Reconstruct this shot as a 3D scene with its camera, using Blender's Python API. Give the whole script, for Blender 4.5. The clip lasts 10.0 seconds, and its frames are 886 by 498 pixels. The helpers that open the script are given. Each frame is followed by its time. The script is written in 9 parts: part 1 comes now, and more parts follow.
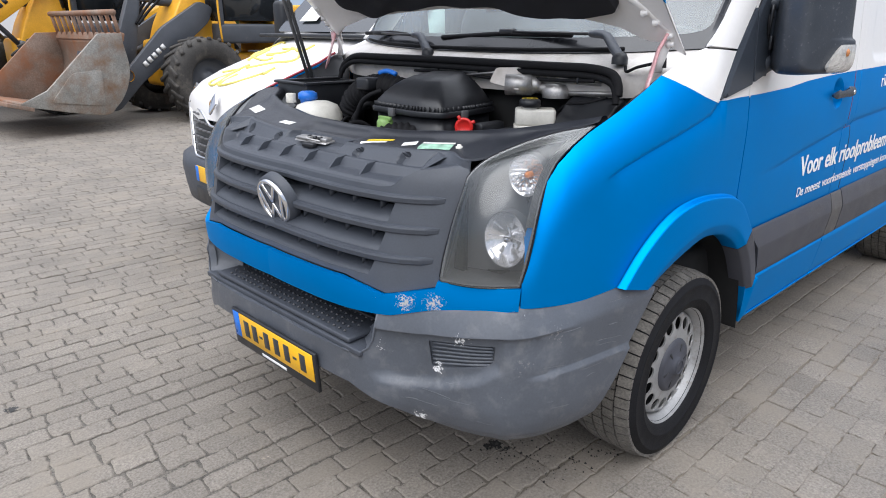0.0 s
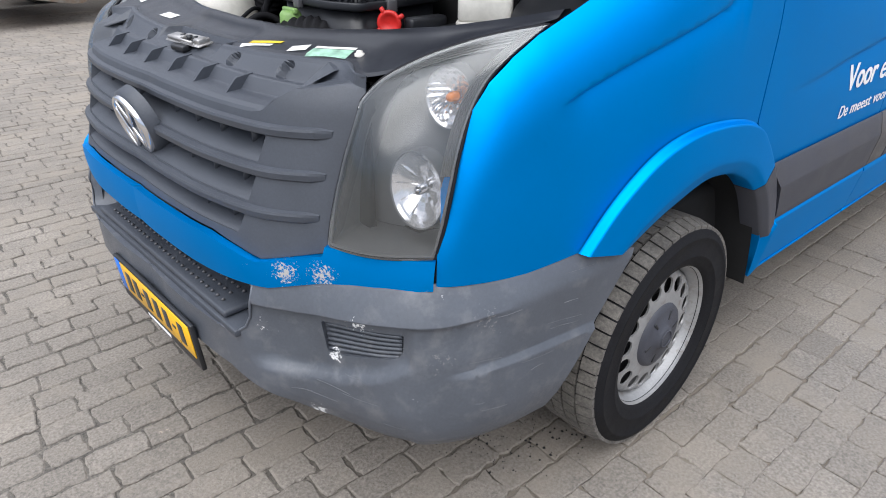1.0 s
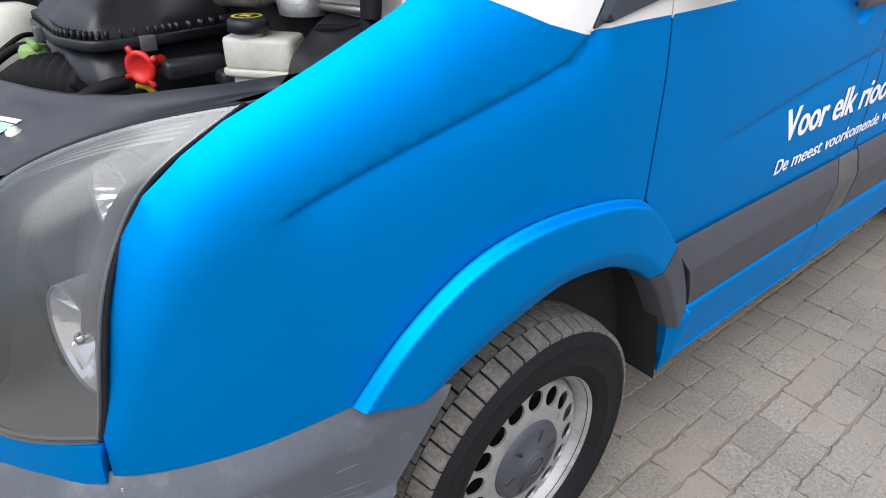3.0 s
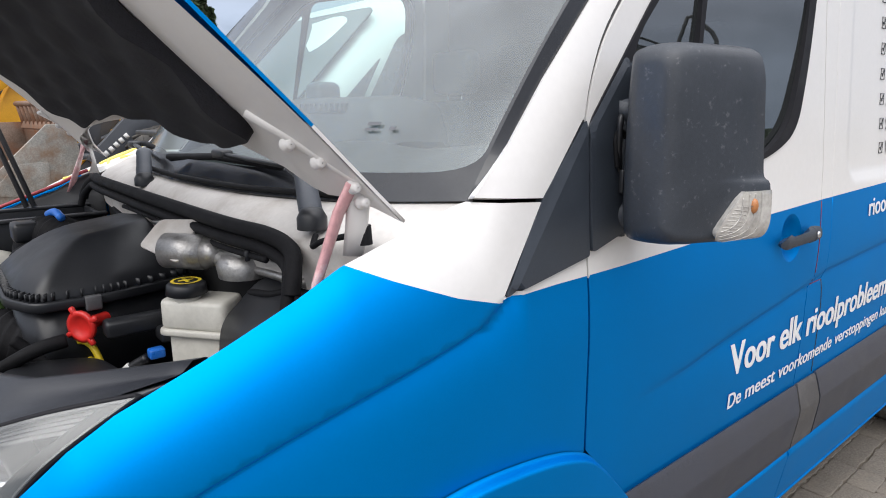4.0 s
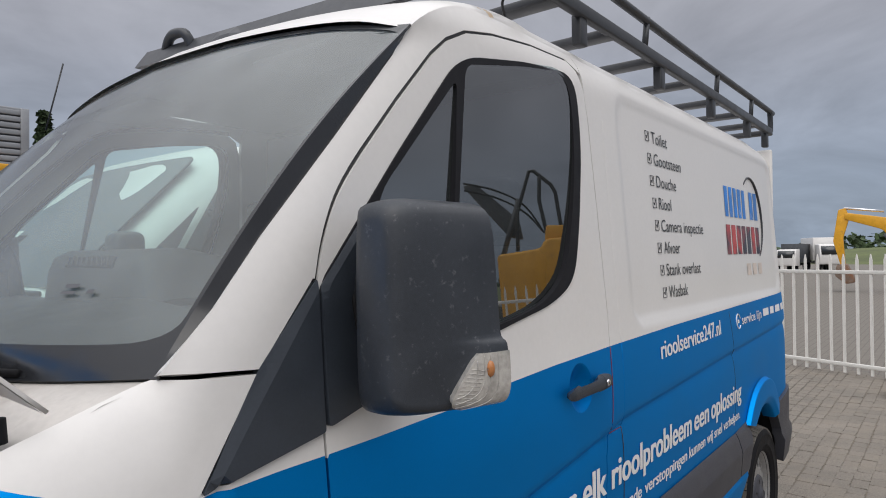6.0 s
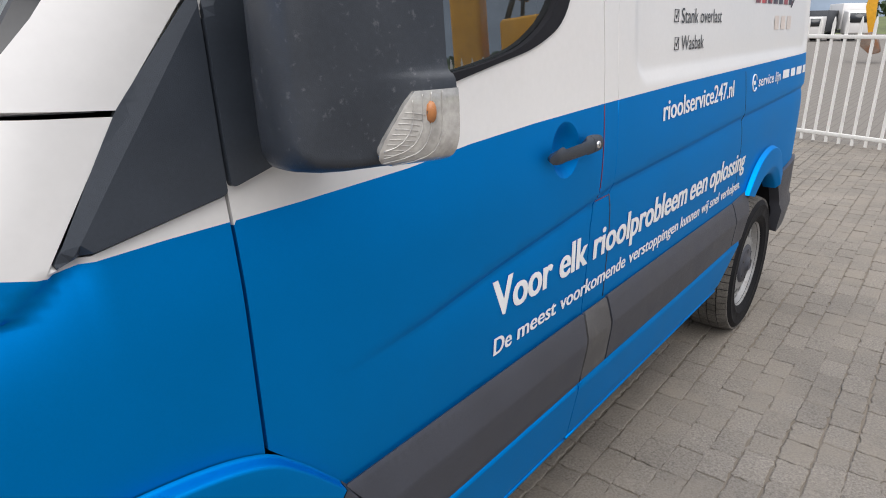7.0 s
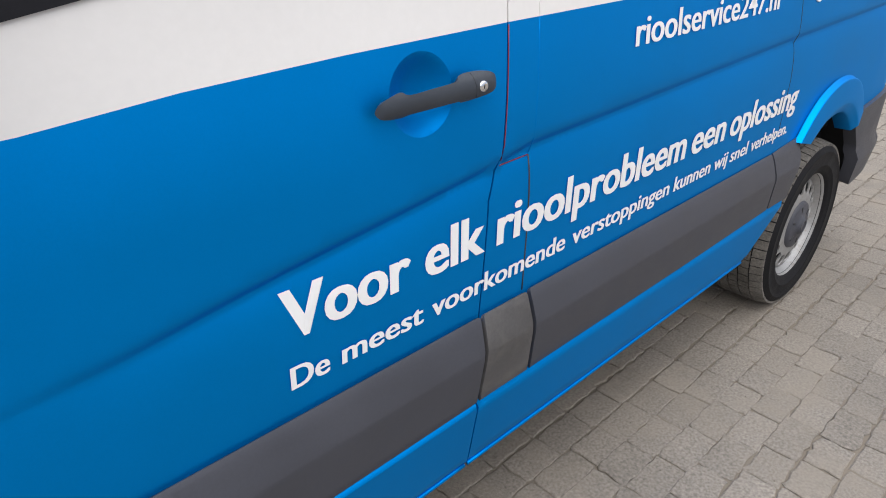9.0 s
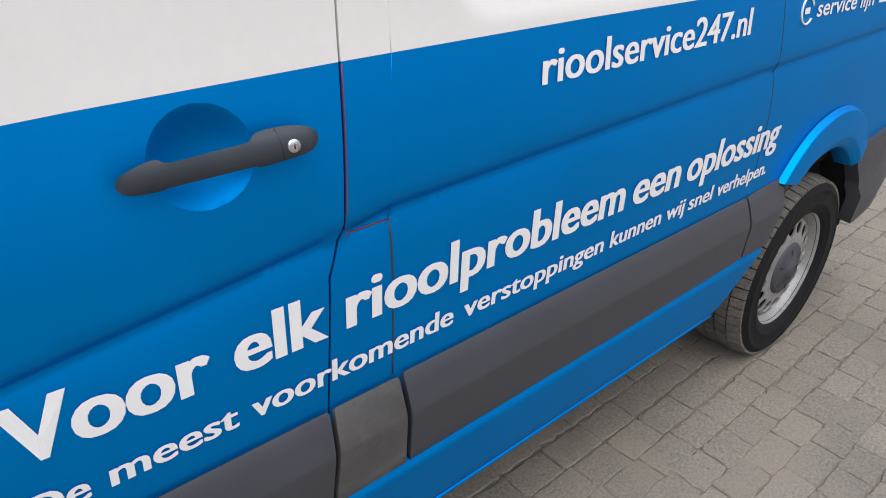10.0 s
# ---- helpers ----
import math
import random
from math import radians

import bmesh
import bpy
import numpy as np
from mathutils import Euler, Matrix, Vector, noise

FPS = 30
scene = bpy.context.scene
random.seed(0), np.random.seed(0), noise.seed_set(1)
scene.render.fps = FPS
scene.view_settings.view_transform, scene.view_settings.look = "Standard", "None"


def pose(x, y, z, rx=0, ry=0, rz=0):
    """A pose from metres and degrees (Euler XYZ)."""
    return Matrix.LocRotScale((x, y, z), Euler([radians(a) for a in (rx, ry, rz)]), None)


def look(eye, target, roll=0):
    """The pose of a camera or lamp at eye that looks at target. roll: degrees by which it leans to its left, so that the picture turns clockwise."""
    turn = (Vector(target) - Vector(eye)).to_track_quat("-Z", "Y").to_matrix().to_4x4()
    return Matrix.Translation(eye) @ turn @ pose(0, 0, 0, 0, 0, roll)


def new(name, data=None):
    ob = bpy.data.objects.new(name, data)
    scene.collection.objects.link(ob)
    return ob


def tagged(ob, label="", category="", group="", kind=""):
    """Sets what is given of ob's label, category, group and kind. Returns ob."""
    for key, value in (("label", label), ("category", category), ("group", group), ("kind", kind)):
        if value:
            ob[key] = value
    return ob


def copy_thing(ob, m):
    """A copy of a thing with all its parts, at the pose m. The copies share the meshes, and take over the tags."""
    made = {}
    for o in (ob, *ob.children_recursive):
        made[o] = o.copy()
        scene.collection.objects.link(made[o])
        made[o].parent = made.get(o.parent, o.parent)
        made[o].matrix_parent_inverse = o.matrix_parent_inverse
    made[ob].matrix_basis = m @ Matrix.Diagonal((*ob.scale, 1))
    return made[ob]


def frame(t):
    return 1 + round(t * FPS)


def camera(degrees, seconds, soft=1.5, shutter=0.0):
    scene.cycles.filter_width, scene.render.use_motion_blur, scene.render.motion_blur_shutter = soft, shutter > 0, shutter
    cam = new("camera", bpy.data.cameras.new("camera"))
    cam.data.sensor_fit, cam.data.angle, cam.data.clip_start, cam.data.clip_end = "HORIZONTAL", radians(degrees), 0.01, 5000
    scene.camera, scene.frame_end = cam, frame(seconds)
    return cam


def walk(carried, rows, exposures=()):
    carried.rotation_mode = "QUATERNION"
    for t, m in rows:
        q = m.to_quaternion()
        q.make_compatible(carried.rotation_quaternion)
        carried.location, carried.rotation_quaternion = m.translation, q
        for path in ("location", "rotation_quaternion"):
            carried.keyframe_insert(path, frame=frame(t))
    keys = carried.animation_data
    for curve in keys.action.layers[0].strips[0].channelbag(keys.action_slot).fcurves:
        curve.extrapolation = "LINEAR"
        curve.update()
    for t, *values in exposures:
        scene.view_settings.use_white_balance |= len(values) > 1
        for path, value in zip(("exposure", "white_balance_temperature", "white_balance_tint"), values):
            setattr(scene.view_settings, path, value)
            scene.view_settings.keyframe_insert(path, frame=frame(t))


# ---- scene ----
cam = camera(69.8, 10.0, 1.0)
PATH = [
    (0, (-2.056, -0.947, 1.507), (-0.784, 0.452, 0.855), 0.3),
    (0.5, (-1.764, -0.853, 1.453), (-0.549, 0.562, 0.731), 0.5),
    (1, (-1.497, -0.734, 1.446), (-0.355, 0.61, 0.502), 0.3),
    (1.5, (-1.268, -0.675, 1.423), (-0.139, 0.63, 0.413), 0.6),
    (2, (-1.063, -0.667, 1.413), (0.057, 0.638, 0.391), 0.5),
    (2.2, (-1.003, -0.65, 1.414), (0.117, 0.651, 0.388), 0.8),
    (3.3, (-0.776, -0.652, 1.521), (0.345, 0.735, 0.615), -0.2),
    (3.5, (-0.743, -0.669, 1.544), (0.413, 0.751, 0.741), -0.2),
    (4, (-0.707, -0.709, 1.601), (0.543, 0.793, 1.177), -0.1),
    (4.5, (-0.679, -0.747, 1.649), (0.781, 0.62, 1.627), -0.3),
    (5, (-0.653, -0.796, 1.661), (0.886, 0.445, 1.966), -0.6),
    (5.2, (-0.636, -0.814, 1.658), (0.906, 0.422, 1.968), -0.5),
    (6.3, (-0.355, -0.769, 1.6), (1.191, 0.481, 1.385), -0.6),
    (6.5, (-0.303, -0.746, 1.582), (1.219, 0.492, 1.196), -0.6),
    (7, (-0.201, -0.716, 1.541), (1.26, 0.475, 0.872), -0.6),
    (7.5, (-0.052, -0.748, 1.5), (1.294, 0.486, 0.686), -0.6),
    (8, (0.102, -0.812, 1.49), (1.306, 0.498, 0.576), -0.6),
    (8.5, (0.274, -0.822, 1.491), (1.462, 0.489, 0.558), -0.7),
    (9, (0.494, -0.765, 1.498), (1.687, 0.555, 0.583), -1.2),
    (9.5, (0.683, -0.731, 1.492), (1.882, 0.58, 0.574), -0.8),
    (10, (0.906, -0.759, 1.52), (2.031, 0.606, 0.587), -0.1),
]
walk(cam, [(t, look(eye, target, roll)) for t, eye, target, roll in PATH],
     exposures=[(0, 0.8, 6080, 10), (0.5, 0.8, 6080, 10), (1, 0.92, 6100, 10), (2, 1.0, 6120, 10), (3.5, 1.02, 6250, 10), (4, 0.7, 6350, 10), (4.5, 0.45, 6450, 10), (5, 0.1, 6500, 10), (5.75, 0.0, 6500, 10),
                (6.5, 0.10, 6400, 10), (7, 0.5, 6400, 10), (7.5, 0.75, 6400, 10), (8, 0.85, 6400, 10), (9, 0.75, 6400, 10), (10, 0.58, 6400, 10)])

# ---- light: overcast sky, wide soft sun from the open side of the yard ----
world = bpy.data.worlds.new("overcast_sky")
scene.world = world
world.use_nodes = True
wn, wl = world.node_tree.nodes, world.node_tree.links
wn.clear()
SUN_EL, SUN_AZ = 52.0, 209.0


def wnode(kind, **kw):
    n = wn.new(kind)
    for k, v in kw.items():
        n.inputs[k].default_value = v
    return n


w_out = wn.new("ShaderNodeOutputWorld")
w_bg = wn.new("ShaderNodeBackground")
w_sky = wn.new("ShaderNodeTexSky")
w_sky.sky_type = "NISHITA"
w_sky.sun_disc = False
w_sky.sun_elevation, w_sky.sun_rotation = radians(SUN_EL), radians(90 - SUN_AZ)
w_sky.dust_density, w_sky.ozone_density = 3.0, 1.0
w_tc = wn.new("ShaderNodeTexCoord")
w_sep = wn.new("ShaderNodeSeparateXYZ")
wl.new(w_tc.outputs["Generated"], w_sep.inputs[0])
# cloud layer: direction projected on a flat deck
w_add = wn.new("ShaderNodeMath"); w_add.operation = "ADD"; w_add.inputs[1].default_value = 0.22
w_abs = wn.new("ShaderNodeMath"); w_abs.operation = "ABSOLUTE"
wl.new(w_sep.outputs[2], w_abs.inputs[0]); wl.new(w_abs.outputs[0], w_add.inputs[0])
w_dx = wn.new("ShaderNodeMath"); w_dx.operation = "DIVIDE"
w_dy = wn.new("ShaderNodeMath"); w_dy.operation = "DIVIDE"
wl.new(w_sep.outputs[0], w_dx.inputs[0]); wl.new(w_add.outputs[0], w_dx.inputs[1])
wl.new(w_sep.outputs[1], w_dy.inputs[0]); wl.new(w_add.outputs[0], w_dy.inputs[1])
w_com = wn.new("ShaderNodeCombineXYZ")
wl.new(w_dx.outputs[0], w_com.inputs[0]); wl.new(w_dy.outputs[0], w_com.inputs[1])
w_noise = wnode("ShaderNodeTexNoise", Scale=1.3, Detail=7.0, Roughness=0.56, Distortion=0.5)
wl.new(w_com.outputs[0], w_noise.inputs["Vector"])
w_cl = wn.new("ShaderNodeMapRange")
for k, v in (("From Min", 0.32), ("From Max", 0.68), ("To Min", 0.74), ("To Max", 1.2)):
    w_cl.inputs[k].default_value = v
wl.new(w_noise.outputs["Fac"], w_cl.inputs["Value"])
# brightness from horizon to zenith, as an overcast dome has it
w_grad = wn.new("ShaderNodeValToRGB")
w_grad.color_ramp.elements[0].position, w_grad.color_ramp.elements[0].color = 0.0, (0.27, 0.33, 0.42, 1)
w_grad.color_ramp.elements[1].position, w_grad.color_ramp.elements[1].color = 1.0, (1.9, 1.9, 1.95, 1)
for p, c in ((0.10, (0.30, 0.35, 0.44, 1)), (0.30, (0.40, 0.41, 0.46, 1)), (0.5, (0.62, 0.62, 0.66, 1)), (0.75, (1.3, 1.3, 1.34, 1))):
    e = w_grad.color_ramp.elements.new(p); e.color = c
wl.new(w_abs.outputs[0], w_grad.inputs["Fac"])
w_mul = wn.new("ShaderNodeMix"); w_mul.data_type = "RGBA"; w_mul.blend_type = "MULTIPLY"; w_mul.inputs[0].default_value = 1.0
wl.new(w_grad.outputs["Color"], w_mul.inputs[6]); wl.new(w_cl.outputs["Result"], w_mul.inputs[7])
w_s = wn.new("ShaderNodeMix"); w_s.data_type = "RGBA"; w_s.blend_type = "MULTIPLY"; w_s.inputs[0].default_value = 1.0
w_s.inputs[7].default_value = (0.1, 0.1, 0.1, 1)
wl.new(w_sky.outputs[0], w_s.inputs[6])
w_mix = wn.new("ShaderNodeMix"); w_mix.data_type = "RGBA"; w_mix.inputs[0].default_value = 0.9
wl.new(w_s.outputs[2], w_mix.inputs[6]); wl.new(w_mul.outputs[2], w_mix.inputs[7])
wl.new(w_mix.outputs[2], w_bg.inputs["Color"])
w_bg.inputs["Strength"].default_value = 1.0
wl.new(w_bg.outputs[0], w_out.inputs["Surface"])

sun_data = bpy.data.lights.new("sun", "SUN")
sun_data.energy, sun_data.angle, sun_data.color = 1.35, radians(70), (1.0, 0.96, 0.9)
sun = new("sun", sun_data)
sd = Vector((math.cos(radians(SUN_AZ)) * math.cos(radians(SUN_EL)), math.sin(radians(SUN_AZ)) * math.cos(radians(SUN_EL)), math.sin(radians(SUN_EL))))
sun.matrix_world = look(sd * 60, (0, 0, 0))

# ---- materials ----
def material(name, colour, rough=0.5, metal=0.0, vary=0.12, vscale=6.0, fine=0.06, fscale=90.0, bump=0.0, bscale=200.0, coat=0.0, spec=0.5,
             stain=None, stain_scale=3.0, stain_lo=0.55, stain_hi=0.75, rvary=0.1, random_obj=0.0, coat_rough=0.05, chips=(), chip_colour=(0.75, 0.75, 0.75), chip_scale=70.0):
    """A surface with broad and fine variation, relief and optional stains that have a shape of their own."""
    m = bpy.data.materials.new(name)
    m.use_nodes = True
    n, l = m.node_tree.nodes, m.node_tree.links
    b = n["Principled BSDF"]
    tc = n.new("ShaderNodeTexCoord")
    co = tc.outputs["Object"]

    def noise_tex(scale, detail=5.0, rough_=0.6):
        t = n.new("ShaderNodeTexNoise")
        t.inputs["Scale"].default_value, t.inputs["Detail"].default_value, t.inputs["Roughness"].default_value = scale, detail, rough_
        l.new(co, t.inputs["Vector"])
        return t.outputs["Fac"]

    def ranged(sock, a, b_, lo, hi):
        r = n.new("ShaderNodeMapRange")
        r.inputs["From Min"].default_value, r.inputs["From Max"].default_value = a, b_
        r.inputs["To Min"].default_value, r.inputs["To Max"].default_value = lo, hi
        l.new(sock, r.inputs["Value"])
        return r.outputs["Result"]

    def times(col, fac):
        x = n.new("ShaderNodeMix"); x.data_type = "RGBA"; x.blend_type = "MULTIPLY"; x.inputs[0].default_value = 1.0
        if isinstance(col, tuple):
            x.inputs[6].default_value = (*col, 1)
        else:
            l.new(col, x.inputs[6])
        l.new(fac, x.inputs[7])
        return x.outputs[2]

    big = noise_tex(vscale)
    col = times(tuple(colour), ranged(big, 0.3, 0.7, 1 - vary, 1 + vary))
    small = noise_tex(fscale, 3.0)
    col = times(col, ranged(small, 0.3, 0.7, 1 - fine, 1 + fine))
    if random_obj:
        oi = n.new("ShaderNodeObjectInfo")
        gi = n.new("ShaderNodeNewGeometry")
        ad = n.new("ShaderNodeMath"); ad.operation = "ADD"
        l.new(oi.outputs["Random"], ad.inputs[0]); l.new(gi.outputs["Random Per Island"], ad.inputs[1])
        fr = n.new("ShaderNodeMath"); fr.operation = "FRACT"
        l.new(ad.outputs[0], fr.inputs[0])
        col = times(col, ranged(fr.outputs[0], 0, 1, 1 - random_obj, 1 + random_obj))
    if stain:
        st = ranged(noise_tex(stain_scale, 8.0, 0.65), stain_lo, stain_hi, 0, 1)
        x = n.new("ShaderNodeMix"); x.data_type = "RGBA"
        l.new(st, x.inputs[0]); l.new(col, x.inputs[6]); x.inputs[7].default_value = (*stain, 1)
        col = x.outputs[2]
    for cx, cy, cz, r, amount, *own in chips:
        # scraped paint round one place
        ds = n.new("ShaderNodeVectorMath"); ds.operation = "DISTANCE"
        l.new(co, ds.inputs[0]); ds.inputs[1].default_value = (cx, cy, cz)
        near = ranged(ds.outputs["Value"], 0.0, r, amount, -0.25)
        sm = n.new("ShaderNodeMath"); sm.operation = "ADD"
        l.new(noise_tex(chip_scale, 6.0, 0.7), sm.inputs[0]); l.new(near, sm.inputs[1])
        x = n.new("ShaderNodeMix"); x.data_type = "RGBA"
        l.new(ranged(sm.outputs[0], 0.70, 0.74, 0, 1), x.inputs[0]); l.new(col, x.inputs[6]); x.inputs[7].default_value = (*(own[0] if own else chip_colour), 1)
        col = x.outputs[2]
    l.new(col, b.inputs["Base Color"])
    l.new(ranged(big, 0.3, 0.7, max(0.02, rough - rvary), min(1, rough + rvary)), b.inputs["Roughness"])
    b.inputs["Metallic"].default_value = metal
    b.inputs["Coat Weight"].default_value = coat
    b.inputs["Coat Roughness"].default_value = coat_rough
    b.inputs["Specular IOR Level"].default_value = spec
    if bump:
        bp = n.new("ShaderNodeBump")
        bp.inputs["Strength"].default_value, bp.inputs["Distance"].default_value = bump, 0.002
        l.new(noise_tex(bscale, 4.0), bp.inputs["Height"])
        l.new(bp.outputs[0], b.inputs["Normal"])
    return m


def glass(name, tint, rough=0.0, ior=1.5, haze=0.0):
    """Thin pane: a clear sheet with a Fresnel gloss and a pale film that paints in reflected sky as well as dust."""
    m = bpy.data.materials.new(name)
    m.use_nodes = True
    n, l = m.node_tree.nodes, m.node_tree.links
    n.clear()
    o = n.new("ShaderNodeOutputMaterial")
    tr, gl, mx, fr = n.new("ShaderNodeBsdfTransparent"), n.new("ShaderNodeBsdfGlossy"), n.new("ShaderNodeMixShader"), n.new("ShaderNodeFresnel")
    tr.inputs["Color"].default_value = (*tint, 1)
    gl.inputs["Roughness"].default_value = rough
    fr.inputs["IOR"].default_value = ior
    di, md = n.new("ShaderNodeBsdfDiffuse"), n.new("ShaderNodeMixShader")
    di.inputs["Color"].default_value = (0.64, 0.71, 0.72, 1)
    tc, nz, mr = n.new("ShaderNodeTexCoord"), n.new("ShaderNodeTexNoise"), n.new("ShaderNodeMapRange")
    nz.inputs["Scale"].default_value, nz.inputs["Detail"].default_value = 3.0, 6.0
    mr.inputs["From Min"].default_value, mr.inputs["From Max"].default_value = 0.3, 0.7
    mr.inputs["To Min"].default_value, mr.inputs["To Max"].default_value = haze * 0.5, haze * 1.5
    l.new(tc.outputs["Object"], nz.inputs["Vector"]); l.new(nz.outputs["Fac"], mr.inputs["Value"]); l.new(mr.outputs["Result"], md.inputs[0])
    l.new(tr.outputs[0], md.inputs[1]); l.new(di.outputs[0], md.inputs[2])
    l.new(fr.outputs[0], mx.inputs[0]); l.new(md.outputs[0], mx.inputs[1]); l.new(gl.outputs[0], mx.inputs[2])
    l.new(mx.outputs[0], o.inputs["Surface"])
    return m


BLUE = material("satin_blue_wrap", (0.0, 0.252, 0.702), 0.50, 0.86, 0.04, 2.0, 0.02, 300, coat=0.0, rvary=0.03, spec=0.25)
SCUFFED = material("scuffed_blue_wrap", (0.0, 0.252, 0.702), 0.50, 0.86, 0.04, 2.0, 0.02, 300, rvary=0.03, spec=0.25,
                   chips=((-0.99, 0.385, 0.755, 0.09, 0.31), (-0.945, 0.315, 0.752, 0.10, 0.31), (-0.80, 0.135, 0.757, 0.04, 0.27), (-1.05, 0.47, 0.76, 0.035, 0.2)), chip_scale=150)
for m_ in (BLUE, SCUFFED):
    m_.node_tree.nodes["Principled BSDF"].inputs["Specular Tint"].default_value = (0.70, 0.88, 1.0, 1)
WHITE = material("white_paint", (0.74, 0.722, 0.705), 0.36, 0.0, 0.02, 2.0, 0.015, 60, coat=0.12, rvary=0.04, stain=(0.66, 0.63, 0.57), stain_scale=5, stain_lo=0.66, stain_hi=0.9)
# darker copy of the white: dust, plus the raised bonnet's shade in the colour
SCUTTLE = material("shaded_dusty_white_paint", (0.56, 0.53, 0.50), 0.5, 0, 0.08, 5, 0.05, 80, stain=(0.36, 0.32, 0.28), stain_scale=7, stain_lo=0.52, stain_hi=0.78)
TRIMP = material("black_trim_plastic", (0.031, 0.038, 0.050), 0.45, 0, 0.12, 8, 0.08, 200, bump=0.25, bscale=900, rvary=0.08)
PLASTIC = material("dark_grey_plastic", (0.047, 0.053, 0.066), 0.48, 0, 0.12, 8, 0.08, 200, bump=0.25, bscale=900, rvary=0.08)
BUMPER = material("worn_grey_plastic", (0.078, 0.086, 0.102), 0.42, 0, 0.14, 5, 0.06, 120, bump=0.2, bscale=700, rvary=0.1,
                  stain=(0.155, 0.157, 0.165), stain_scale=14, stain_lo=0.52, stain_hi=0.80,
                  chips=((-0.957, 0.358, 0.366, 0.08, 0.30), (-0.98, 0.40, 0.42, 0.05, 0.26), (-0.93, 0.31, 0.548, 0.06, 0.30), (-1.0, 0.405, 0.63, 0.05, 0.2), (-0.80, 0.09, 0.60, 0.12, 0.2, (0.17, 0.17, 0.175)), (-0.70, 0.05, 0.68, 0.14, 0.2, (0.18, 0.18, 0.185)), (-0.90, 0.25, 0.655, 0.10, 0.24), (-0.80, 0.10, 0.745, 0.05, 0.2), (-1.03, 0.45, 0.60, 0.10, 0.16), (-0.85, 0.13, 0.50, 0.10, 0.10)), chip_scale=95)
SCRATCH = material("scratched_plastic", (0.135, 0.14, 0.15), 0.6, 0, 0.2, 20, 0.1, 150)
CLAD = material("grey_cladding_plastic", (0.046, 0.048, 0.060), 0.5, 0, 0.1, 4, 0.06, 200, bump=0.2, bscale=900)
CLADW = material("faded_cladding_plastic", (0.074, 0.071, 0.072), 0.55, 0, 0.2, 9, 0.1, 160, bump=0.2, bscale=900, stain=(0.11, 0.105, 0.10), stain_scale=16, stain_lo=0.5, stain_hi=0.8)
BLACK = material("black_trim", (0.014, 0.015, 0.018), 0.42, 0, 0.2, 8, 0.1, 200)
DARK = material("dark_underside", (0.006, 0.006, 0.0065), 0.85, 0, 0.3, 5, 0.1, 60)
RUBBER = material("black_rubber", (0.008, 0.008, 0.0095), 0.72, 0, 0.25, 12, 0.2, 150, spec=0.2, bump=0.3, bscale=300)
TREAD = material("dusty_tread_rubber", (0.125, 0.115, 0.102), 0.9, 0, 0.3, 14, 0.3, 120, bump=0.8, bscale=260, stain=(0.05, 0.048, 0.045), stain_scale=22, stain_lo=0.55, stain_hi=0.8)
STEEL = material("silver_steel_wheel", (0.32, 0.318, 0.315), 0.42, 0.35, 0.14, 14, 0.08, 120, stain=(0.17, 0.13, 0.10), stain_scale=18, stain_lo=0.55, stain_hi=0.8)
CHROME = material("chrome", (0.80, 0.80, 0.82), 0.08, 1.0, 0.03, 10, 0.02, 100, rvary=0.03)
GLASS = glass("clear_glass", (0.46, 0.56, 0.55), 0.0, 3.0, 0.03)
# the windscreen's strong haze stands for sky mirrored in the pane
SCREEN = glass("windscreen_glass", (0.78, 0.92, 0.89), 0.10, 1.85, 0.16)
FARGLASS = glass("clear_door_glass", (0.74, 0.92, 0.88), 0.0, 1.45, 0.02)
SEALM = material("dull_black_rubber", (0.011, 0.011, 0.014), 0.6, 0, 0.15, 10, 0.1, 150, spec=0.2)
FRITM = material("glazed_black_border", (0.020, 0.021, 0.024), 0.16, 0, 0.1, 10, 0.05, 150, spec=0.6)
LENS = glass("lamp_lens", (0.90, 0.90, 0.90), 0.20, 1.9, 0.06)
FLUTE = material("fluted_grey_plastic", (0.30, 0.30, 0.30), 0.35, 0.3, 0.05, 8, 0.05, 150)
MIRRORED = material("bright_reflector", (0.86, 0.86, 0.88), 0.14, 0.75, 0.05, 20, 0.05, 100)
LETTER = material("white_lettering", (0.80, 0.80, 0.80), 0.45, 0, 0.02, 5, 0.01, 80)
INK = material("dark_lettering", (0.03, 0.033, 0.04), 0.45, 0, 0.05, 5, 0.01, 80)

GREYP = material("mid_grey_plastic", (0.10, 0.10, 0.105), 0.45, 0, 0.1, 8, 0.06, 150)
HOUSING = material("lamp_housing", (0.150, 0.155, 0.163), 0.4, 0.1, 0.06, 8, 0.05, 150)
TANK = material("milky_plastic", (0.62, 0.60, 0.54), 0.4, 0, 0.1, 12, 0.05, 90, stain=(0.38, 0.35, 0.29), stain_scale=14, stain_lo=0.6, stain_hi=0.85)
ALLOY = material("cast_alloy", (0.42, 0.41, 0.40), 0.42, 0.8, 0.15, 25, 0.12, 180, bump=0.5, bscale=160)
RED = material("red_plastic", (0.62, 0.025, 0.02), 0.35, 0, 0.06, 20, 0.05, 120)
DKRED = material("dark_red_body_paint", (0.22, 0.012, 0.02), 0.4, 0, 0.06, 20, 0.05, 120)
YELLOW = material("yellow_plastic", (0.75, 0.55, 0.02), 0.4, 0, 0.06, 20, 0.05, 120)
GREENC = material("green_cap_plastic", (0.20, 0.34, 0.10), 0.45, 0, 0.1, 20, 0.05, 120)
BLUEC = material("blue_cap_plastic", (0.02, 0.16, 0.62), 0.35, 0, 0.06, 20, 0.05, 120)
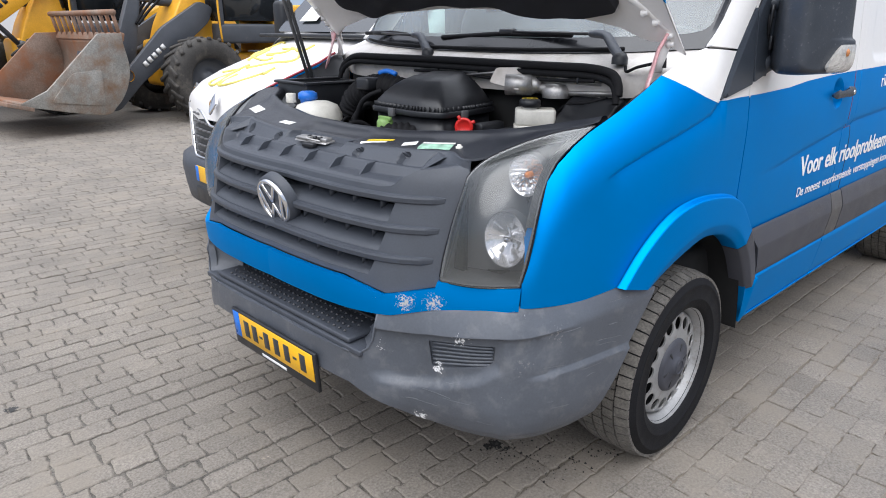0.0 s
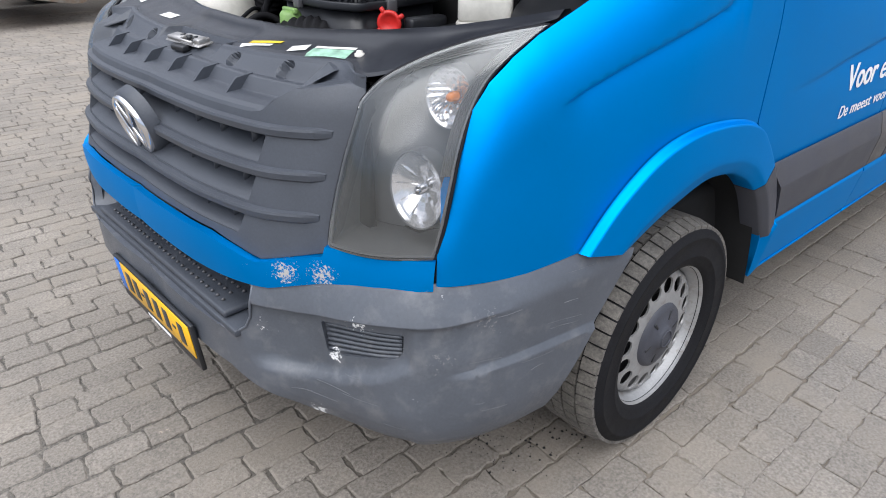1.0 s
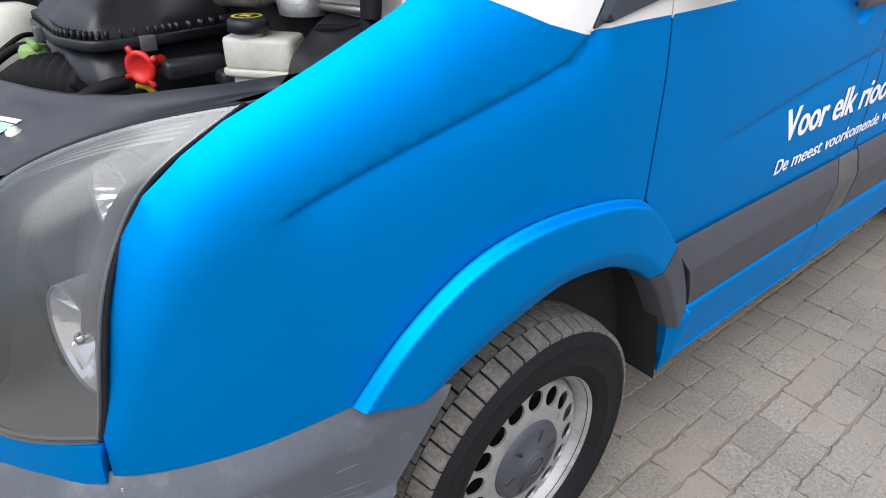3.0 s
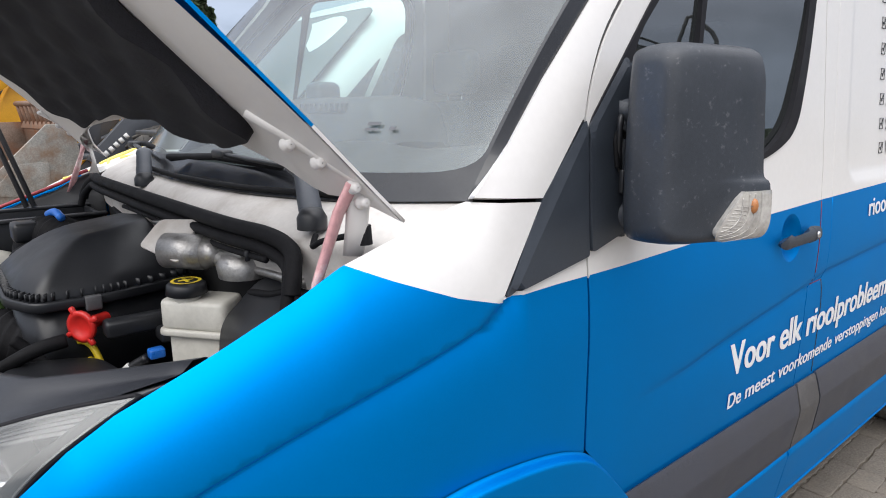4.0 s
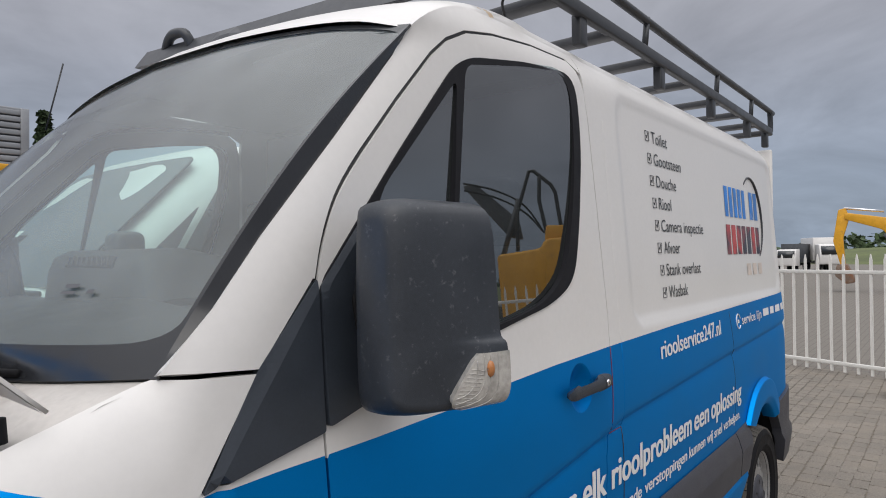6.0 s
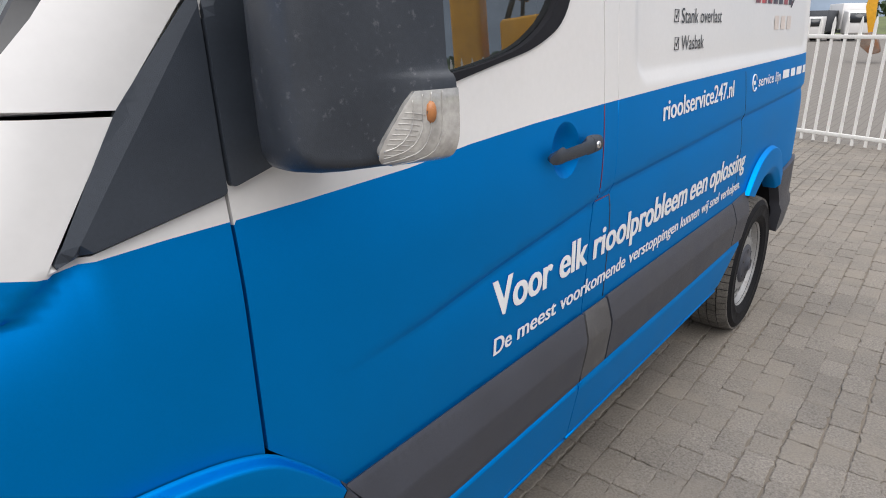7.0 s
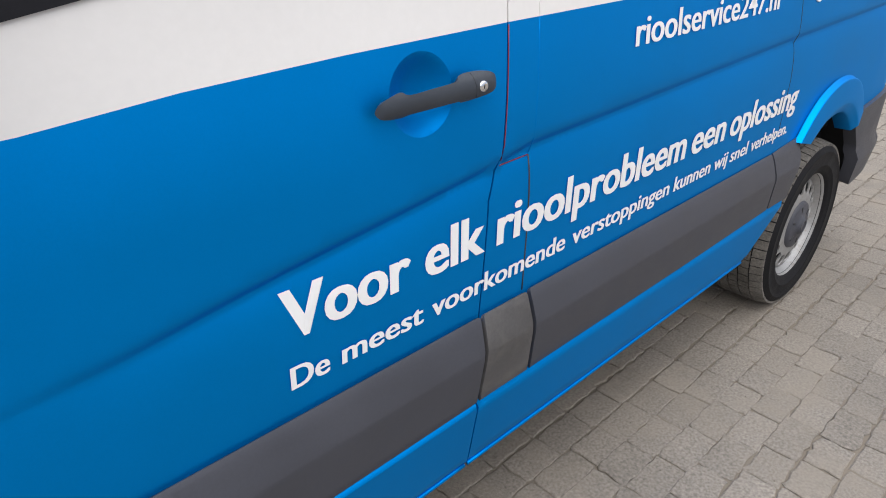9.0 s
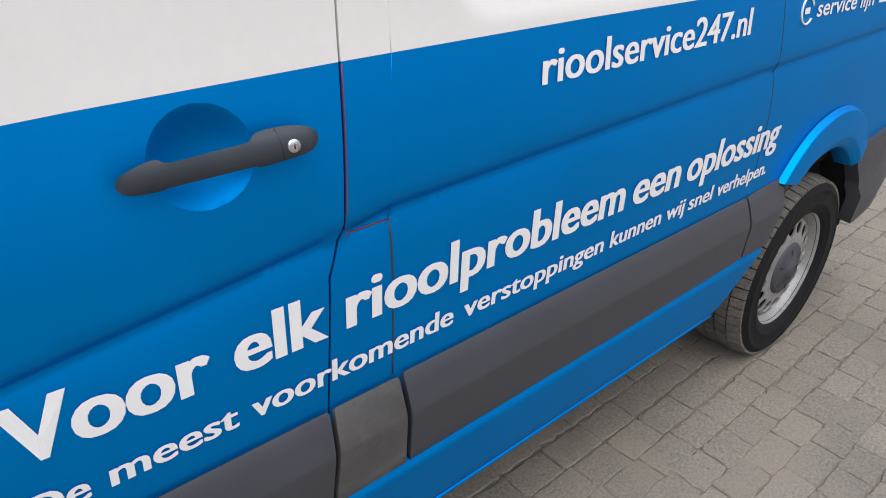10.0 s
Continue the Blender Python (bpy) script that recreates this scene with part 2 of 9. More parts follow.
PLATE = material("yellow_number_plate", (0.80, 0.43, 0.01), 0.35, 0, 0.04, 10, 0.03, 90)
PINK = material("worn_pink_overspray", (0.66, 0.36, 0.37), 0.4, 0, 0.2, 20, 0.1, 90, stain=(0.78, 0.75, 0.72), stain_scale=20, stain_lo=0.5, stain_hi=0.7)
PINKRED = material("worn_red_primer", (0.45, 0.07, 0.09), 0.5, 0, 0.2, 20, 0.1, 90)
LABELW = material("white_label", (0.72, 0.72, 0.70), 0.5, 0, 0.06, 20, 0.05, 90)
SLAMP = material("black_moulded_plastic", (0.020, 0.022, 0.028), 0.36, 0, 0.12, 8, 0.08, 200, bump=0.2, bscale=900, rvary=0.08)
LABELG = material("green_white_label", (0.30, 0.50, 0.38), 0.5, 0, 0.4, 30, 0.05, 90)
FELT = material("black_sound_pad", (0.010, 0.010, 0.014), 0.95, 0, 0.3, 10, 0.2, 200, bump=0.8, bscale=220)
AMBER = material("amber_bulb_glass", (0.42, 0.17, 0.06), 0.2, 0, 0.05, 20, 0.05, 90)
ORANGE = material("orange_lens", (0.85, 0.25, 0.02), 0.25, 0, 0.05, 20, 0.05, 90)

# ---- mesh tools ----
from mathutils import geometry as geo


def part(name, bm, mat, parent=None, label="", smooth=True):
    """Links a bmesh as one mesh object, under a thing or a part."""
    me = bpy.data.meshes.new(name)
    if smooth:
        for f in bm.faces:
            f.smooth = True
    bm.to_mesh(me)
    bm.free()
    for m in (mat if isinstance(mat, (list, tuple)) else [mat]):
        me.materials.append(m)
    ob = new(name, me)
    if parent is not None:
        ob.parent = parent
        ob.matrix_parent_inverse = Matrix.Identity(4)
    if label:
        ob["label"] = label
    return ob


def thing(name, label, category, at=None, group="", kind=""):
    ob = new(name)
    ob.empty_display_size = 0.2
    if at is not None:
        ob.matrix_world = at
    return tagged(ob, label, category, group, kind)


def lerp_table(table, x):
    return float(np.interp(x, [p[0] for p in table], [p[1] for p in table]))


def spline(pts, n=12, closed=False):
    """Catmull-Rom through the points."""
    P = [Vector(p) for p in pts]
    out, k = [], len(P)
    for i in range(k if closed else k - 1):
        a, b, c, d = (P[(i - 1) % k], P[i], P[(i + 1) % k], P[(i + 2) % k]) if closed else (P[max(i - 1, 0)], P[i], P[i + 1], P[min(i + 2, k - 1)])
        for j in range(n):
            t = j / n
            out.append(0.5 * ((2 * b) + (c - a) * t + (2 * a - 5 * b + 4 * c - d) * t * t + (3 * b - a - 3 * c + d) * t ** 3))
    if not closed:
        out.append(P[-1].copy())
    return out


def rounded(poly, r, n=5):
    """A polygon with its corners rounded; r: one radius, or one for each corner."""
    out, k = [], len(poly)
    rs = r if isinstance(r, (list, tuple)) else [r] * k
    for i in range(k):
        p, a, b = Vector(poly[i]), Vector(poly[i - 1]), Vector(poly[(i + 1) % k])
        u, v = (a - p), (b - p)
        rr = min(rs[i], u.length * 0.48, v.length * 0.48)
        if rr < 1e-4:
            out.append(tuple(p)); continue
        s, e = p + u.normalized() * rr, p + v.normalized() * rr
        for j in range(n + 1):
            t = j / n
            out.append(tuple((1 - t) ** 2 * s + 2 * t * (1 - t) * p + t * t * e))
    return out


def arc(cx, cz, r, a0, a1, n=16, rz=None):
    return [(cx + r * math.cos(radians(a0 + (a1 - a0) * i / n)), cz + (rz or r) * math.sin(radians(a0 + (a1 - a0) * i / n))) for i in range(n + 1)]


def resample(poly, step, closed=True):
    out, k = [], len(poly)
    for i in range(k if closed else k - 1):
        a, b = Vector(poly[i]), Vector(poly[(i + 1) % k])
        m = max(1, int((b - a).length / step + 0.5))
        out += [tuple(a.lerp(b, j / m)) for j in range(m)]
    if not closed:
        out.append(tuple(poly[-1]))
    return out


def inside(px, pz, poly):
    x, z = np.array([p[0] for p in poly]), np.array([p[1] for p in poly])
    x2, z2 = np.roll(x, -1), np.roll(z, -1)
    hit = np.zeros(len(px), bool)
    for a, b, c, d in zip(x, z, x2, z2):
        if b == d:
            continue
        hit ^= ((b > pz) != (d > pz)) & (px < (c - a) * (pz - b) / (d - b) + a)
    return hit


def offset_poly(poly, d):
    """The polygon moved inwards by d (outwards if negative)."""
    area = sum(a[0] * b[1] - b[0] * a[1] for a, b in zip(poly, poly[1:] + poly[:1]))
    s, out, k = (1 if area > 0 else -1), [], len(poly)
    for i in range(k):
        p, a, b = Vector(poly[i][:2]), Vector(poly[i - 1][:2]), Vector(poly[(i + 1) % k][:2])
        u, v = p - a, b - p
        n = Vector((-u.y, u.x)).normalized() + Vector((-v.y, v.x)).normalized() if u.length and v.length else Vector((0, 0))
        if n.length > 1e-6:
            n = n.normalized()
        out.append(tuple(p + n * d * s))
    return out


def sheet_bm(outline, func, holes=(), step=0.03, thick=0.015, out=(0, -1, 0), lines=(), matfn=None, gap=0.0):
    """A trimmed curved panel: the flat outline is meshed, carried onto the surface func(u, v), and turned in at its edges by thick."""
    if gap:
        outline = offset_poly(outline, gap)
        holes = [offset_poly(h, -gap) for h in holes]
    outline = resample(outline, step)
    holes = [resample(h, step) for h in holes]
    pts, edges = [], []
    for ring in (outline, *holes):
        b = len(pts)
        pts += [Vector(p) for p in ring]
        edges += [(b + i, b + (i + 1) % len(ring)) for i in range(len(ring))]
    for ln in lines:
        ln = resample(ln, step, False)
        b = len(pts)
        pts += [Vector(p) for p in ln]
        edges += [(b + i, b + i + 1) for i in range(len(ln) - 1)]
    xs, zs = [p[0] for p in outline], [p[1] for p in outline]
    gx, gz = np.meshgrid(np.arange(min(xs), max(xs), step), np.arange(min(zs), max(zs), step))
    gx, gz = gx.ravel() + step * 0.37, gz.ravel() + step * 0.41
    ok = inside(gx, gz, outline)
    for h in holes:
        ok &= ~inside(gx, gz, h)
    gx, gz = gx[ok], gz[ok]
    bx, bz = np.array([p.x for p in pts]), np.array([p.y for p in pts])
    if len(gx):
        near = np.array([np.min((bx - a) ** 2 + (bz - b) ** 2) for a, b in zip(gx, gz)]) > (step * 0.45) ** 2
        pts += [Vector((a, b)) for a, b in zip(gx[near], gz[near])]
    res = geo.delaunay_2d_cdt(pts, edges, [], 0, 1e-6)
    V, F = res[0], res[2]
    C = np.array([[sum(V[i].x for i in f) / 3, sum(V[i].y for i in f) / 3] for f in F])
    ok = inside(C[:, 0], C[:, 1], outline)
    for h in holes:
        ok &= ~inside(C[:, 0], C[:, 1], h)
    bm = bmesh.new()
    vs = [bm.verts.new(func(v.x, v.y)) for v in V]
    for f, k, c in zip(F, ok, C):
        if k:
            try:
                nf = bm.faces.new([vs[i] for i in f])
            except ValueError:
                continue
            if matfn:
                nf.material_index = matfn(c[0], c[1])
    bmesh.ops.delete(bm, geom=[v for v in bm.verts if not v.link_faces], context="VERTS")
    bm.normal_update()
    o = Vector(out)
    if sum((f.normal.dot(o)) * f.calc_area() for f in bm.faces) < 0:
        bmesh.ops.reverse_faces(bm, faces=bm.faces[:])
    bm.normal_update()
    if thick:
        rim = [e for e in bm.edges if e.is_boundary]
        twin = {}
        for e in rim:
            for v in e.verts:
                if v not in twin:
                    twin[v] = bm.verts.new(v.co - v.normal * thick)
        for e in rim:
            f = e.link_faces[0]
            a, b = e.verts
            lp = [l for l in f.loops if l.edge == e][0]
            a, b = lp.vert, lp.link_loop_next.vert
            nf = bm.faces.new((b, a, twin[a], twin[b]))
            nf.material_index = f.material_index
            e.smooth = False
    return bm


def loft_bm(rings, closed=True, caps=False):
    """Skin over rings of equal length."""
    bm = bmesh.new()
    R = [[bm.verts.new(p) for p in r] for r in rings]
    k = len(R[0])
    for a, b in zip(R, R[1:]):
        for i in range(k if closed else k - 1):
            j = (i + 1) % k
            try:
                bm.faces.new((a[i], a[j], b[j], b[i]))
            except ValueError:
                pass
    if caps and closed:
        bm.faces.new(R[0][::-1]); bm.faces.new(R[-1])
    bmesh.ops.recalc_face_normals(bm, faces=bm.faces[:])
    return bm


def tube_bm(path, r, n=10, caps=True, flat=1.0):
    """A round bar along a path; r: radius or list of radii; flat: squash of the section."""
    P = [Vector(p) for p in path]
    rings, up = [], Vector((0.13, 0.21, 0.97)).normalized()
    for i, p in enumerate(P):
        d = (P[min(i + 1, len(P) - 1)] - P[max(i - 1, 0)]).normalized()
        u = d.cross(up)
        if u.length < 1e-3:
            u = d.cross(Vector((1, 0, 0)))
        u.normalize()
        v = u.cross(d).normalized()
        rr = float(r[i] if isinstance(r, (list, tuple)) else r)
        rings.append([p + rr * (math.cos(2 * math.pi * j / n) * u + flat * math.sin(2 * math.pi * j / n) * v) for j in range(n)])
    return loft_bm(rings, True, caps)


def box_bm(size, at=(0, 0, 0), bevel=0.0, seg=2, m=None):
    bm = bmesh.new()
    bmesh.ops.create_cube(bm, size=1.0, matrix=Matrix.Diagonal((*size, 1)))
    if bevel:
        bmesh.ops.bevel(bm, geom=bm.edges[:], offset=bevel, segments=seg, affect="EDGES", profile=0.5)
    bm.transform(Matrix.Translation(at) @ (m or Matrix.Identity(4)))
    return bm


def prism_bm(poly, lo, hi, axis="y", bevel=0.0):
    """A flat outline given depth along an axis. The outline is in the two other axes, in order."""
    put = {"y": lambda a, b, c: (a, c, b), "x": lambda a, b, c: (c, a, b), "z": lambda a, b, c: (a, b, c)}[axis]
    bm = bmesh.new()
    A, B = [bm.verts.new(put(a, b, lo)) for a, b in poly], [bm.verts.new(put(a, b, hi)) for a, b in poly]
    fs = [bm.faces.new(A), bm.faces.new(B)]
    k = len(poly)
    for i in range(k):
        bm.faces.new((A[i], A[(i + 1) % k], B[(i + 1) % k], B[i]))
    bmesh.ops.recalc_face_normals(bm, faces=bm.faces[:])
    if bevel:
        ed = [e for e in bm.edges if len(e.link_faces) == 2 and any(len(f.verts) == k for f in e.link_faces)] if k > 4 else bm.edges[:]
        bmesh.ops.bevel(bm, geom=ed, offset=bevel, segments=2, affect="EDGES", profile=0.5)
    return bm


def lathe_bm(profile, n=48, axis="y", centre=(0, 0, 0)):
    """Turns a profile of (radius, along) round an axis."""
    rings = []
    c = Vector(centre)
    for r, a in profile:
        ring = []
        for j in range(n):
            t = 2 * math.pi * j / n
            u, v = r * math.cos(t), r * math.sin(t)
            ring.append(c + Vector({"y": (u, a, v), "z": (u, v, a), "x": (a, u, v)}[axis]))
        rings.append(ring)
    return loft_bm(rings, True, False)


def join(*bms):
    """One bmesh out of several."""
    me = bpy.data.meshes.new("join")
    out = bmesh.new()
    for b in bms:
        b.to_mesh(me)
        b.free()
        out.from_mesh(me)
    bpy.data.meshes.remove(me)
    return out


def text_bm(body, height, func, width=None, shear=0.0, bold=0.0, off=0.0):
    """Flat lettering carried onto a surface; func(u, v) takes metres from the lower left of the line."""
    cu = bpy.data.curves.new("line", "FONT")
    cu.body, cu.size, cu.shear, cu.offset, cu.resolution_u = body, 1.0, shear, bold, 4
    ob = bpy.data.objects.new("line", cu)
    scene.collection.objects.link(ob)
    me = bpy.data.meshes.new_from_object(ob)
    bpy.data.objects.remove(ob)
    bpy.data.curves.remove(cu)
    co = [v.co.copy() for v in me.vertices]
    wx = max(c.x for c in co) - min(c.x for c in co)
    x0 = min(c.x for c in co)
    sx = (width / wx) if width else height / 0.7
    sy = height / 0.7
    bm = bmesh.new()
    bm.from_mesh(me)
    bpy.data.meshes.remove(me)
    bmesh.ops.triangulate(bm, faces=bm.faces[:])
    for v in bm.verts:
        v.co = func((v.co.x - x0) * sx, v.co.y * sy)
    return bm

# ---- ground: worn concrete blocks in courses along x ----
GROUND_Z = -0.025
JOINT_Z = GROUND_Z - 0.0065
OIL, DROP, SAND, SAND2 = (-0.483, 0.461, -0.025), (-1.846, 2.003, -0.025), (-1.562, 2.71, -0.025), (-1.203, 0.976, -0.025)
PAVER = material("worn_concrete_pavers", (0.186, 0.165, 0.141), 0.82, 0, 0.18, 1.3, 0.34, 110, bump=1.0, bscale=190, random_obj=0.08, chip_scale=30,
                 chips=((*OIL, 0.16, 0.34, (0.012, 0.012, 0.012)), (*OIL, 0.5, 0.13, (0.05, 0.046, 0.042)), (*DROP, 0.09, 0.4, (0.035, 0.034, 0.034)), (*SAND, 0.22, 0.14, (0.30, 0.21, 0.13)), (*SAND2, 0.14, 0.2, (0.36, 0.30, 0.24))),
                 stain=(0.225, 0.195, 0.158), stain_scale=2.4, stain_lo=0.48, stain_hi=0.74)


PAVED = (0.9, 2.2, 9.0)


def yard_material():
    m = material("sandy_joints", (0.104, 0.094, 0.081), 0.95, 0, 0.35, 9, 0.6, 90, bump=0.9, bscale=110)
    n, l = m.node_tree.nodes, m.node_tree.links
    b = n["Principled BSDF"]
    src = b.inputs["Base Color"].links[0].from_socket
    br, tc, mx = n.new("ShaderNodeTexBrick"), n.new("ShaderNodeTexCoord"), n.new("ShaderNodeMix")
    for k, v in (("Scale", 1.0), ("Mortar Size", 0.010), ("Mortar Smooth", 0.4), ("Brick Width", 0.18), ("Row Height", 0.105), ("Bias", 0.0)):
        br.inputs[k].default_value = v
    br.inputs["Color1"].default_value, br.inputs["Color2"].default_value, br.inputs["Mortar"].default_value = (0.178, 0.162, 0.143, 1), (0.166, 0.150, 0.132, 1), (0.128, 0.115, 0.101, 1)
    l.new(tc.outputs["Object"], br.inputs["Vector"])
    # bare joint sand between the laid blocks; the courses carry on in the surface beyond them
    ds = n.new("ShaderNodeVectorMath"); ds.operation = "DISTANCE"
    ds.inputs[1].default_value = (PAVED[0], PAVED[1], 0)
    l.new(tc.outputs["Object"], ds.inputs[0])
    mr = n.new("ShaderNodeMapRange")
    mr.inputs["From Min"].default_value, mr.inputs["From Max"].default_value = PAVED[2] - 0.06, PAVED[2] + 0.06
    l.new(ds.outputs["Value"], mr.inputs["Value"])
    # the joints along the van's near side are filled with paler sand
    sp, mf, my = n.new("ShaderNodeSeparateXYZ"), n.new("ShaderNodeMapRange"), n.new("ShaderNodeMix")
    mf.inputs["From Min"].default_value, mf.inputs["From Max"].default_value = 0.7, -0.1
    l.new(tc.outputs["Object"], sp.inputs[0]); l.new(sp.outputs[1], mf.inputs["Value"])
    my.data_type = "RGBA"
    my.inputs[7].default_value = (0.165, 0.140, 0.112, 1)
    l.new(mf.outputs["Result"], my.inputs[0]); l.new(src, my.inputs[6])
    src = my.outputs[2]
    mx.data_type = "RGBA"
    l.new(mr.outputs["Result"], mx.inputs[0]); l.new(src, mx.inputs[6]); l.new(br.outputs["Color"], mx.inputs[7])
    l.new(mx.outputs[2], b.inputs["Base Color"])
    return m


JOINT = yard_material()
gbm = bmesh.new()
bmesh.ops.create_grid(gbm, x_segments=60, y_segments=60, size=900)
ground = part("ground", gbm, JOINT, None, smooth=False)
ground.location = (0, 0, JOINT_Z)
tagged(ground, "grey yard paved with worn concrete blocks", "ground", kind="structure")

# ---- the panel van: x runs to its rear, y across it from the near side, z up ----
MID = 0.985
GZ = -0.025
van = thing("panel_van", "blue and white panel van with raised bonnet on paved yard", "van")

PLAN = spline([(-1.095, 1.20), (-1.10, MID), (-1.09, 0.80), (-1.068, 0.62), (-1.018, 0.445), (-0.918, 0.318), (-0.85, 0.205), (-0.788, 0.124), (-0.70, 0.078), (-0.58, 0.047),
               (-0.42, 0.022), (-0.2, 0.006), (0.0, 0.0), (0.5, 0.0), (2.0, 0.0), (3.4, 0.0), (3.75, 0.004), (3.93, 0.02), (4.02, 0.06), (4.07, 0.14), (4.08, 0.3), (4.085, MID)], 14)
PX, PY = np.array([p.x for p in PLAN]), np.array([p.y for p in PLAN])
k0, k1 = int(np.argmin(np.abs(PY[:60] - MID))), len(PX)
_front = slice(k0, None)


def plan_y(x):
    """The near side's place across, at x."""
    half = PX[_front] < 4.02
    return float(np.interp(x, PX[_front][half], PY[_front][half]))


def plan_x(y):
    """The nose's place along, at y."""
    sel = [i for i in range(k0, k1) if PX[i] < 0.2]
    ys, xs = PY[sel][::-1], PX[sel][::-1]
    return float(np.interp(y if y <= MID else 2 * MID - y, ys, xs)) - 0.14 * max(0, y - MID)


CREASE = [(0.3, 0.975), (0.46, 0.988), (0.64, 1.0), (0.88, 1.03), (1.15, 1.06), (1.34, 1.083), (1.43, 1.1), (1.9, 1.118), (2.7, 1.15), (4.0, 1.19)]
FOLD = [(p.x, p.y) for p in spline([(-0.56, 1.10, 0), (-0.51, 1.117, 0), (-0.36, 1.164, 0), (-0.164, 1.212, 0), (-0.03, 1.247, 0), (0.02, 1.278, 0), (0.05, 1.30, 0)], 6)]
TOP = [(-0.80, 0.90), (-0.758, 0.97), (-0.735, 1.045), (-0.702, 1.11), (-0.665, 1.165), (-0.614, 1.208), (-0.56, 1.242), (-0.506, 1.266), (-0.438, 1.295), (-0.318, 1.348), (-0.25, 1.384), (-0.12, 1.428), (-0.02, 1.463), (0.1, 1.60)]


def step01(a, b, x):
    t = min(1, max(0, (x - a) / (b - a)))
    return t * t * (3 - 2 * t)


def valley(d, up=0.028, down=0.06):
    return math.exp(-(d / up) ** 2) if d > 0 else math.exp(d / down)


def box_in(x, z, x0, x1, z0, z1, r, soft=0.03):
    """1 well inside a rounded box, 0 outside."""
    cx, cz = (x0 + x1) / 2, (z0 + z1) / 2
    dx, dz = abs(x - cx) - (x1 - x0) / 2 + r, abs(z - cz) - (z1 - z0) / 2 + r
    d = math.hypot(max(dx, 0), max(dz, 0)) + min(max(dx, dz), 0) - r
    return 1 - step01(-soft, 0, d)


def side_y(x, z):
    """The near flank: tumblehome, creases, recessed panel, tucked sill."""
    y = plan_y(x)
    d = z - 1.15
    y += 0.078 * max(0, d) * step01(0, 0.25, d) ** 0.5 if d > 0 else 0
    if z < 0.56:
        y += 0.020 * ((0.56 - z) / 0.2) ** 2 if x < 0.46 else 0.15 * (0.56 - z)
    if z < 0.58 and x > 0.46:
        y -= 0.019 * step01(0.574, 0.560, z) - 0.008 * step01(0.392, 0.378, z)
    if x > 0.3:
        y += 0.015 * step01(0.36, 0.9, x) * valley(z - lerp_table(CREASE, x), 0.013, 0.045)
    if -0.53 < x < 0.06:
        y += 0.017 * step01(-0.545, -0.46, x) * valley(z - lerp_table(FOLD, x), 0.0055, 0.042)
    if x > 1.4:
        y += 0.010 * box_in(x, z, 1.56, 3.86, 1.375, 2.165, 0.09)
    if z > 2.12:
        t = min(1.0, (z - 2.12) / 0.14)
        y += 0.10 * (1 - math.sqrt(max(0, 1 - t * t)))
    return y


def fender_y(x, z):
    """Front wing: the flank rolled over at its top edge."""
    y = side_y(x, z)
    h, R = lerp_table(TOP, x) - z, 0.15
    if h < R and x < 0.12:
        t = min(0.86, (R - h) / R * 0.86)
        y += 0.11 * (1 - math.sqrt(1 - t * t)) * (1 - step01(-0.06, 0.1, x))
    return y


def flip(p, m):
    """The far side: mirrored, its nose a little further ahead."""
    if not m:
        return Vector(p)
    return Vector((p[0] - 0.14 * max(0, MID - p[1]) * min(1, max(0, -p[0] - 0.3) / 0.5), 2 * MID - p[1], p[2]))


BORDER = [(-1.2, 1.30), (-0.252, 1.386), (-0.18, 1.354), (-0.075, 1.313), (0.01, 1.289), (0.03, 1.287), (0.07, 1.293), (0.154, 1.296), (0.253, 1.297), (0.36, 1.299), (0.45, 1.302), (0.60, 1.307), (0.777, 1.322), (1.02, 1.333),
          (1.36, 1.342), (1.9, 1.352), (3.9, 1.374), (4.2, 1.374)]


def livery(x, z):
    return 0 if z < lerp_table(BORDER, x) else 1


CUP = (1.152, 1.2535, 0.066)


def bevel_line(a, b, w=0.022):
    """The inner line of a bevel of width w along the edge a-b."""
    d = (Vector(b) - Vector(a)).normalized()
    n = Vector((d.y, -d.x))
    return [tuple(Vector(a) + n * (w - 0.010) + d * t) for t in np.linspace(0.02, (Vector(b) - Vector(a)).length - 0.02, 24)]


def bevelled(a, b, proud, m, w=0.022):
    """A side panel whose edge a-b slopes up to a flat face that stands proud."""
    d = (Vector(b) - Vector(a)).normalized()
    n = Vector((d.y, -d.x))

    def at(x, z):
        e = (Vector((x, z)) - Vector(a)).dot(n) + 0.010
        return flip((x, side_y(x, z) - 0.002 - proud * min(1.0, max(0.0, e / w)), z), m)
    return at


# the curved joint between the door and the windscreen pillar, from the rear forwards
DOOR_HEAD = [(1.262, 2.197), (1.054, 2.188), (0.853, 2.162), (0.735, 2.136), (0.66, 2.099), (0.604, 2.054), (0.484, 1.931), (0.379, 1.816)] + [(p.x, p.y) for p in spline([(0.379, 1.816, 0), (0.330, 1.758, 0), (0.296, 1.706, 0), (0.268, 1.642, 0), (0.251, 1.58, 0)], 3)[1:]]
DOOR = [(0.253, 0.935), (0.300, 0.885), (0.385, 0.792), (0.452, 0.69), (0.487, 0.60), (0.507, 0.562), (0.502, 0.48), (0.498, 0.372), (1.252, 0.372), (1.262, 0.58), (1.281, 0.79), (1.308, 1.025),
        (1.339, 1.092), (1.360, 1.342), (1.366, 1.43), (1.352, 1.80), (1.342, 2.03), (1.332, 2.11), (1.305, 2.172)] + DOOR_HEAD + [(0.247, 1.34)]
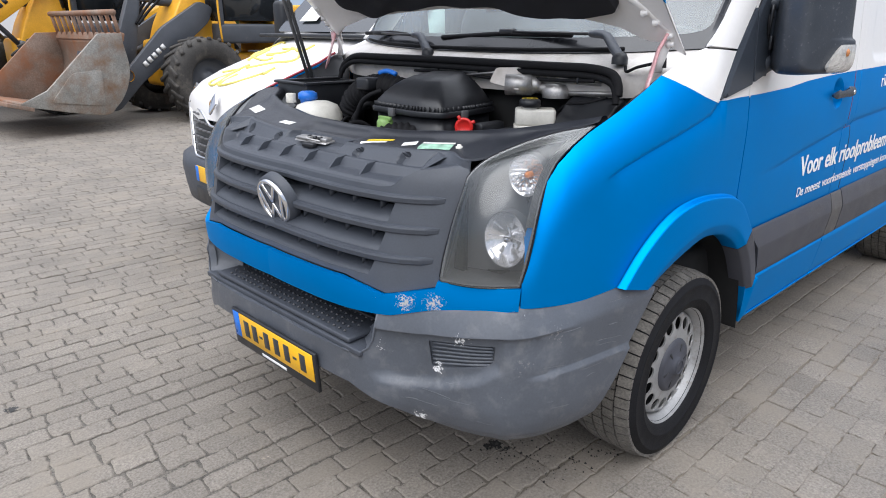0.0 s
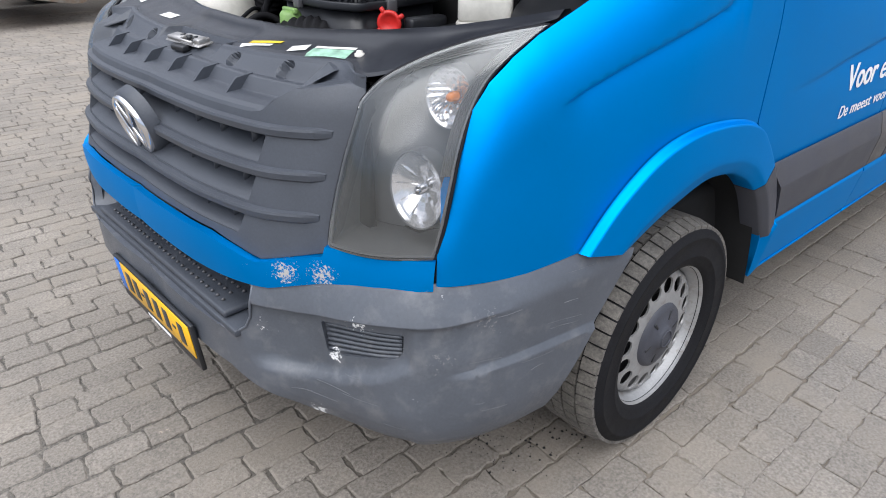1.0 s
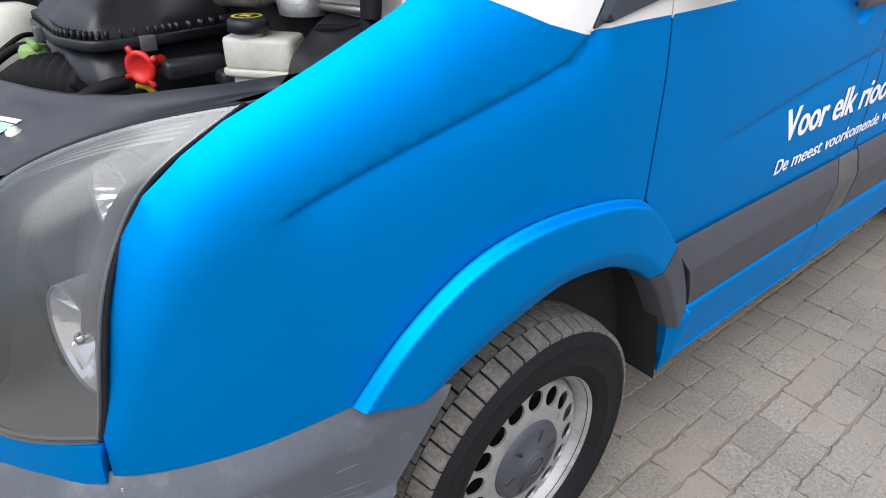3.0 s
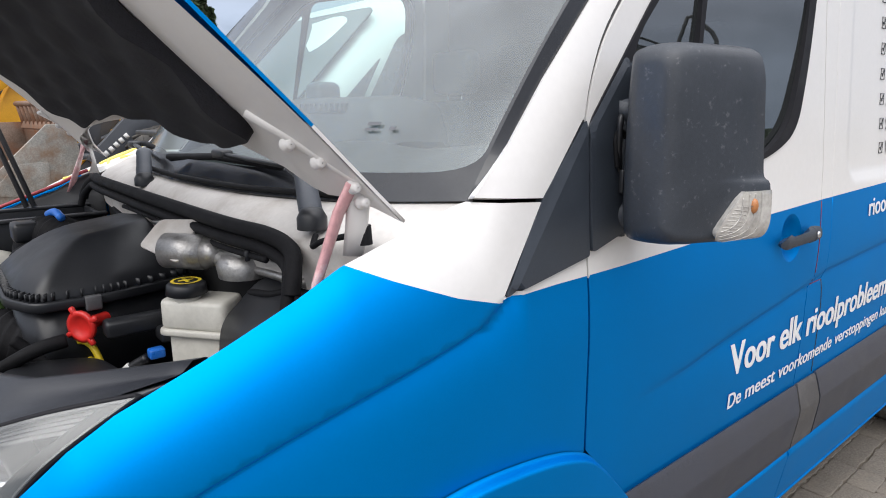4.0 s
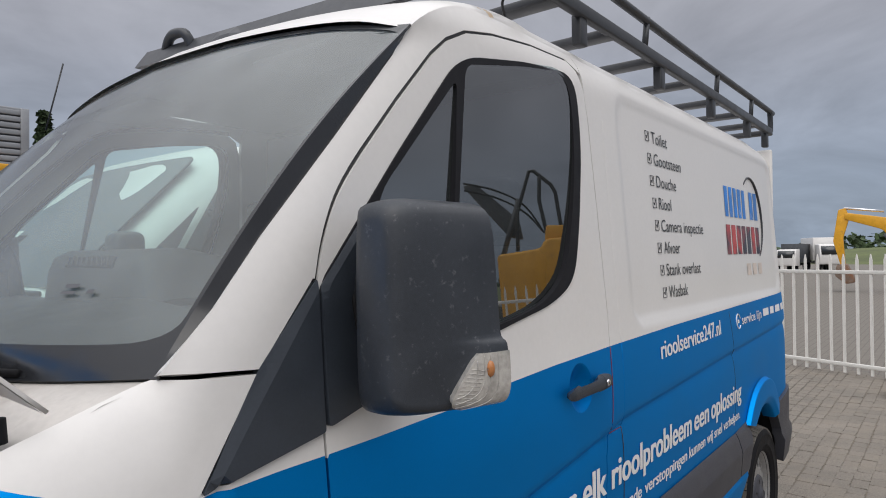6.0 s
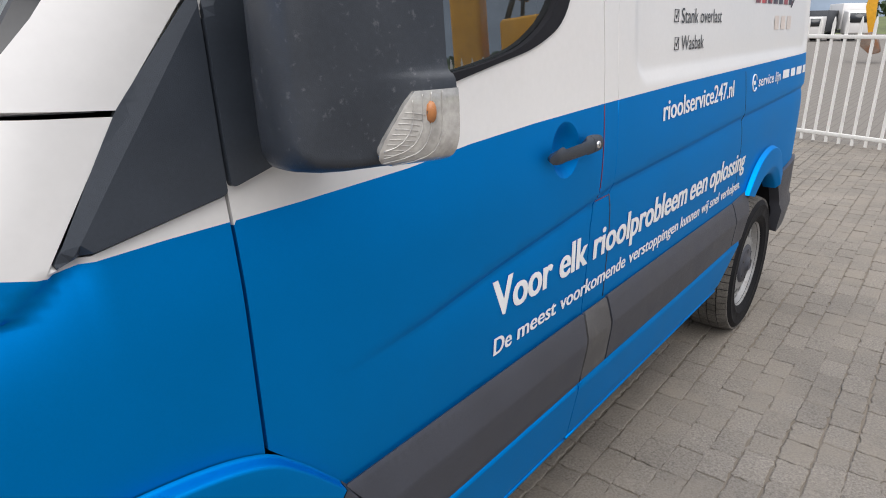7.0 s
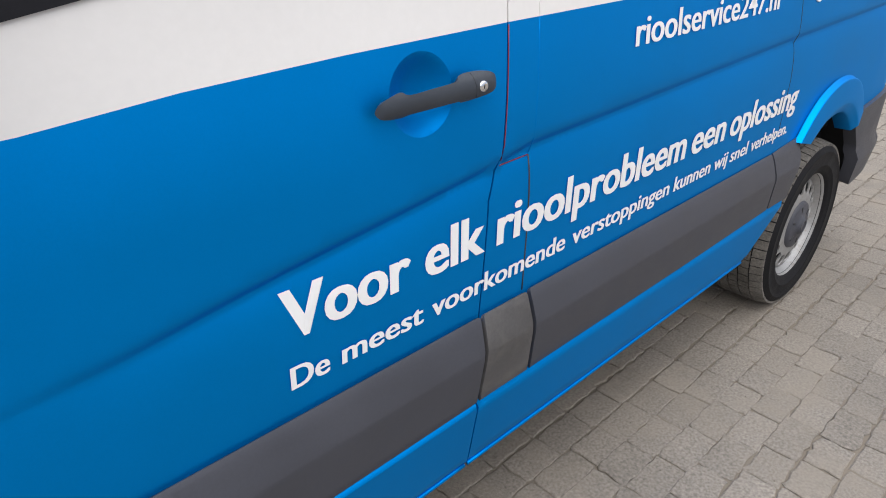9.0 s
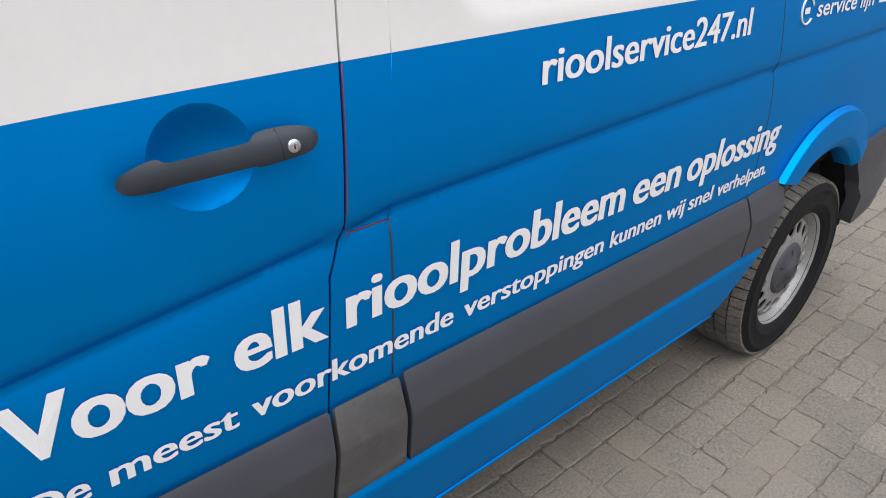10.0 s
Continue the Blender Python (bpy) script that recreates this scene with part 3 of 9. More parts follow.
WINDOW = offset_poly(rounded([(0.254, 1.352), (0.254, 1.575), (0.47, 1.824), (0.70, 2.072), (0.99, 2.126), (1.272, 2.154), (1.279, 1.95), (1.222, 1.70), (1.165, 1.545), (1.03, 1.490), (0.86, 1.462)], [0.01, 0.03, 0.06, 0.08, 0.06, 0.09, 0.1, 0.1, 0.1, 0.1, 0.1], 6), 0.008)


def door_y(x, z):
    y = side_y(x, z)
    return y


def wrap(fn, m=False):
    return lambda x, z: flip((x, fn(x, z), z), m)


def roof_edge(x):
    """Height of the joint between roof and side over the cab."""
    return lerp_table([(0.545, 2.10), (0.57, 2.122), (0.60, 2.143), (0.63, 2.160), (0.66, 2.175), (0.69, 2.188), (0.72, 2.199), (0.76, 2.211), (0.80, 2.220), (0.95, 2.234), (1.1, 2.239), (1.3, 2.240)], x)


for m in (False, True):
    o = (0, 1 if m else -1, 0)
    # front wing
    fend = [(-0.788, 0.760), (-0.60, 0.752), (-0.44, 0.765)] + arc(-0.01, 0.50, 0.43, 143, 47, 14) + [(0.2495, 0.93), (0.2445, 1.333), (0.021, 1.293), (0.128, 1.447), (-0.018, 1.458), (-0.12, 1.424),
            (-0.25, 1.381), (-0.318, 1.346), (-0.438, 1.293), (-0.506, 1.264), (-0.56, 1.240), (-0.614, 1.206), (-0.665, 1.163), (-0.702, 1.108), (-0.735, 1.043), (-0.758, 0.965), (-0.774, 0.89), (-0.785, 0.828)]
    part("front_wing", sheet_bm(fend, wrap(fender_y, m), step=0.022 if m else 0.012, thick=0.025, out=o, lines=[[p for p in BORDER if -0.26 < p[0] < 0.26]] + ([] if m else [[(a, lerp_table(FOLD, a) + e) for a in np.linspace(-0.53, -0.03, 60)] for e in (0.0, 0.002, 0.004, 0.0065, 0.011, -0.007, -0.016, -0.03)]), matfn=livery, gap=0.0018), [BLUE, WHITE], van,
         "satin blue front wing, white above")
    # door
    door = part("door", sheet_bm(DOOR, wrap(door_y, m), holes=[WINDOW, arc(CUP[0], CUP[1], CUP[2], 0, 360, 28)[:-1]], step=0.03 if m else 0.016, thick=0.012, out=o, lines=[[(a, b) for a, b in BORDER if 0.25 <= a <= 1.36]] + ([] if m else [[(a, lerp_table(CREASE, a) + e) for a in np.linspace(0.38, 1.30, 60)] for e in (0.0, 0.004, 0.009, 0.015, 0.024, -0.010, -0.024, -0.045)] + [[(0.52, e), (1.25, e)] for e in (0.576, 0.574, 0.567, 0.560, 0.557, 0.392, 0.378)]), matfn=livery, gap=0.0014), [BLUE, WHITE], van,
                "cab door, blue below and white above")
    # rear flank with its wheel arch
    flank = [(1.255, 0.372), (2.66, 0.372), (2.87, 0.58), (2.87, 0.80)] + arc(3.24, 0.46, 0.46, 140, 38, 14) + [(3.62, 0.62), (3.66, 0.42), (3.98, 0.45), (3.985, 0.9), (3.99, 1.37), (3.985, 2.0), (3.96, 2.24), (1.332, 2.24), (1.333, 2.10), (1.345, 2.03), (1.355, 1.80),
            (1.3685, 1.43), (1.3625, 1.342), (1.3415, 1.092), (1.3105, 1.022), (1.2835, 0.79), (1.2645, 0.58)]
    part("side_panel", sheet_bm(flank, wrap(side_y, m), step=0.05 if m else 0.02, thick=0.02, out=o, lines=[[(a, b) for a, b in BORDER if a > 1.3 and a < 3.95]] + ([] if m else [[(a, lerp_table(CREASE, a) + e) for a in np.linspace(1.36, 3.9, 120)] for e in (0.0, 0.004, 0.009, 0.015, 0.024, -0.010, -0.024, -0.045)] + [[(1.28, e), (2.70, e)] for e in (0.574, 0.562)] + [[(1.28, 0.392), (2.66, 0.392)]]), matfn=livery), [BLUE, WHITE], van,
         "rear side panel, blue below and white above, with company lettering")
    # windscreen pillar
    pillar = [(-0.016, 1.464), (0.130, 1.453), (0.243, 1.586)] + [(a - 0.0045, b + 0.005) for a, b in DOOR_HEAD[::-1]] + [(1.31, 2.178), (1.329, 2.17), (1.329, 2.24)] + [(x, roof_edge(x)) for x in (0.95, 0.80, 0.76, 0.72, 0.69, 0.66, 0.63, 0.60, 0.57, 0.545)] + [(0.496, 2.030), (0.325, 1.838), (0.16, 1.658), (0.07, 1.550)]

    def pillar_y(x, z):
        e = x - (-0.010 + (z - 1.464) * 0.882)
        k = max(0.0, 1 - max(0.0, e) / 0.12)
        return side_y(x, z) + 0.018 * k * k * (1 - step01(2.06, 2.14, z))
    part("windscreen_pillar", sheet_bm(pillar, wrap(pillar_y, m), step=0.03 if m else 0.012, thick=0.02, out=o), WHITE, van)

# windscreen: lower edge bowed forward
WS_LOW = [(-0.012, 0.066, 1.456), (-0.10, 0.30, 1.440), (-0.165, 0.62, 1.430), (-0.19, MID, 1.428)]
WS_TOP = [(0.545, 0.10, 2.105), (0.51, 0.30, 2.140), (0.485, 0.62, 2.168), (0.475, MID, 2.18)]


WS_LO, WS_HI = spline(WS_LOW, 8), spline(WS_TOP, 8)


def ws_pt(a, h):
    """a: 0 near edge to 1 far edge; h: 0 low to 1 high."""
    q = a if a <= 0.5 else 1 - a
    y = 0.066 + q * 2 * (MID - 0.066)
    lo = [lerp_table([(p[1], p[k]) for p in WS_LO], y) for k in (0, 2)]
    yt = 0.080 + q * 2 * (MID - 0.080)
    hi = [lerp_table([(p[1], p[k]) for p in WS_HI], yt) for k in (0, 2)]
    b = 0.03 * math.sin(math.pi * h)
    p = Vector((lo[0] + (hi[0] - lo[0]) * h - b * 0.7, y + (yt - y) * h, lo[1] + (hi[1] - lo[1]) * h + b * 0.7))
    return flip(p, a > 0.5)


FRIT = rounded([(0.0, 0.0), (1, 0), (1, 1), (0, 1)], 0.0)
HOLE = rounded([(0.004, 0.065), (0.996, 0.065), (0.996, 0.98), (0.004, 0.98)], [0.05, 0.05, 0.04, 0.04], 6)
part("windscreen_border", sheet_bm(FRIT, lambda a, h: ws_pt(a, h), holes=[HOLE], step=0.03, thick=0.006, out=(-1, 0, 0.8)), FRITM, van, "black ceramic border of the windscreen")
ws = part("windscreen", sheet_bm(offset_poly(HOLE, -0.004), lambda a, h: ws_pt(a, h) + Vector((0.002, 0, -0.002)), step=0.04, thick=0, out=(-1, 0, 0.8)), SCREEN, van, "clear curved windscreen")
ws.visible_shadow = False
# rubber strip between the glass and the pillars
for m in (False, True):
    A = [ws_pt(0.0, h) for h in np.linspace(0.0, 1.0, 48)]
    EDGE = [(q.x, q.y) for q in spline([(1.44, -0.03, 0), (1.464, -0.012, 0), (1.55, 0.074, 0), (1.658, 0.166, 0), (1.838, 0.333, 0), (2.03, 0.504, 0), (2.105, 0.556, 0)], 8)]
    B = []
    for p in A:
        x = lerp_table(EDGE, p.z) + 0.006
        B.append(Vector((x, side_y(x, p.z) + 0.026 - 0.005 * step01(1.52, 1.80, p.z), p.z)))
    part("pillar_rubber", loft_bm([[flip(p, m) for p in A], [flip(p, m) for p in B]], False), FRITM, van)

ROOFW = material("rust_streaked_white_paint", (0.74, 0.722, 0.705), 0.36, 0.0, 0.02, 2.0, 0.015, 60, coat=0.12, rvary=0.04, stain=(0.66, 0.63, 0.57), stain_scale=5, stain_lo=0.66, stain_hi=0.9,
                 chips=((0.92, 0.14, 2.245, 0.075, 0.32, (0.62, 0.44, 0.24)), (0.88, 0.15, 2.25, 0.05, 0.30, (0.55, 0.36, 0.18))), chip_scale=28)
# roof: runs back from the windscreen's head, rolled edges, crowned
def roof_z(v, x):
    return 2.235 + 0.055 * (1 - (1 - min(1, v / 0.14)) ** 2) ** 0.6 + 0.075 * (1 - (1 - v) ** 2) - 0.05 * step01(3.6, 4.1, x)


for m in (False, True):
    rings = []
    for i in range(10 + 50):
        ring = []
        for j in range(25):
            v = (j / 24) ** 1.7
            yf = 0.10 + (MID - 0.10) * v
            xf, zf = (lerp_table([(p[1], p[k]) for p in WS_HI], yf) for k in (0, 2))
            if i <= 10:
                t = i / 10
                x = xf - 0.006 + (1.10 - xf) * t
                z = zf + 0.006 + (roof_z(max(v, 0.14), x) - zf - 0.006) * math.sin(t * math.pi / 2) ** 0.78
                e = roof_edge(x) - 0.002
                z = e + (z - e) * (1 - (1 - min(1, v / 0.14)) ** 2) ** 0.6
            else:
                x = 1.10 + (4.08 - 1.10) * (i - 10) / 49
                z = roof_z(v, x)
            y0 = side_y(x, roof_edge(x)) + 0.004 + 0.018 * max(0, 1 - i / 3) if i <= 10 else side_y(1.2, 2.238) + 0.004
            ring.append(flip((x, y0 + (MID - y0) * v, z), m))
        rings.append(ring)
    bm = loft_bm(rings, False)
    bm.normal_update()
    if sum(f.normal.z for f in bm.faces) < 0:
        bmesh.ops.reverse_faces(bm, faces=bm.faces[:])
    part("roof", bm, ROOFW, van, "white roof with rust streaks at the front corner")

def flare_rings(outer, inner, m):
    """Sections of a wheel arch flare between its outer and inner curve."""
    rings = []
    for a, b in zip(outer, inner):
        ring = []
        for t in (0.0, 0.02, 0.035, 0.05, 0.065, 0.08, 0.11, 0.2, 0.4, 0.6, 0.72, 0.76, 0.80, 0.9, 1.0):
            p = a.lerp(b, t)
            bul = 0.002 + 0.022 * step01(0.01, 0.085, t) + 0.010 * t - 0.020 * max(0.0, t - 0.74) / 0.26
            ring.append(flip((p.x, plan_y(p.x) - bul, p.y), m))
        e = b.lerp(a, -0.03)
        ring.append(flip((e.x, plan_y(e.x) - 0.008, e.y), m))
        ring.append(flip((e.x, plan_y(e.x) + 0.05, e.y), m))
        rings.append(ring)
    return rings


# cab door glass, divider and trim
for m in (False, True):
    o = (0, 1 if m else -1, 0)
    doors = [c for c in van.children if c.name.startswith("door")]
    dr = doors[1 if m else 0]
    def at_depth(d):
        return lambda x, z: flip((x, side_y(x, z) + d, z), m)
    def leaning(d):
        return lambda x, z: flip((x, side_y(x, 1.8) + d + 0.050 * (z - 1.8), z), m)
    MAING = rounded([(0.612, 1.452), (0.728, 2.050), (0.983, 2.103), (1.222, 2.138), (1.224, 1.95), (1.189, 1.775), (1.114, 1.578), (1.0, 1.510), (0.86, 1.480)], [0.01, 0.03, 0.05, 0.09, 0.1, 0.1, 0.1, 0.1, 0.1], 5)
    MAING = offset_poly(MAING, -0.010)
    QUART = rounded([(0.42, 1.44), (0.335, 1.60), (0.43, 1.760), (0.682, 2.016), (0.602, 1.465)], [0.02, 0.06, 0.02, 0.03, 0.02], 4)
    part("window_seal", sheet_bm(offset_poly(WINDOW, -0.008), at_depth(-0.004), holes=[MAING, QUART], step=0.03, thick=0.016, out=o), SEALM, dr, "black rubber window surround")
    g = part("window_glass", sheet_bm(offset_poly(MAING, -0.01), leaning(0.006), step=0.05, thick=0, out=o), FARGLASS if m else GLASS, dr, "clear door glass")
    q = part("window_glass", sheet_bm(offset_poly(QUART, -0.01), leaning(0.007), step=0.05, thick=0, out=o), FARGLASS if m else GLASS, dr, "clear quarter light")
    g.visible_shadow = q.visible_shadow = False
    edge = resample(DOOR_HEAD[::-1], 0.03, False)
    part("door_seal", tube_bm([flip((a - 0.003, side_y(a, b) + 0.012, b + 0.003), m) for a, b in edge], 0.009, 6), BLACK, van)
    # dark corner trim ahead of the door, its upper edge bevelled
    TRIM = [(0.026, 1.298), (0.244, 1.336), (0.2475, 1.586), (0.128, 1.4535)]
    part("corner_trim", sheet_bm(rounded(TRIM, 0.006, 3), bevelled(TRIM[0], TRIM[2], 0.007, m), step=0.012, thick=0.02, out=o, lines=[bevel_line(TRIM[0], TRIM[2])]), TRIMP, van, "dark grey plastic corner trim", smooth=False)
    # flank cladding: door, post, rear
    def clad(x, z):
        return flip((x, plan_y(x) - lerp_table([(0.566, 0.010), (0.575, 0.018), (0.698, 0.032), (0.706, 0.0315), (0.774, 0.013), (0.790, 0.002)], z), z), m)
    for poly in ([(0.392, 0.782), (1.276, 0.782), (1.258, 0.570), (0.512, 0.566), (0.492, 0.62), (0.45, 0.70)],
                 [(1.286, 0.782), (1.420, 0.782), (1.423, 0.568), (1.268, 0.570)],
                 [(1.431, 0.784), (2.672, 0.787), (2.70, 0.580), (1.434, 0.568)],
                 [(2.682, 0.787), (2.885, 0.798), (2.90, 0.74), (2.87, 0.575), (2.71, 0.580)]):
        part("flank_cladding", sheet_bm(rounded(poly, 0.006, 2), clad, step=0.022, thick=0.03, out=o, lines=[] if m else [[(poly[0][0] + 0.02, e), (poly[1][0] - 0.02, e)] for e in (0.698, 0.706, 0.774)]), CLADW if poly[0][0] == 1.286 else CLAD, van, "grey plastic flank cladding strip")
    # wheel arch flares
    for side in ("f", "r"):
        if side == "f":
            outer = spline([(-0.455, 0.765), (-0.361, 0.871), (-0.233, 0.956), (-0.086, 0.988), (0.10, 0.976), (0.232, 0.941), (0.306, 0.883), (0.386, 0.795)], 5)
            inner = spline([(-0.30, 0.730), (-0.235, 0.765), (-0.133, 0.806), (0.0, 0.838), (0.13, 0.825), (0.205, 0.797), (0.262, 0.765), (0.308, 0.728)], 5)
        else:
            outer = spline([(2.865, 0.785), (2.94, 0.862), (3.03, 0.92), (3.14, 0.952), (3.25, 0.958), (3.36, 0.935), (3.45, 0.875), (3.53, 0.775)], 5)
            inner = spline([(2.985, 0.755), (3.03, 0.775), (3.09, 0.80), (3.16, 0.815), (3.24, 0.82), (3.32, 0.805), (3.40, 0.76), (3.47, 0.70)], 5)
        part("wheel_arch_flare", loft_bm(flare_rings(outer, inner, m), False), BLUE, van, "blue flared wheel arch")
    # grey tail of the front arch, grey rear corner
    tail_out = spline([(0.388, 0.793), (0.420, 0.748), (0.452, 0.690), (0.482, 0.618), (0.497, 0.560)], 5)
    tail_in = spline([(0.310, 0.726), (0.345, 0.686), (0.382, 0.630), (0.415, 0.572), (0.440, 0.528)], 5)
    part("arch_end", loft_bm(flare_rings(tail_out, tail_in, m), False), CLAD, van, "grey plastic tail of the wheel arch")
    part("sill_front", sheet_bm(rounded([(0.428, 0.57), (0.502, 0.57), (0.4975, 0.372), (0.480, 0.362), (0.464, 0.366), (0.448, 0.45)], 0.008, 3), at_depth(-0.014), step=0.02, thick=0.04, out=o), BLUE, van)
    part("rear_corner_guard", sheet_bm(rounded([(3.535, 0.77), (3.50, 0.71), (3.60, 0.60), (3.66, 0.40), (3.98, 0.42), (3.985, 0.80)], 0.02, 3), at_depth(-0.018), step=0.04, thick=0.05, out=o), CLAD, van)

# folded lips along the foot of the flank
for m in (False, True):
    for xa, xb in ((0.51, 1.25), (1.26, 2.66)):
        part("sill_lip", tube_bm([flip((x, side_y(x, 0.374) - 0.002, 0.373), m) for x in np.linspace(xa, xb, 24)], 0.0055, 8), BLUE, van)

# plain rear doors
for y0 in (0.10, MID + 0.003):
    part("rear_door", box_bm((0.03, MID - 0.103, 1.86), (4.055, y0 + (MID - 0.103) / 2, 1.345), 0.012), WHITE, van, "plain white rear door")
part("rear_bumper", box_bm((0.10, 1.86, 0.16), (4.08, MID, 0.40), 0.03), CLAD, van)

# sill and dark underside
part("underbody", join(box_bm((4.4, 1.70, 0.34), (1.75, MID, 0.52), 0.03), box_bm((2.4, 1.86, 0.10), (1.85, MID, 0.44), 0.02)), DARK, van, "dark underside")
part("load_bay", box_bm((2.45, 1.78, 1.50), (2.72, MID, 1.42), 0.03), DARK, van)


# wheels
def wheel(x, y, right=False):
    w = new("wheel")
    w.parent = van
    w["label"] = "silver steel wheel with dusty tyre"
    w.matrix_parent_inverse = Matrix.Identity(4)
    w.matrix_basis = pose(x, y, GZ + 0.350, 0, 8 if x < 1 else 40, (180 if right else 0) + (2 if x < 1 else 0))
    for name, me in WHEEL.items():
        ob = new(name.split(".")[0], me[0])
        ob.parent = w
        if me[1]:
            ob["label"] = me[1]
    return w


def mesh_of(bm, mat, smooth=True):
    me = bpy.data.meshes.new("mesh")
    for f in bm.faces:
        f.smooth = smooth
    bm.to_mesh(me); bm.free()
    me.materials.append(mat)
    return me


def tyre_bm():
    prof = [(0.222, -0.085), (0.229, -0.100), (0.245, -0.110), (0.262, -0.1145), (0.264, -0.1165), (0.268, -0.1165), (0.270, -0.1155), (0.300, -0.1175), (0.316, -0.117), (0.319, -0.119), (0.323, -0.1185), (0.326, -0.115), (0.340, -0.110), (0.353, -0.098), (0.3575, -0.08), (0.359, -0.03), (0.359, 0.05), (0.3575, 0.10), (0.350, 0.118), (0.325, 0.13), (0.27, 0.138), (0.229, 0.12), (0.222, 0.10)]
    return lathe_bm(prof, 72)


def tread_bm():
    bm = bmesh.new()
    n = 56
    for row, (a0, a1) in enumerate(((-0.106, -0.060), (-0.054, -0.014), (-0.008, 0.028), (0.034, 0.074), (0.080, 0.124))):
        for i in range(n):
            t0 = 2 * math.pi * (i + 0.5 * (row % 2)) / n
            t1 = t0 + 2 * math.pi / n * 0.86
            vs = []
            for r in (0.350, 0.366):
                for t, a in ((t0, a0), (t1, a0), (t1, a1), (t0, a1)):
                    rr = r - (0.012 if abs(a) > 0.1 else 0)
                    sk = 0.012 * (1 if a > 0 else -1) * (a / 0.1)
                    vs.append(bm.verts.new((rr * math.cos(t + sk), a, rr * math.sin(t + sk))))
            for f in ((4, 5, 6, 7), (0, 1, 5, 4), (1, 2, 6, 5), (2, 3, 7, 6), (3, 0, 4, 7)):
                bm.faces.new([vs[k] for k in f])
    bmesh.ops.recalc_face_normals(bm, faces=bm.faces[:])
    return bm


def rim_bm():
    prof = [(0.205, -0.02), (0.208, -0.05), (0.206, -0.060), (0.214, -0.066), (0.216, -0.080), (0.222, -0.084), (0.226, -0.097), (0.234, -0.096), (0.237, -0.088), (0.234, -0.080), (0.224, -0.076)]
    a = lathe_bm(prof, 72)
    return a


def disc_bm():
    hole = [[(0.163 * math.cos(2 * math.pi * k / 16) + 0.0255 * math.cos(2 * math.pi * j / 18), 0.163 * math.sin(2 * math.pi * k / 16) + 0.0255 * math.sin(2 * math.pi * j / 18)) for j in range(18)] for k in range(16)]
    ring = arc(0, 0, 0.206, 0, 360, 64)[:-1]
    def dish(u, v):
        r = math.hypot(u, v)
        return Vector((u, lerp_table([(0, -0.081), (0.10, -0.081), (0.118, -0.080), (0.132, -0.079), (0.142, -0.078), (0.166, -0.074), (0.188, -0.071), (0.200, -0.067), (0.206, -0.045)], r), v))
    return sheet_bm(ring, dish, holes=hole, step=0.014, thick=0.006, out=(0, -1, 0))


def cap_bm():
    a = lathe_bm([(0.001, -0.110), (0.030, -0.110), (0.036, -0.106), (0.040, -0.099), (0.085, -0.094), (0.100, -0.090), (0.106, -0.078)], 40)
    logo = lathe_bm([(0.024, -0.1105), (0.024, -0.113), (0.029, -0.113), (0.029, -0.1105)], 32)
    slots = [box_bm((0.010, 0.006, 0.032), (0.070 * math.cos(t), -0.0945, 0.070 * math.sin(t)), 0.002, 1, Matrix.Rotation(-t + math.pi / 2, 4, "Y")) for t in [k * math.pi / 3 + 0.3 for k in range(6)]]
    return join(a, logo), slots


_cap, _slots = cap_bm()
WHEEL = {"tyre": (mesh_of(tyre_bm(), RUBBER), "black tyre"), "tread": (mesh_of(tread_bm(), TREAD, False), "dusty tread blocks"), "rim": (mesh_of(rim_bm(), STEEL), ""),
         "wheel_disc": (mesh_of(disc_bm(), STEEL), ""), "wheel_well": (mesh_of(lathe_bm([(0.2045, -0.024), (0.20, -0.01), (0.20, 0.05), (0.02, 0.052)], 40), DARK), ""), "hub_cap": (mesh_of(_cap, CLAD), "grey plastic hub cap"), **{"cooling_slot." + str(i): (mesh_of(b_, BLACK), "") for i, b_ in enumerate(_slots)}}
HUB_Y = 0.118
for wx in (0.0, 3.25):
    wheel(wx, HUB_Y)
    wheel(wx, 2 * MID - HUB_Y, True)
    for m in (False, True):
        liner = [[flip((wx + r * math.cos(radians(t)), yy, 0.36 + r * math.sin(radians(t))), m) for t in range(2, 179, 6)] for r, yy in ((0.43, 0.03), (0.44, 0.10), (0.44, 0.40), (0.1, 0.41))]
        if wx < 1:
            arch = spline([(-0.46, 0.40, 0), (-0.41, 0.60, 0), (-0.30, 0.76, 0), (-0.13, 0.845, 0), (0.02, 0.86, 0), (0.16, 0.835, 0), (0.27, 0.775, 0), (0.35, 0.70, 0), (0.408, 0.59, 0), (0.442, 0.47, 0), (0.466, 0.335, 0)], 4)
            liner = [[flip((p.x if yy < 0.43 else p.x * 0.2, yy - (0.026 * step01(0.1, 0.35, p.x) if yy < 0.05 else 0), p.y if yy < 0.43 else 0.4 + (p.y - 0.4) * 0.2), m) for p in arch] for yy in (0.035, 0.06, 0.15, 0.30, 0.42, 0.43)]
        part("wheel_arch_liner", loft_bm(liner, False), DARK, van, "black wheel arch liner")

# ---- nose of the van ----
LEANF = [(0.60, -0.012), (0.70, -0.004), (0.77, 0.0), (1.10, 0.092), (1.13, 0.110), (1.16, 0.160), (1.175, 0.23)]


def nose(y, z, out=0.0):
    """The grille's face."""
    return Vector((plan_x(y) + lerp_table(LEANF, z) - out, y, z))


def both(poly):
    """An outline given from the middle outwards on the near side, closed by its mirror image."""
    return poly + [(2 * MID - a, b) for a, b in poly[::-1]]


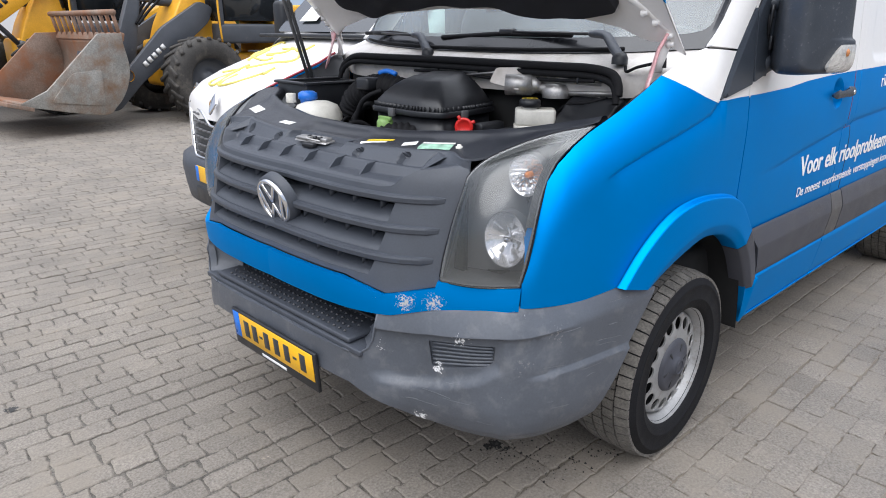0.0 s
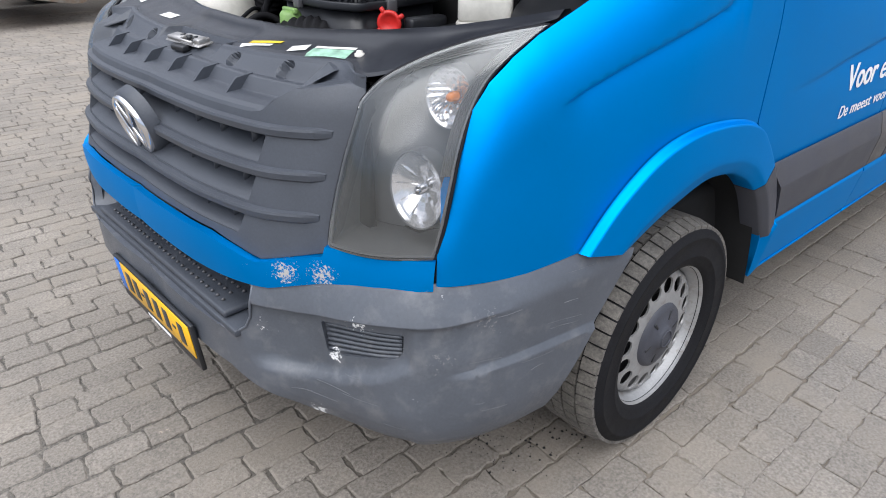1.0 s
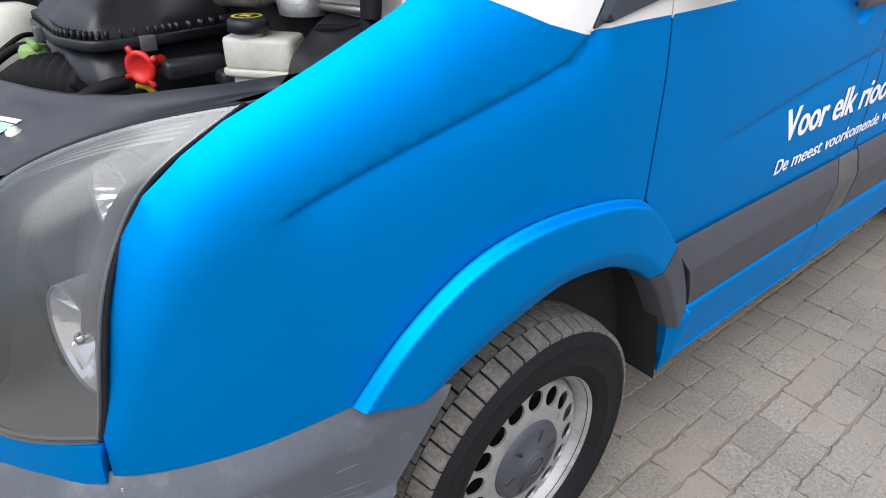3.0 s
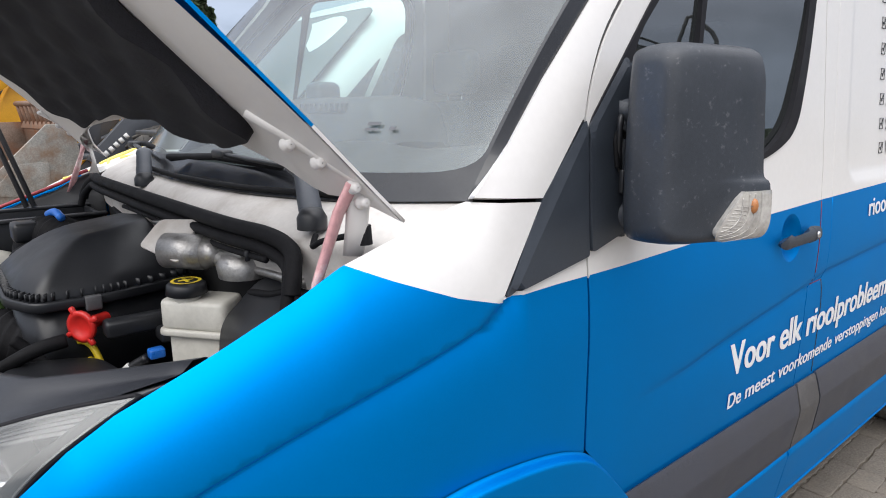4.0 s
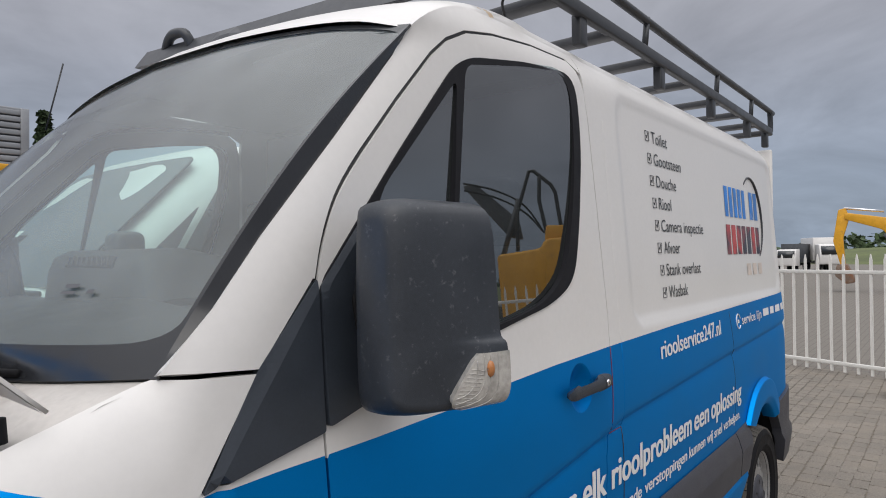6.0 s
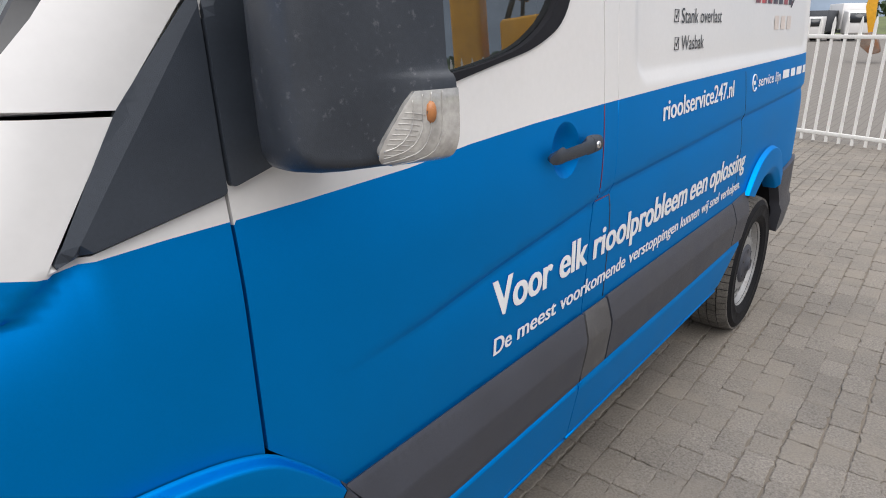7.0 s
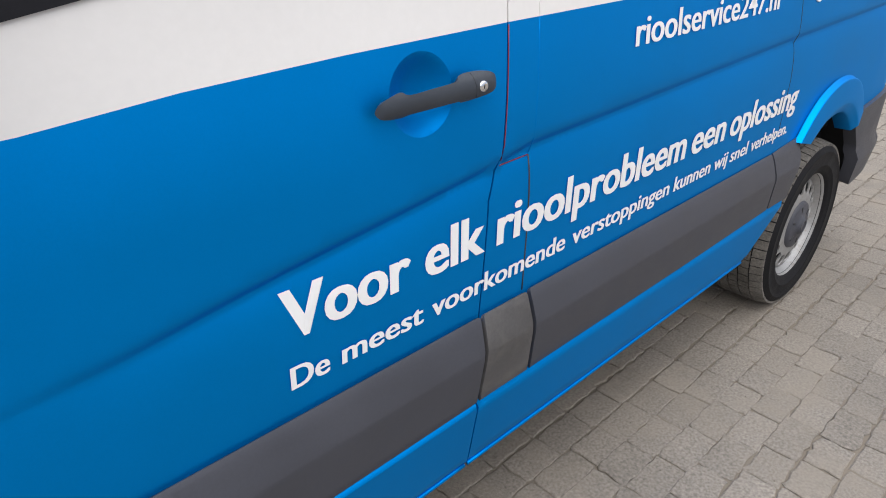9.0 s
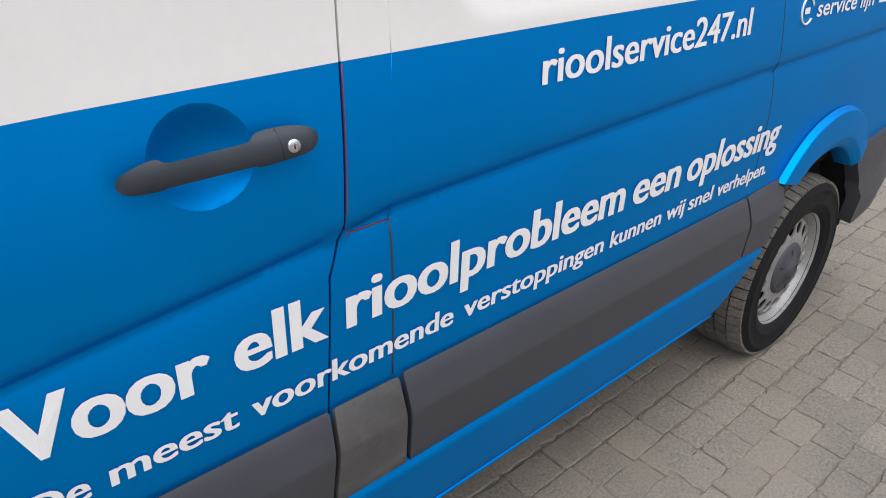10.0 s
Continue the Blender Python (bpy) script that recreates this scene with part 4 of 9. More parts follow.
GR = [(MID, 0.798), (0.75, 0.800), (0.60, 0.800), (0.50, 0.785), (0.443, 0.773), (0.322, 0.803), (0.321, 0.83), (0.311, 1.0), (0.306, 1.10), (0.315, 1.126), (0.36, 1.136), (0.43, 1.127), (0.462, 1.104), (0.49, 1.078), (0.52, 1.072), (MID, 1.072)]
SLOTS = [(0.470, 0.972, 1.032), (0.482, 0.886, 0.946), (0.500, 0.812, 0.860)]
gholes = []
for y0, z0, z1 in SLOTS:
    gholes.append(rounded([(y0, z1), (y0 + 0.012, z0 + 0.004), (2 * MID - y0 - 0.012, z0 + 0.004), (2 * MID - y0, z1)], 0.004, 2))
grille = part("grille", sheet_bm(both(GR)[::-1], lambda y, z: nose(y, z), holes=gholes, step=0.022, thick=0.05, out=(-1, 0, 0.2)), PLASTIC, van, "dark grey plastic radiator grille")
for y0, z0, z1 in SLOTS:
    rings = []
    for i in range(41):
        y = y0 + 0.004 + (2 * MID - 2 * y0 - 0.008) * i / 40
        dip = 1.0
        rings.append([nose(y, z0 + (z1 - 0.020 - z0) * t) + Vector((0.052 * t ** 1.3, 0, 0)) for t in [j / 6 for j in range(7)]])
    part("slat", loft_bm(rings, False), PLASTIC, grille, "sloping grille slat")
    # rounded bar over the slot, wrapping to the lamp
    rings = []
    for y in np.linspace(0.350, 2 * MID - 0.350, 60):
        c = nose(y, z1 + 0.013, 0.0)
        k = min(1.0, (min(y, 2 * MID - y) - 0.348) / 0.012)
        rings.append([c + Vector((dx, 0, dz * (0.6 + 0.4 * k))) for dx, dz in ((0.004, -0.012), (-0.006 * k, -0.012), (-0.011 * k, -0.0085), (-0.0125 * k, 0.004), (-0.010 * k, 0.0095), (0.004, 0.012))])
    part("bar", loft_bm(rings, True, True), PLASTIC, grille, smooth=False)
    for k in range(9):
        y = y0 + 0.07 + k * (2 * MID - 2 * y0 - 0.14) / 8
        if abs(y - MID) > 0.10:
            c = nose(y, z1 - 0.014)
            part("fin", box_bm((0.03, 0.0025, 0.026), c + Vector((0.040, 0, -0.004)), 0, 1), PLASTIC, grille)
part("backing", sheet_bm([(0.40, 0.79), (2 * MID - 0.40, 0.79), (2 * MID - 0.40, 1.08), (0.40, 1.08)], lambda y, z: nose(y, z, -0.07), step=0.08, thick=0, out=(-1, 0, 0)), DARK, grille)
# stepped lip behind the grille: ledge, wall with ribs, slope with oval hollows, rounded rim
GTOP = [(0.306, 1.10), (0.315, 1.126), (0.36, 1.136), (0.43, 1.127), (0.462, 1.104), (0.49, 1.078), (0.52, 1.072), (MID, 1.072)]
RIM_Z = [(0.31, 1.160), (0.42, 1.168), (0.55, 1.164), (0.80, 1.153), (MID, 1.149)]
LIP = [(-0.003, 1.079), (0.008, 1.085), (0.030, 1.089), (0.052, 1.091), (0.057, 1.093), (0.076, 1.116), (0.081, 1.119), (0.092, 1.120), (0.094, 1.121)] + [(0.094 + 0.031 * t, 1.121 + 0.023 * t) for t in (0.15, 0.3, 0.45, 0.6, 0.75, 0.9, 1.0)] + [(0.130, 1.150), (0.137, 1.1525), (0.144, 1.151), (0.149, 1.146)]
OVALS = (0.555, 0.752, 1.218, 1.44)


def pocket(y):
    """1 inside the pocket of the bonnet latch."""
    return step01(0.845, 0.862, y) * (1 - step01(1.165, 1.185, y))


def rim_dx(y):
    q = min(y, 2 * MID - y)
    return 0.018 + 0.131 * step01(0.31, 0.44, q) + 0.045 * pocket(y)


rings = []
for i in range(201):
    y = 0.312 + (2 * MID - 0.624) * i / 200
    q = min(y, 2 * MID - y)
    start, base, g = nose(y, lerp_table(GTOP, q)), nose(y, 1.10).x, rim_dx(y) / 0.149
    lift, row = lerp_table(RIM_Z, q) - 1.1525, [start]
    for k, (dx, z) in enumerate(LIP):
        up = step01(0.09, 0.13, dx)
        pk = pocket(y) * step01(0.098, 0.110, dx)
        zz = z + lift * up
        if dx < 0.1305:
            zz += (1.134 - zz) * pk
        gx = dx * (1 + (g - 1) * (up if q > 0.44 else 1))
        for oy in OVALS:
            e = ((y - oy) / 0.021) ** 2 + ((dx - 0.108) / 0.016) ** 2
            if e < 1:
                gx, zz = gx + 0.014 * min(1, 2.5 * (1 - e)), zz - 0.010 * min(1, 2.5 * (1 - e))
        row.append(Vector((max(base + gx, start.x + 0.0025 * (k + 1) * min(1, g)), y, max(zz, start.z + 0.0006 * (k + 1)))))
    rings.append(row)
part("upper_lip", loft_bm(rings, False), PLASTIC, grille, "stepped upper lip of the grille with oval hollows", smooth=False)
for k in range(6):
    y = 0.643 + k * 0.1445
    bm = prism_bm([(0.014, 1.080), (0.044, 1.112), (0.050, 1.116), (0.088, 1.122), (0.088, 1.078)], -0.0045, 0.0045, "y")
    bm.transform(Matrix.Translation((nose(y, 1.10).x, y, 0)))
    part("rib", bm, PLASTIC, grille, smooth=False)
# gussets beside the lamps
for m in (False, True):
    tip, hi = Vector((-0.900, 0.436, 1.118)), Vector((-0.806, 0.452, 1.163))
    bm = loft_bm([[flip(p, m) for p in r] for r in ([tip, tip + Vector((0.002, 0.002, 0)), tip + Vector((0.004, 0.004, -0.004))], [hi + Vector((-0.004, -0.030, -0.012)), hi, hi + Vector((0.004, 0.034, -0.016))], [hi + Vector((0.03, -0.034, -0.010)), hi + Vector((0.03, 0, 0.002)), hi + Vector((0.03, 0.034, -0.012))])], False)
    part("gusset", bm, PLASTIC, grille, smooth=False)

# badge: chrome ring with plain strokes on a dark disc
badge = new("badge")
badge.parent = grille
badge["label"] = "round chrome badge on a dark disc"
bc = nose(MID, 0.955, 0.022)
badge.matrix_parent_inverse = Matrix.Identity(4)
badge.matrix_basis = Matrix.Translation(bc) @ Matrix.Rotation(radians(5), 4, "Z") @ Matrix.Rotation(radians(-15), 4, "Y")
part("badge_base", lathe_bm([(0.001, -0.006), (0.080, -0.006), (0.092, 0.0), (0.096, 0.03)], 48, "x"), PLASTIC, badge)
part("badge_ring", lathe_bm([(0.070, -0.006), (0.071, -0.013), (0.076, -0.016), (0.082, -0.013), (0.083, -0.004)], 56, "x"), CHROME, badge)
for a, b in (((-0.033, 0.062), (0.0, 0.006)), ((0.033, 0.062), (0.0, 0.006)), ((-0.060, 0.036), (-0.030, -0.062)), ((0.060, 0.036), (0.030, -0.062)), ((-0.030, -0.062), (0.0, -0.008)), ((0.030, -0.062), (0.0, -0.008))):
    d = Vector((0, b[0] - a[0], b[1] - a[1]))
    ang = math.atan2(d.z, d.y)
    bm = box_bm((0.010, d.length + 0.008, 0.0135), (0, 0, 0), 0.003, 2)
    bm.transform(Matrix.Translation((-0.009, (a[0] + b[0]) / 2, (a[1] + b[1]) / 2)) @ Matrix.Rotation(ang, 4, "X"))
    part("badge_stroke", bm, CHROME, badge)

# blue band between grille and bumper
BAND_T = [(MID, 0.796), (0.60, 0.798), (0.50, 0.783), (0.443, 0.770), (0.322, 0.800), (0.318, 0.822), (0.22, 0.823), (0.119, 0.823)]
BAND_B = [(0.119, 0.756), (0.22, 0.748), (0.325, 0.734), (0.38, 0.720), (0.425, 0.708), (0.58, 0.698), (MID, 0.696)]


def band_pt(y, z):
    t = (z - 0.69) / 0.13
    return nose(y, 0.77, 0.010 + 0.006 * math.sin(math.pi * min(1, max(0, t)))) + Vector((0, 0, z - 0.77))


part("painted_band", sheet_bm(both(BAND_T + BAND_B)[: len(BAND_T) + len(BAND_B)] + [], band_pt, step=0.02, thick=0.02, out=(-1, 0, 0)), SCUFFED, van, "blue band with scuffed paint")
far = [(2 * MID - a, b) for a, b in (BAND_T + BAND_B)]
part("painted_band", sheet_bm(far, band_pt, step=0.02, thick=0.02, out=(-1, 0, 0)), SCUFFED, van, "blue band with scuffed paint")

# bumper
BPL = spline([(-1.112, MID + 0.3), (-1.120, MID), (-1.112, 0.75), (-1.068, 0.50), (-0.972, 0.345), (-0.893, 0.180), (-0.81, 0.088), (-0.66, 0.034), (-0.50, 0.012), (-0.40, 0.002), (-0.27, -0.004), (-0.1, -0.006)], 16)
bi = min(range(40), key=lambda i: abs(BPL[i].y - MID))
BPL = BPL[bi:]
BS = [0.0]
for a, b in zip(BPL, BPL[1:]):
    BS.append(BS[-1] + (b - a).length)
BX, BY = [p.x for p in BPL], [p.y for p in BPL]


def bs_y(y):
    return float(np.interp(-y, [-p.y for p in BPL], BS))


def bs_x(x):
    return float(np.interp(x, BX, BS))


BTUCK = [(0.22, 0.16), (0.30, 0.07), (0.33, 0.036), (0.36, 0.014), (0.40, 0.003), (0.44, 0.0), (0.69, 0.0), (0.715, 0.006), (0.735, 0.016), (0.748, 0.022), (0.765, 0.026)]


LIP_Z = [(0.50, 0.664), (0.57, 0.660), (0.65, 0.657), (0.77, 0.669), (0.86, 0.680), (0.92, 0.685), (1.0, 0.686), (1.08, 0.692), (1.2, 0.70), (1.5, 0.71)]
TOP_Z = [(0.0, 0.71), (0.55, 0.714), (0.60, 0.724), (0.667, 0.742), (0.73, 0.752), (0.83, 0.762), (0.95, 0.770), (1.2, 0.768), (1.36, 0.774), (1.6, 0.76)]
TOP_IN = [(0.0, 0.024), (0.5, 0.022), (0.55, 0.017), (0.61, 0.013), (0.67, 0.021), (0.73, 0.033), (0.83, 0.043), (0.92, 0.045), (1.03, 0.048), (1.09, 0.042), (1.2, 0.036), (1.3, 0.027), (1.4, 0.024), (1.6, 0.020)]
SHELF_Z = [(0.50, 0.490), (0.566, 0.482), (0.633, 0.476), (0.736, 0.491), (0.857, 0.533), (0.91, 0.570)]
LEDGE_Z = [(1.0, 0.553), (1.04, 0.558), (1.12, 0.565), (1.2, 0.569), (1.31, 0.566), (1.5, 0.56)]


def bumper_pt(s, z, m=False, out=0.0):
    x, y = float(np.interp(s, BS, BX)), float(np.interp(s, BS, BY))
    x2, y2 = float(np.interp(s + 0.01, BS, BX)), float(np.interp(s + 0.01, BS, BY))
    t = Vector((x2 - x, y2 - y, 0)).normalized() if s + 0.01 < BS[-1] else Vector((1, 0, 0))
    n = Vector((-t.y, t.x, 0))
    zl, zt, zo = lerp_table(LIP_Z, s), lerp_table(TOP_Z, s), lerp_table(SHELF_Z, s)
    d = (lerp_table(BTUCK, z) if z < 0.5 else 0.0) - out
    # sloping shelf under the painted band
    if z > zl:
        k = (z - zl) / (zt - zl)
        d += lerp_table(TOP_IN, s) * (0.75 * k + 0.25 * k * k) if k < 1 else lerp_table(TOP_IN, s) + 0.3 * (z - zt)
    # undercut lip; the hollow below holds the lamp blank, ends in a lower shelf
    lip = step01(0.50, 0.60, s) * (1 - step01(1.02, 1.16, s))
    side = 1 - step01(0.905, 0.932, s)
    fade = step01(0.49, 0.58, s)
    under = step01(zl, zl - 0.006, z)
    low = step01(zo - 0.004, zo + 0.026, z)
    d += 0.007 * lip * under * (1 - step01(zl - 0.02, zl - 0.11, z) * (1 - side))
    d += 0.017 * side * fade * under * low
    d -= 0.007 * side * fade * (1 - low) * step01(0.36, 0.45, z)
    # ledge running to the wheel
    if z > 0.28:
        d -= 0.012 * step01(0.985, 1.08, s) * step01(0.0015, -0.0045, z - lerp_table(LEDGE_Z, s)) * (0.55 + 0.45 * step01(0.36, 0.5, z))
    p = Vector((x, y, z)) + n * d
    return flip(p, m)


for m in (False, True):
    o = (-0.8, 0.6 if m else -0.6, 0)
    bo = [(0.0, 0.560), (0.43, 0.562), (0.46, 0.565), (0.485, 0.574), (0.508, 0.592), (0.522, 0.62), (0.530, 0.66), (0.536, 0.706), (bs_y(0.425), 0.713), (bs_y(0.38), 0.726), (bs_y(0.328), 0.744), (bs_y(0.21), 0.759), (bs_y(0.121), 0.768),
          (bs_x(-0.60), 0.766), (bs_x(-0.44), 0.772), (bs_x(-0.34), 0.752), (bs_x(-0.265), 0.726), (bs_x(-0.32), 0.655), (bs_x(-0.405), 0.545), (bs_x(-0.48), 0.43), (bs_x(-0.525), 0.352), (bs_x(-0.60), 0.333),
          (bs_y(0.07), 0.330), (bs_y(0.15), 0.330), (bs_y(0.26), 0.336), (bs_y(0.36), 0.362), (bs_y(0.46), 0.412), (bs_y(0.56), 0.450), (bs_y(0.70), 0.455), (0.0, 0.455)]
    s0, s1 = 0.690, 0.903
    POCKET = rounded([(s0, 0.632), (s1, 0.649), (s1 - 0.004, 0.602), (s1 - 0.022, 0.582), (s0 + 0.012, 0.543)], [0.006, 0.008, 0.02, 0.02, 0.018], 4)
    guide = [[(s, lerp_table(tb, s) + e) for s in np.linspace(p, q, 40)] for tb, e, p, q in ((LIP_Z, 0.0, 0.545, 1.15), (LIP_Z, 0.003, 0.545, 1.15), (LIP_Z, -0.006, 0.545, 1.15), (SHELF_Z, -0.004, 0.52, 0.91), (SHELF_Z, 0.011, 0.53, 0.91), (SHELF_Z, 0.026, 0.54, 0.68), (LEDGE_Z, 0.0015, 1.0, bs_x(-0.43)), (LEDGE_Z, -0.0045, 1.0, bs_x(-0.43)))]
    if m:
        guide = []
    bmp = part("bumper", sheet_bm(bo, lambda s, z: bumper_pt(s, z, m), holes=[POCKET], step=0.02 if m else 0.0115, thick=0.03, out=o, lines=guide), BUMPER, van, "worn grey plastic bumper with scratches and chipped paint")
    # blanked fog lamp with ribs
    fog = part("fog_lamp_blank", sheet_bm(offset_poly(POCKET, -0.004), lambda s, z: bumper_pt(s, z, m, -0.012), step=0.02, thick=0, out=o), BUMPER, van, "ribbed blank in place of a fog lamp")
    for k in range(6):
        z = 0.556 + k * 0.0135
        part("rib", tube_bm([bumper_pt(s0 + 0.010 + (s1 - s0 - 0.018) * t, z + (0.030 - 0.003 * k) * t, m, -0.008) for t in np.linspace(0.0, 1.0, 14)], 0.0042, 6), BUMPER, fog)

for m in (False, True):
    # rolled end of the intake, running inwards to the step
    lip = [(0.40, 0.561), (0.43, 0.562), (0.46, 0.565), (0.485, 0.574), (0.508, 0.592), (0.522, 0.62), (0.530, 0.66), (0.536, 0.704)]
    lip = [bumper_pt(s, z, False) for s, z in lip]
    rings = []
    for t in (0.0, 0.15, 0.4, 0.7, 1.0):
        rings.append([flip(p + Vector((0.085 * t, 0.10 * t * t + 0.004 * math.sin(math.pi * t), 0.012 * t * (1 if p.z < 0.62 else 0))), m) for p in lip])
    part("intake_surround", loft_bm(rings, False), BUMPER, van)
    part("intake_lip", tube_bm([flip(p, m) for p in lip], 0.0035, 8), BUMPER, van)

# intake with step plate
step_plate = part("step_plate", box_bm((0.16, 0.84, 0.018), (-1.027, MID, 0.590), 0.006), PLASTIC, van, "black studded step in the bumper")
studs = bmesh.new()
for r in range(5):
    for k in range(26):
        bmesh.ops.create_cone(studs, cap_ends=True, segments=6, radius1=0.0055, radius2=0.003, depth=0.004, matrix=Matrix.Translation((-1.082 + r * 0.028, MID - 0.37 + k * 0.0288 + (r % 2) * 0.016, 0.603)))
tagged(part("studs", studs, GREYP, step_plate), kind="stuff")
part("intake_floor", join(box_bm((0.155, 0.98, 0.02), (-1.036, MID + 0.01, 0.568), 0.004), box_bm((0.02, 1.1, 0.16), (-0.955, MID, 0.64), 0.002)), PLASTIC, van)
for k in range(3):
    part("intake_bar", box_bm((0.02, 0.96, 0.010), (-0.985, MID, 0.625 + 0.022 * k), 0.003), BLACK, van)
for sgn in (-1, 1):
    part("intake_cheek", prism_bm([(-1.02, 0.585), (-0.96, 0.585), (-0.96, 0.70), (-1.0, 0.70)], MID + sgn * 0.495 - 0.006, MID + sgn * 0.495 + 0.006, "y"), BUMPER, van)

# the intake lies square to the skewed nose
for ob in [c for c in van.children if c.name.split(".")[0] in ("step_plate", "intake_floor", "intake_bar")]:
    ob.matrix_basis = Matrix.Translation((-1.03, MID, 0)) @ Matrix.Rotation(0.065, 4, "Z") @ Matrix.Translation((1.03, -MID, 0))

# hairline scratches on the bumper's corner
rnd = random.Random(31)
hair = bmesh.new()
for k in range(24):
    s_, z_ = rnd.uniform(0.60, 1.32), rnd.uniform(0.40, 0.735)
    d_, up = rnd.uniform(0.02, 0.11), rnd.uniform(-0.14, 0.10)
    if 0.67 < s_ + d_ and s_ < 0.92 and 0.52 < z_ < 0.67:
        continue
    hair = join(hair, tube_bm([bumper_pt(s_ + d_ * t, z_ + d_ * up * t + 0.002 * math.sin(3 * t + k), False, 0.0002) for t in np.linspace(0, 1, 8)], rnd.uniform(0.0003, 0.0006), 4))
tagged(part("scratches", hair, SCRATCH, van, "pale hairline scratches"), kind="stuff")

# number plate, its writing as plain bars
plate = new("number_plate")
plate.parent = van
plate["label"] = "yellow number plate in a black holder"
plate.matrix_parent_inverse = Matrix.Identity(4)
plate.matrix_basis = Matrix.Translation((-1.137, 0.968, 0.442)) @ Matrix.Rotation(radians(-4), 4, "Y") @ Matrix.Rotation(radians(3.5), 4, "Z")
part("holder", box_bm((0.014, 0.545, 0.150), (0.004, 0, -0.012), 0.004), BLACK, plate)
part("plate_face", box_bm((0.003, 0.475, 0.104), (-0.0045, 0.0 - 0.0225, 0.004), 0.001, 1), PLATE, plate)
part("country_band", box_bm((0.003, 0.042, 0.104), (-0.0045, 0.239, 0.004), 0.001, 1), BLUEC, plate)
for y in (0.165, 0.108, 0.028, -0.038, -0.103, -0.20):
    part("writing_bar", box_bm((0.0016, 0.034, 0.066), (-0.0064, y, 0.004), 0.0004, 1), INK, plate)
for y in (0.066, -0.152):
    part("writing_bar", box_bm((0.0016, 0.022, 0.009), (-0.0064, y, 0.004), 0.0004, 1), INK, plate)
part("writing_bar", box_bm((0.0016, 0.16, 0.011), (-0.004, 0.0, -0.071), 0.0004, 1), LETTER, plate)

# headlamps: a four-sided curved patch
HL_R = spline([(-0.789, 0.128, 0.824), (-0.774, 0.119, 0.89), (-0.758, 0.115, 0.965), (-0.735, 0.118, 1.043), (-0.702, 0.125, 1.108), (-0.665, 0.122, 1.163), (-0.614, 0.112, 1.206), (-0.53, 0.10, 1.254)], 4)
HL_L = spline([(-0.920, 0.316, 0.824), (-0.905, 0.313, 0.90), (-0.875, 0.308, 1.0), (-0.845, 0.304, 1.075), (-0.828, 0.303, 1.117)], 4)
HL_T = spline([(-0.828, 0.303, 1.117), (-0.785, 0.280, 1.160), (-0.72, 0.230, 1.200), (-0.63, 0.165, 1.234), (-0.53, 0.10, 1.254)], 6)


def along(curve, t):
    f = min(max(t, 0), 1) * (len(curve) - 1)
    i = min(int(f), len(curve) - 2)
    return curve[i].lerp(curve[i + 1], f - i)


def lamp_pt(u, v, deep=0.0, m=False):
    """u: inner to outer edge; v: foot to top."""
    B0, B1 = HL_L[0], HL_R[0]
    bot = B0.lerp(B1, u) + Vector((-0.022, -0.012, 0)) * math.sin(math.pi * u)
    top = along(HL_T, u)
    lef, rig = along(HL_L, v), along(HL_R, v)
    p = bot.lerp(top, v) + lef.lerp(rig, u) - (B0.lerp(B1, u).lerp(HL_T[0].lerp(HL_T[-1], u), v))
    b = math.sin(math.pi * u) * math.sin(math.pi * min(1, v * 1.05))
    p += Vector((-0.020, -0.016, 0.012)) * b
    p += Vector((0.80, 0.50, -0.1)).normalized() * deep
    return flip(p, m)


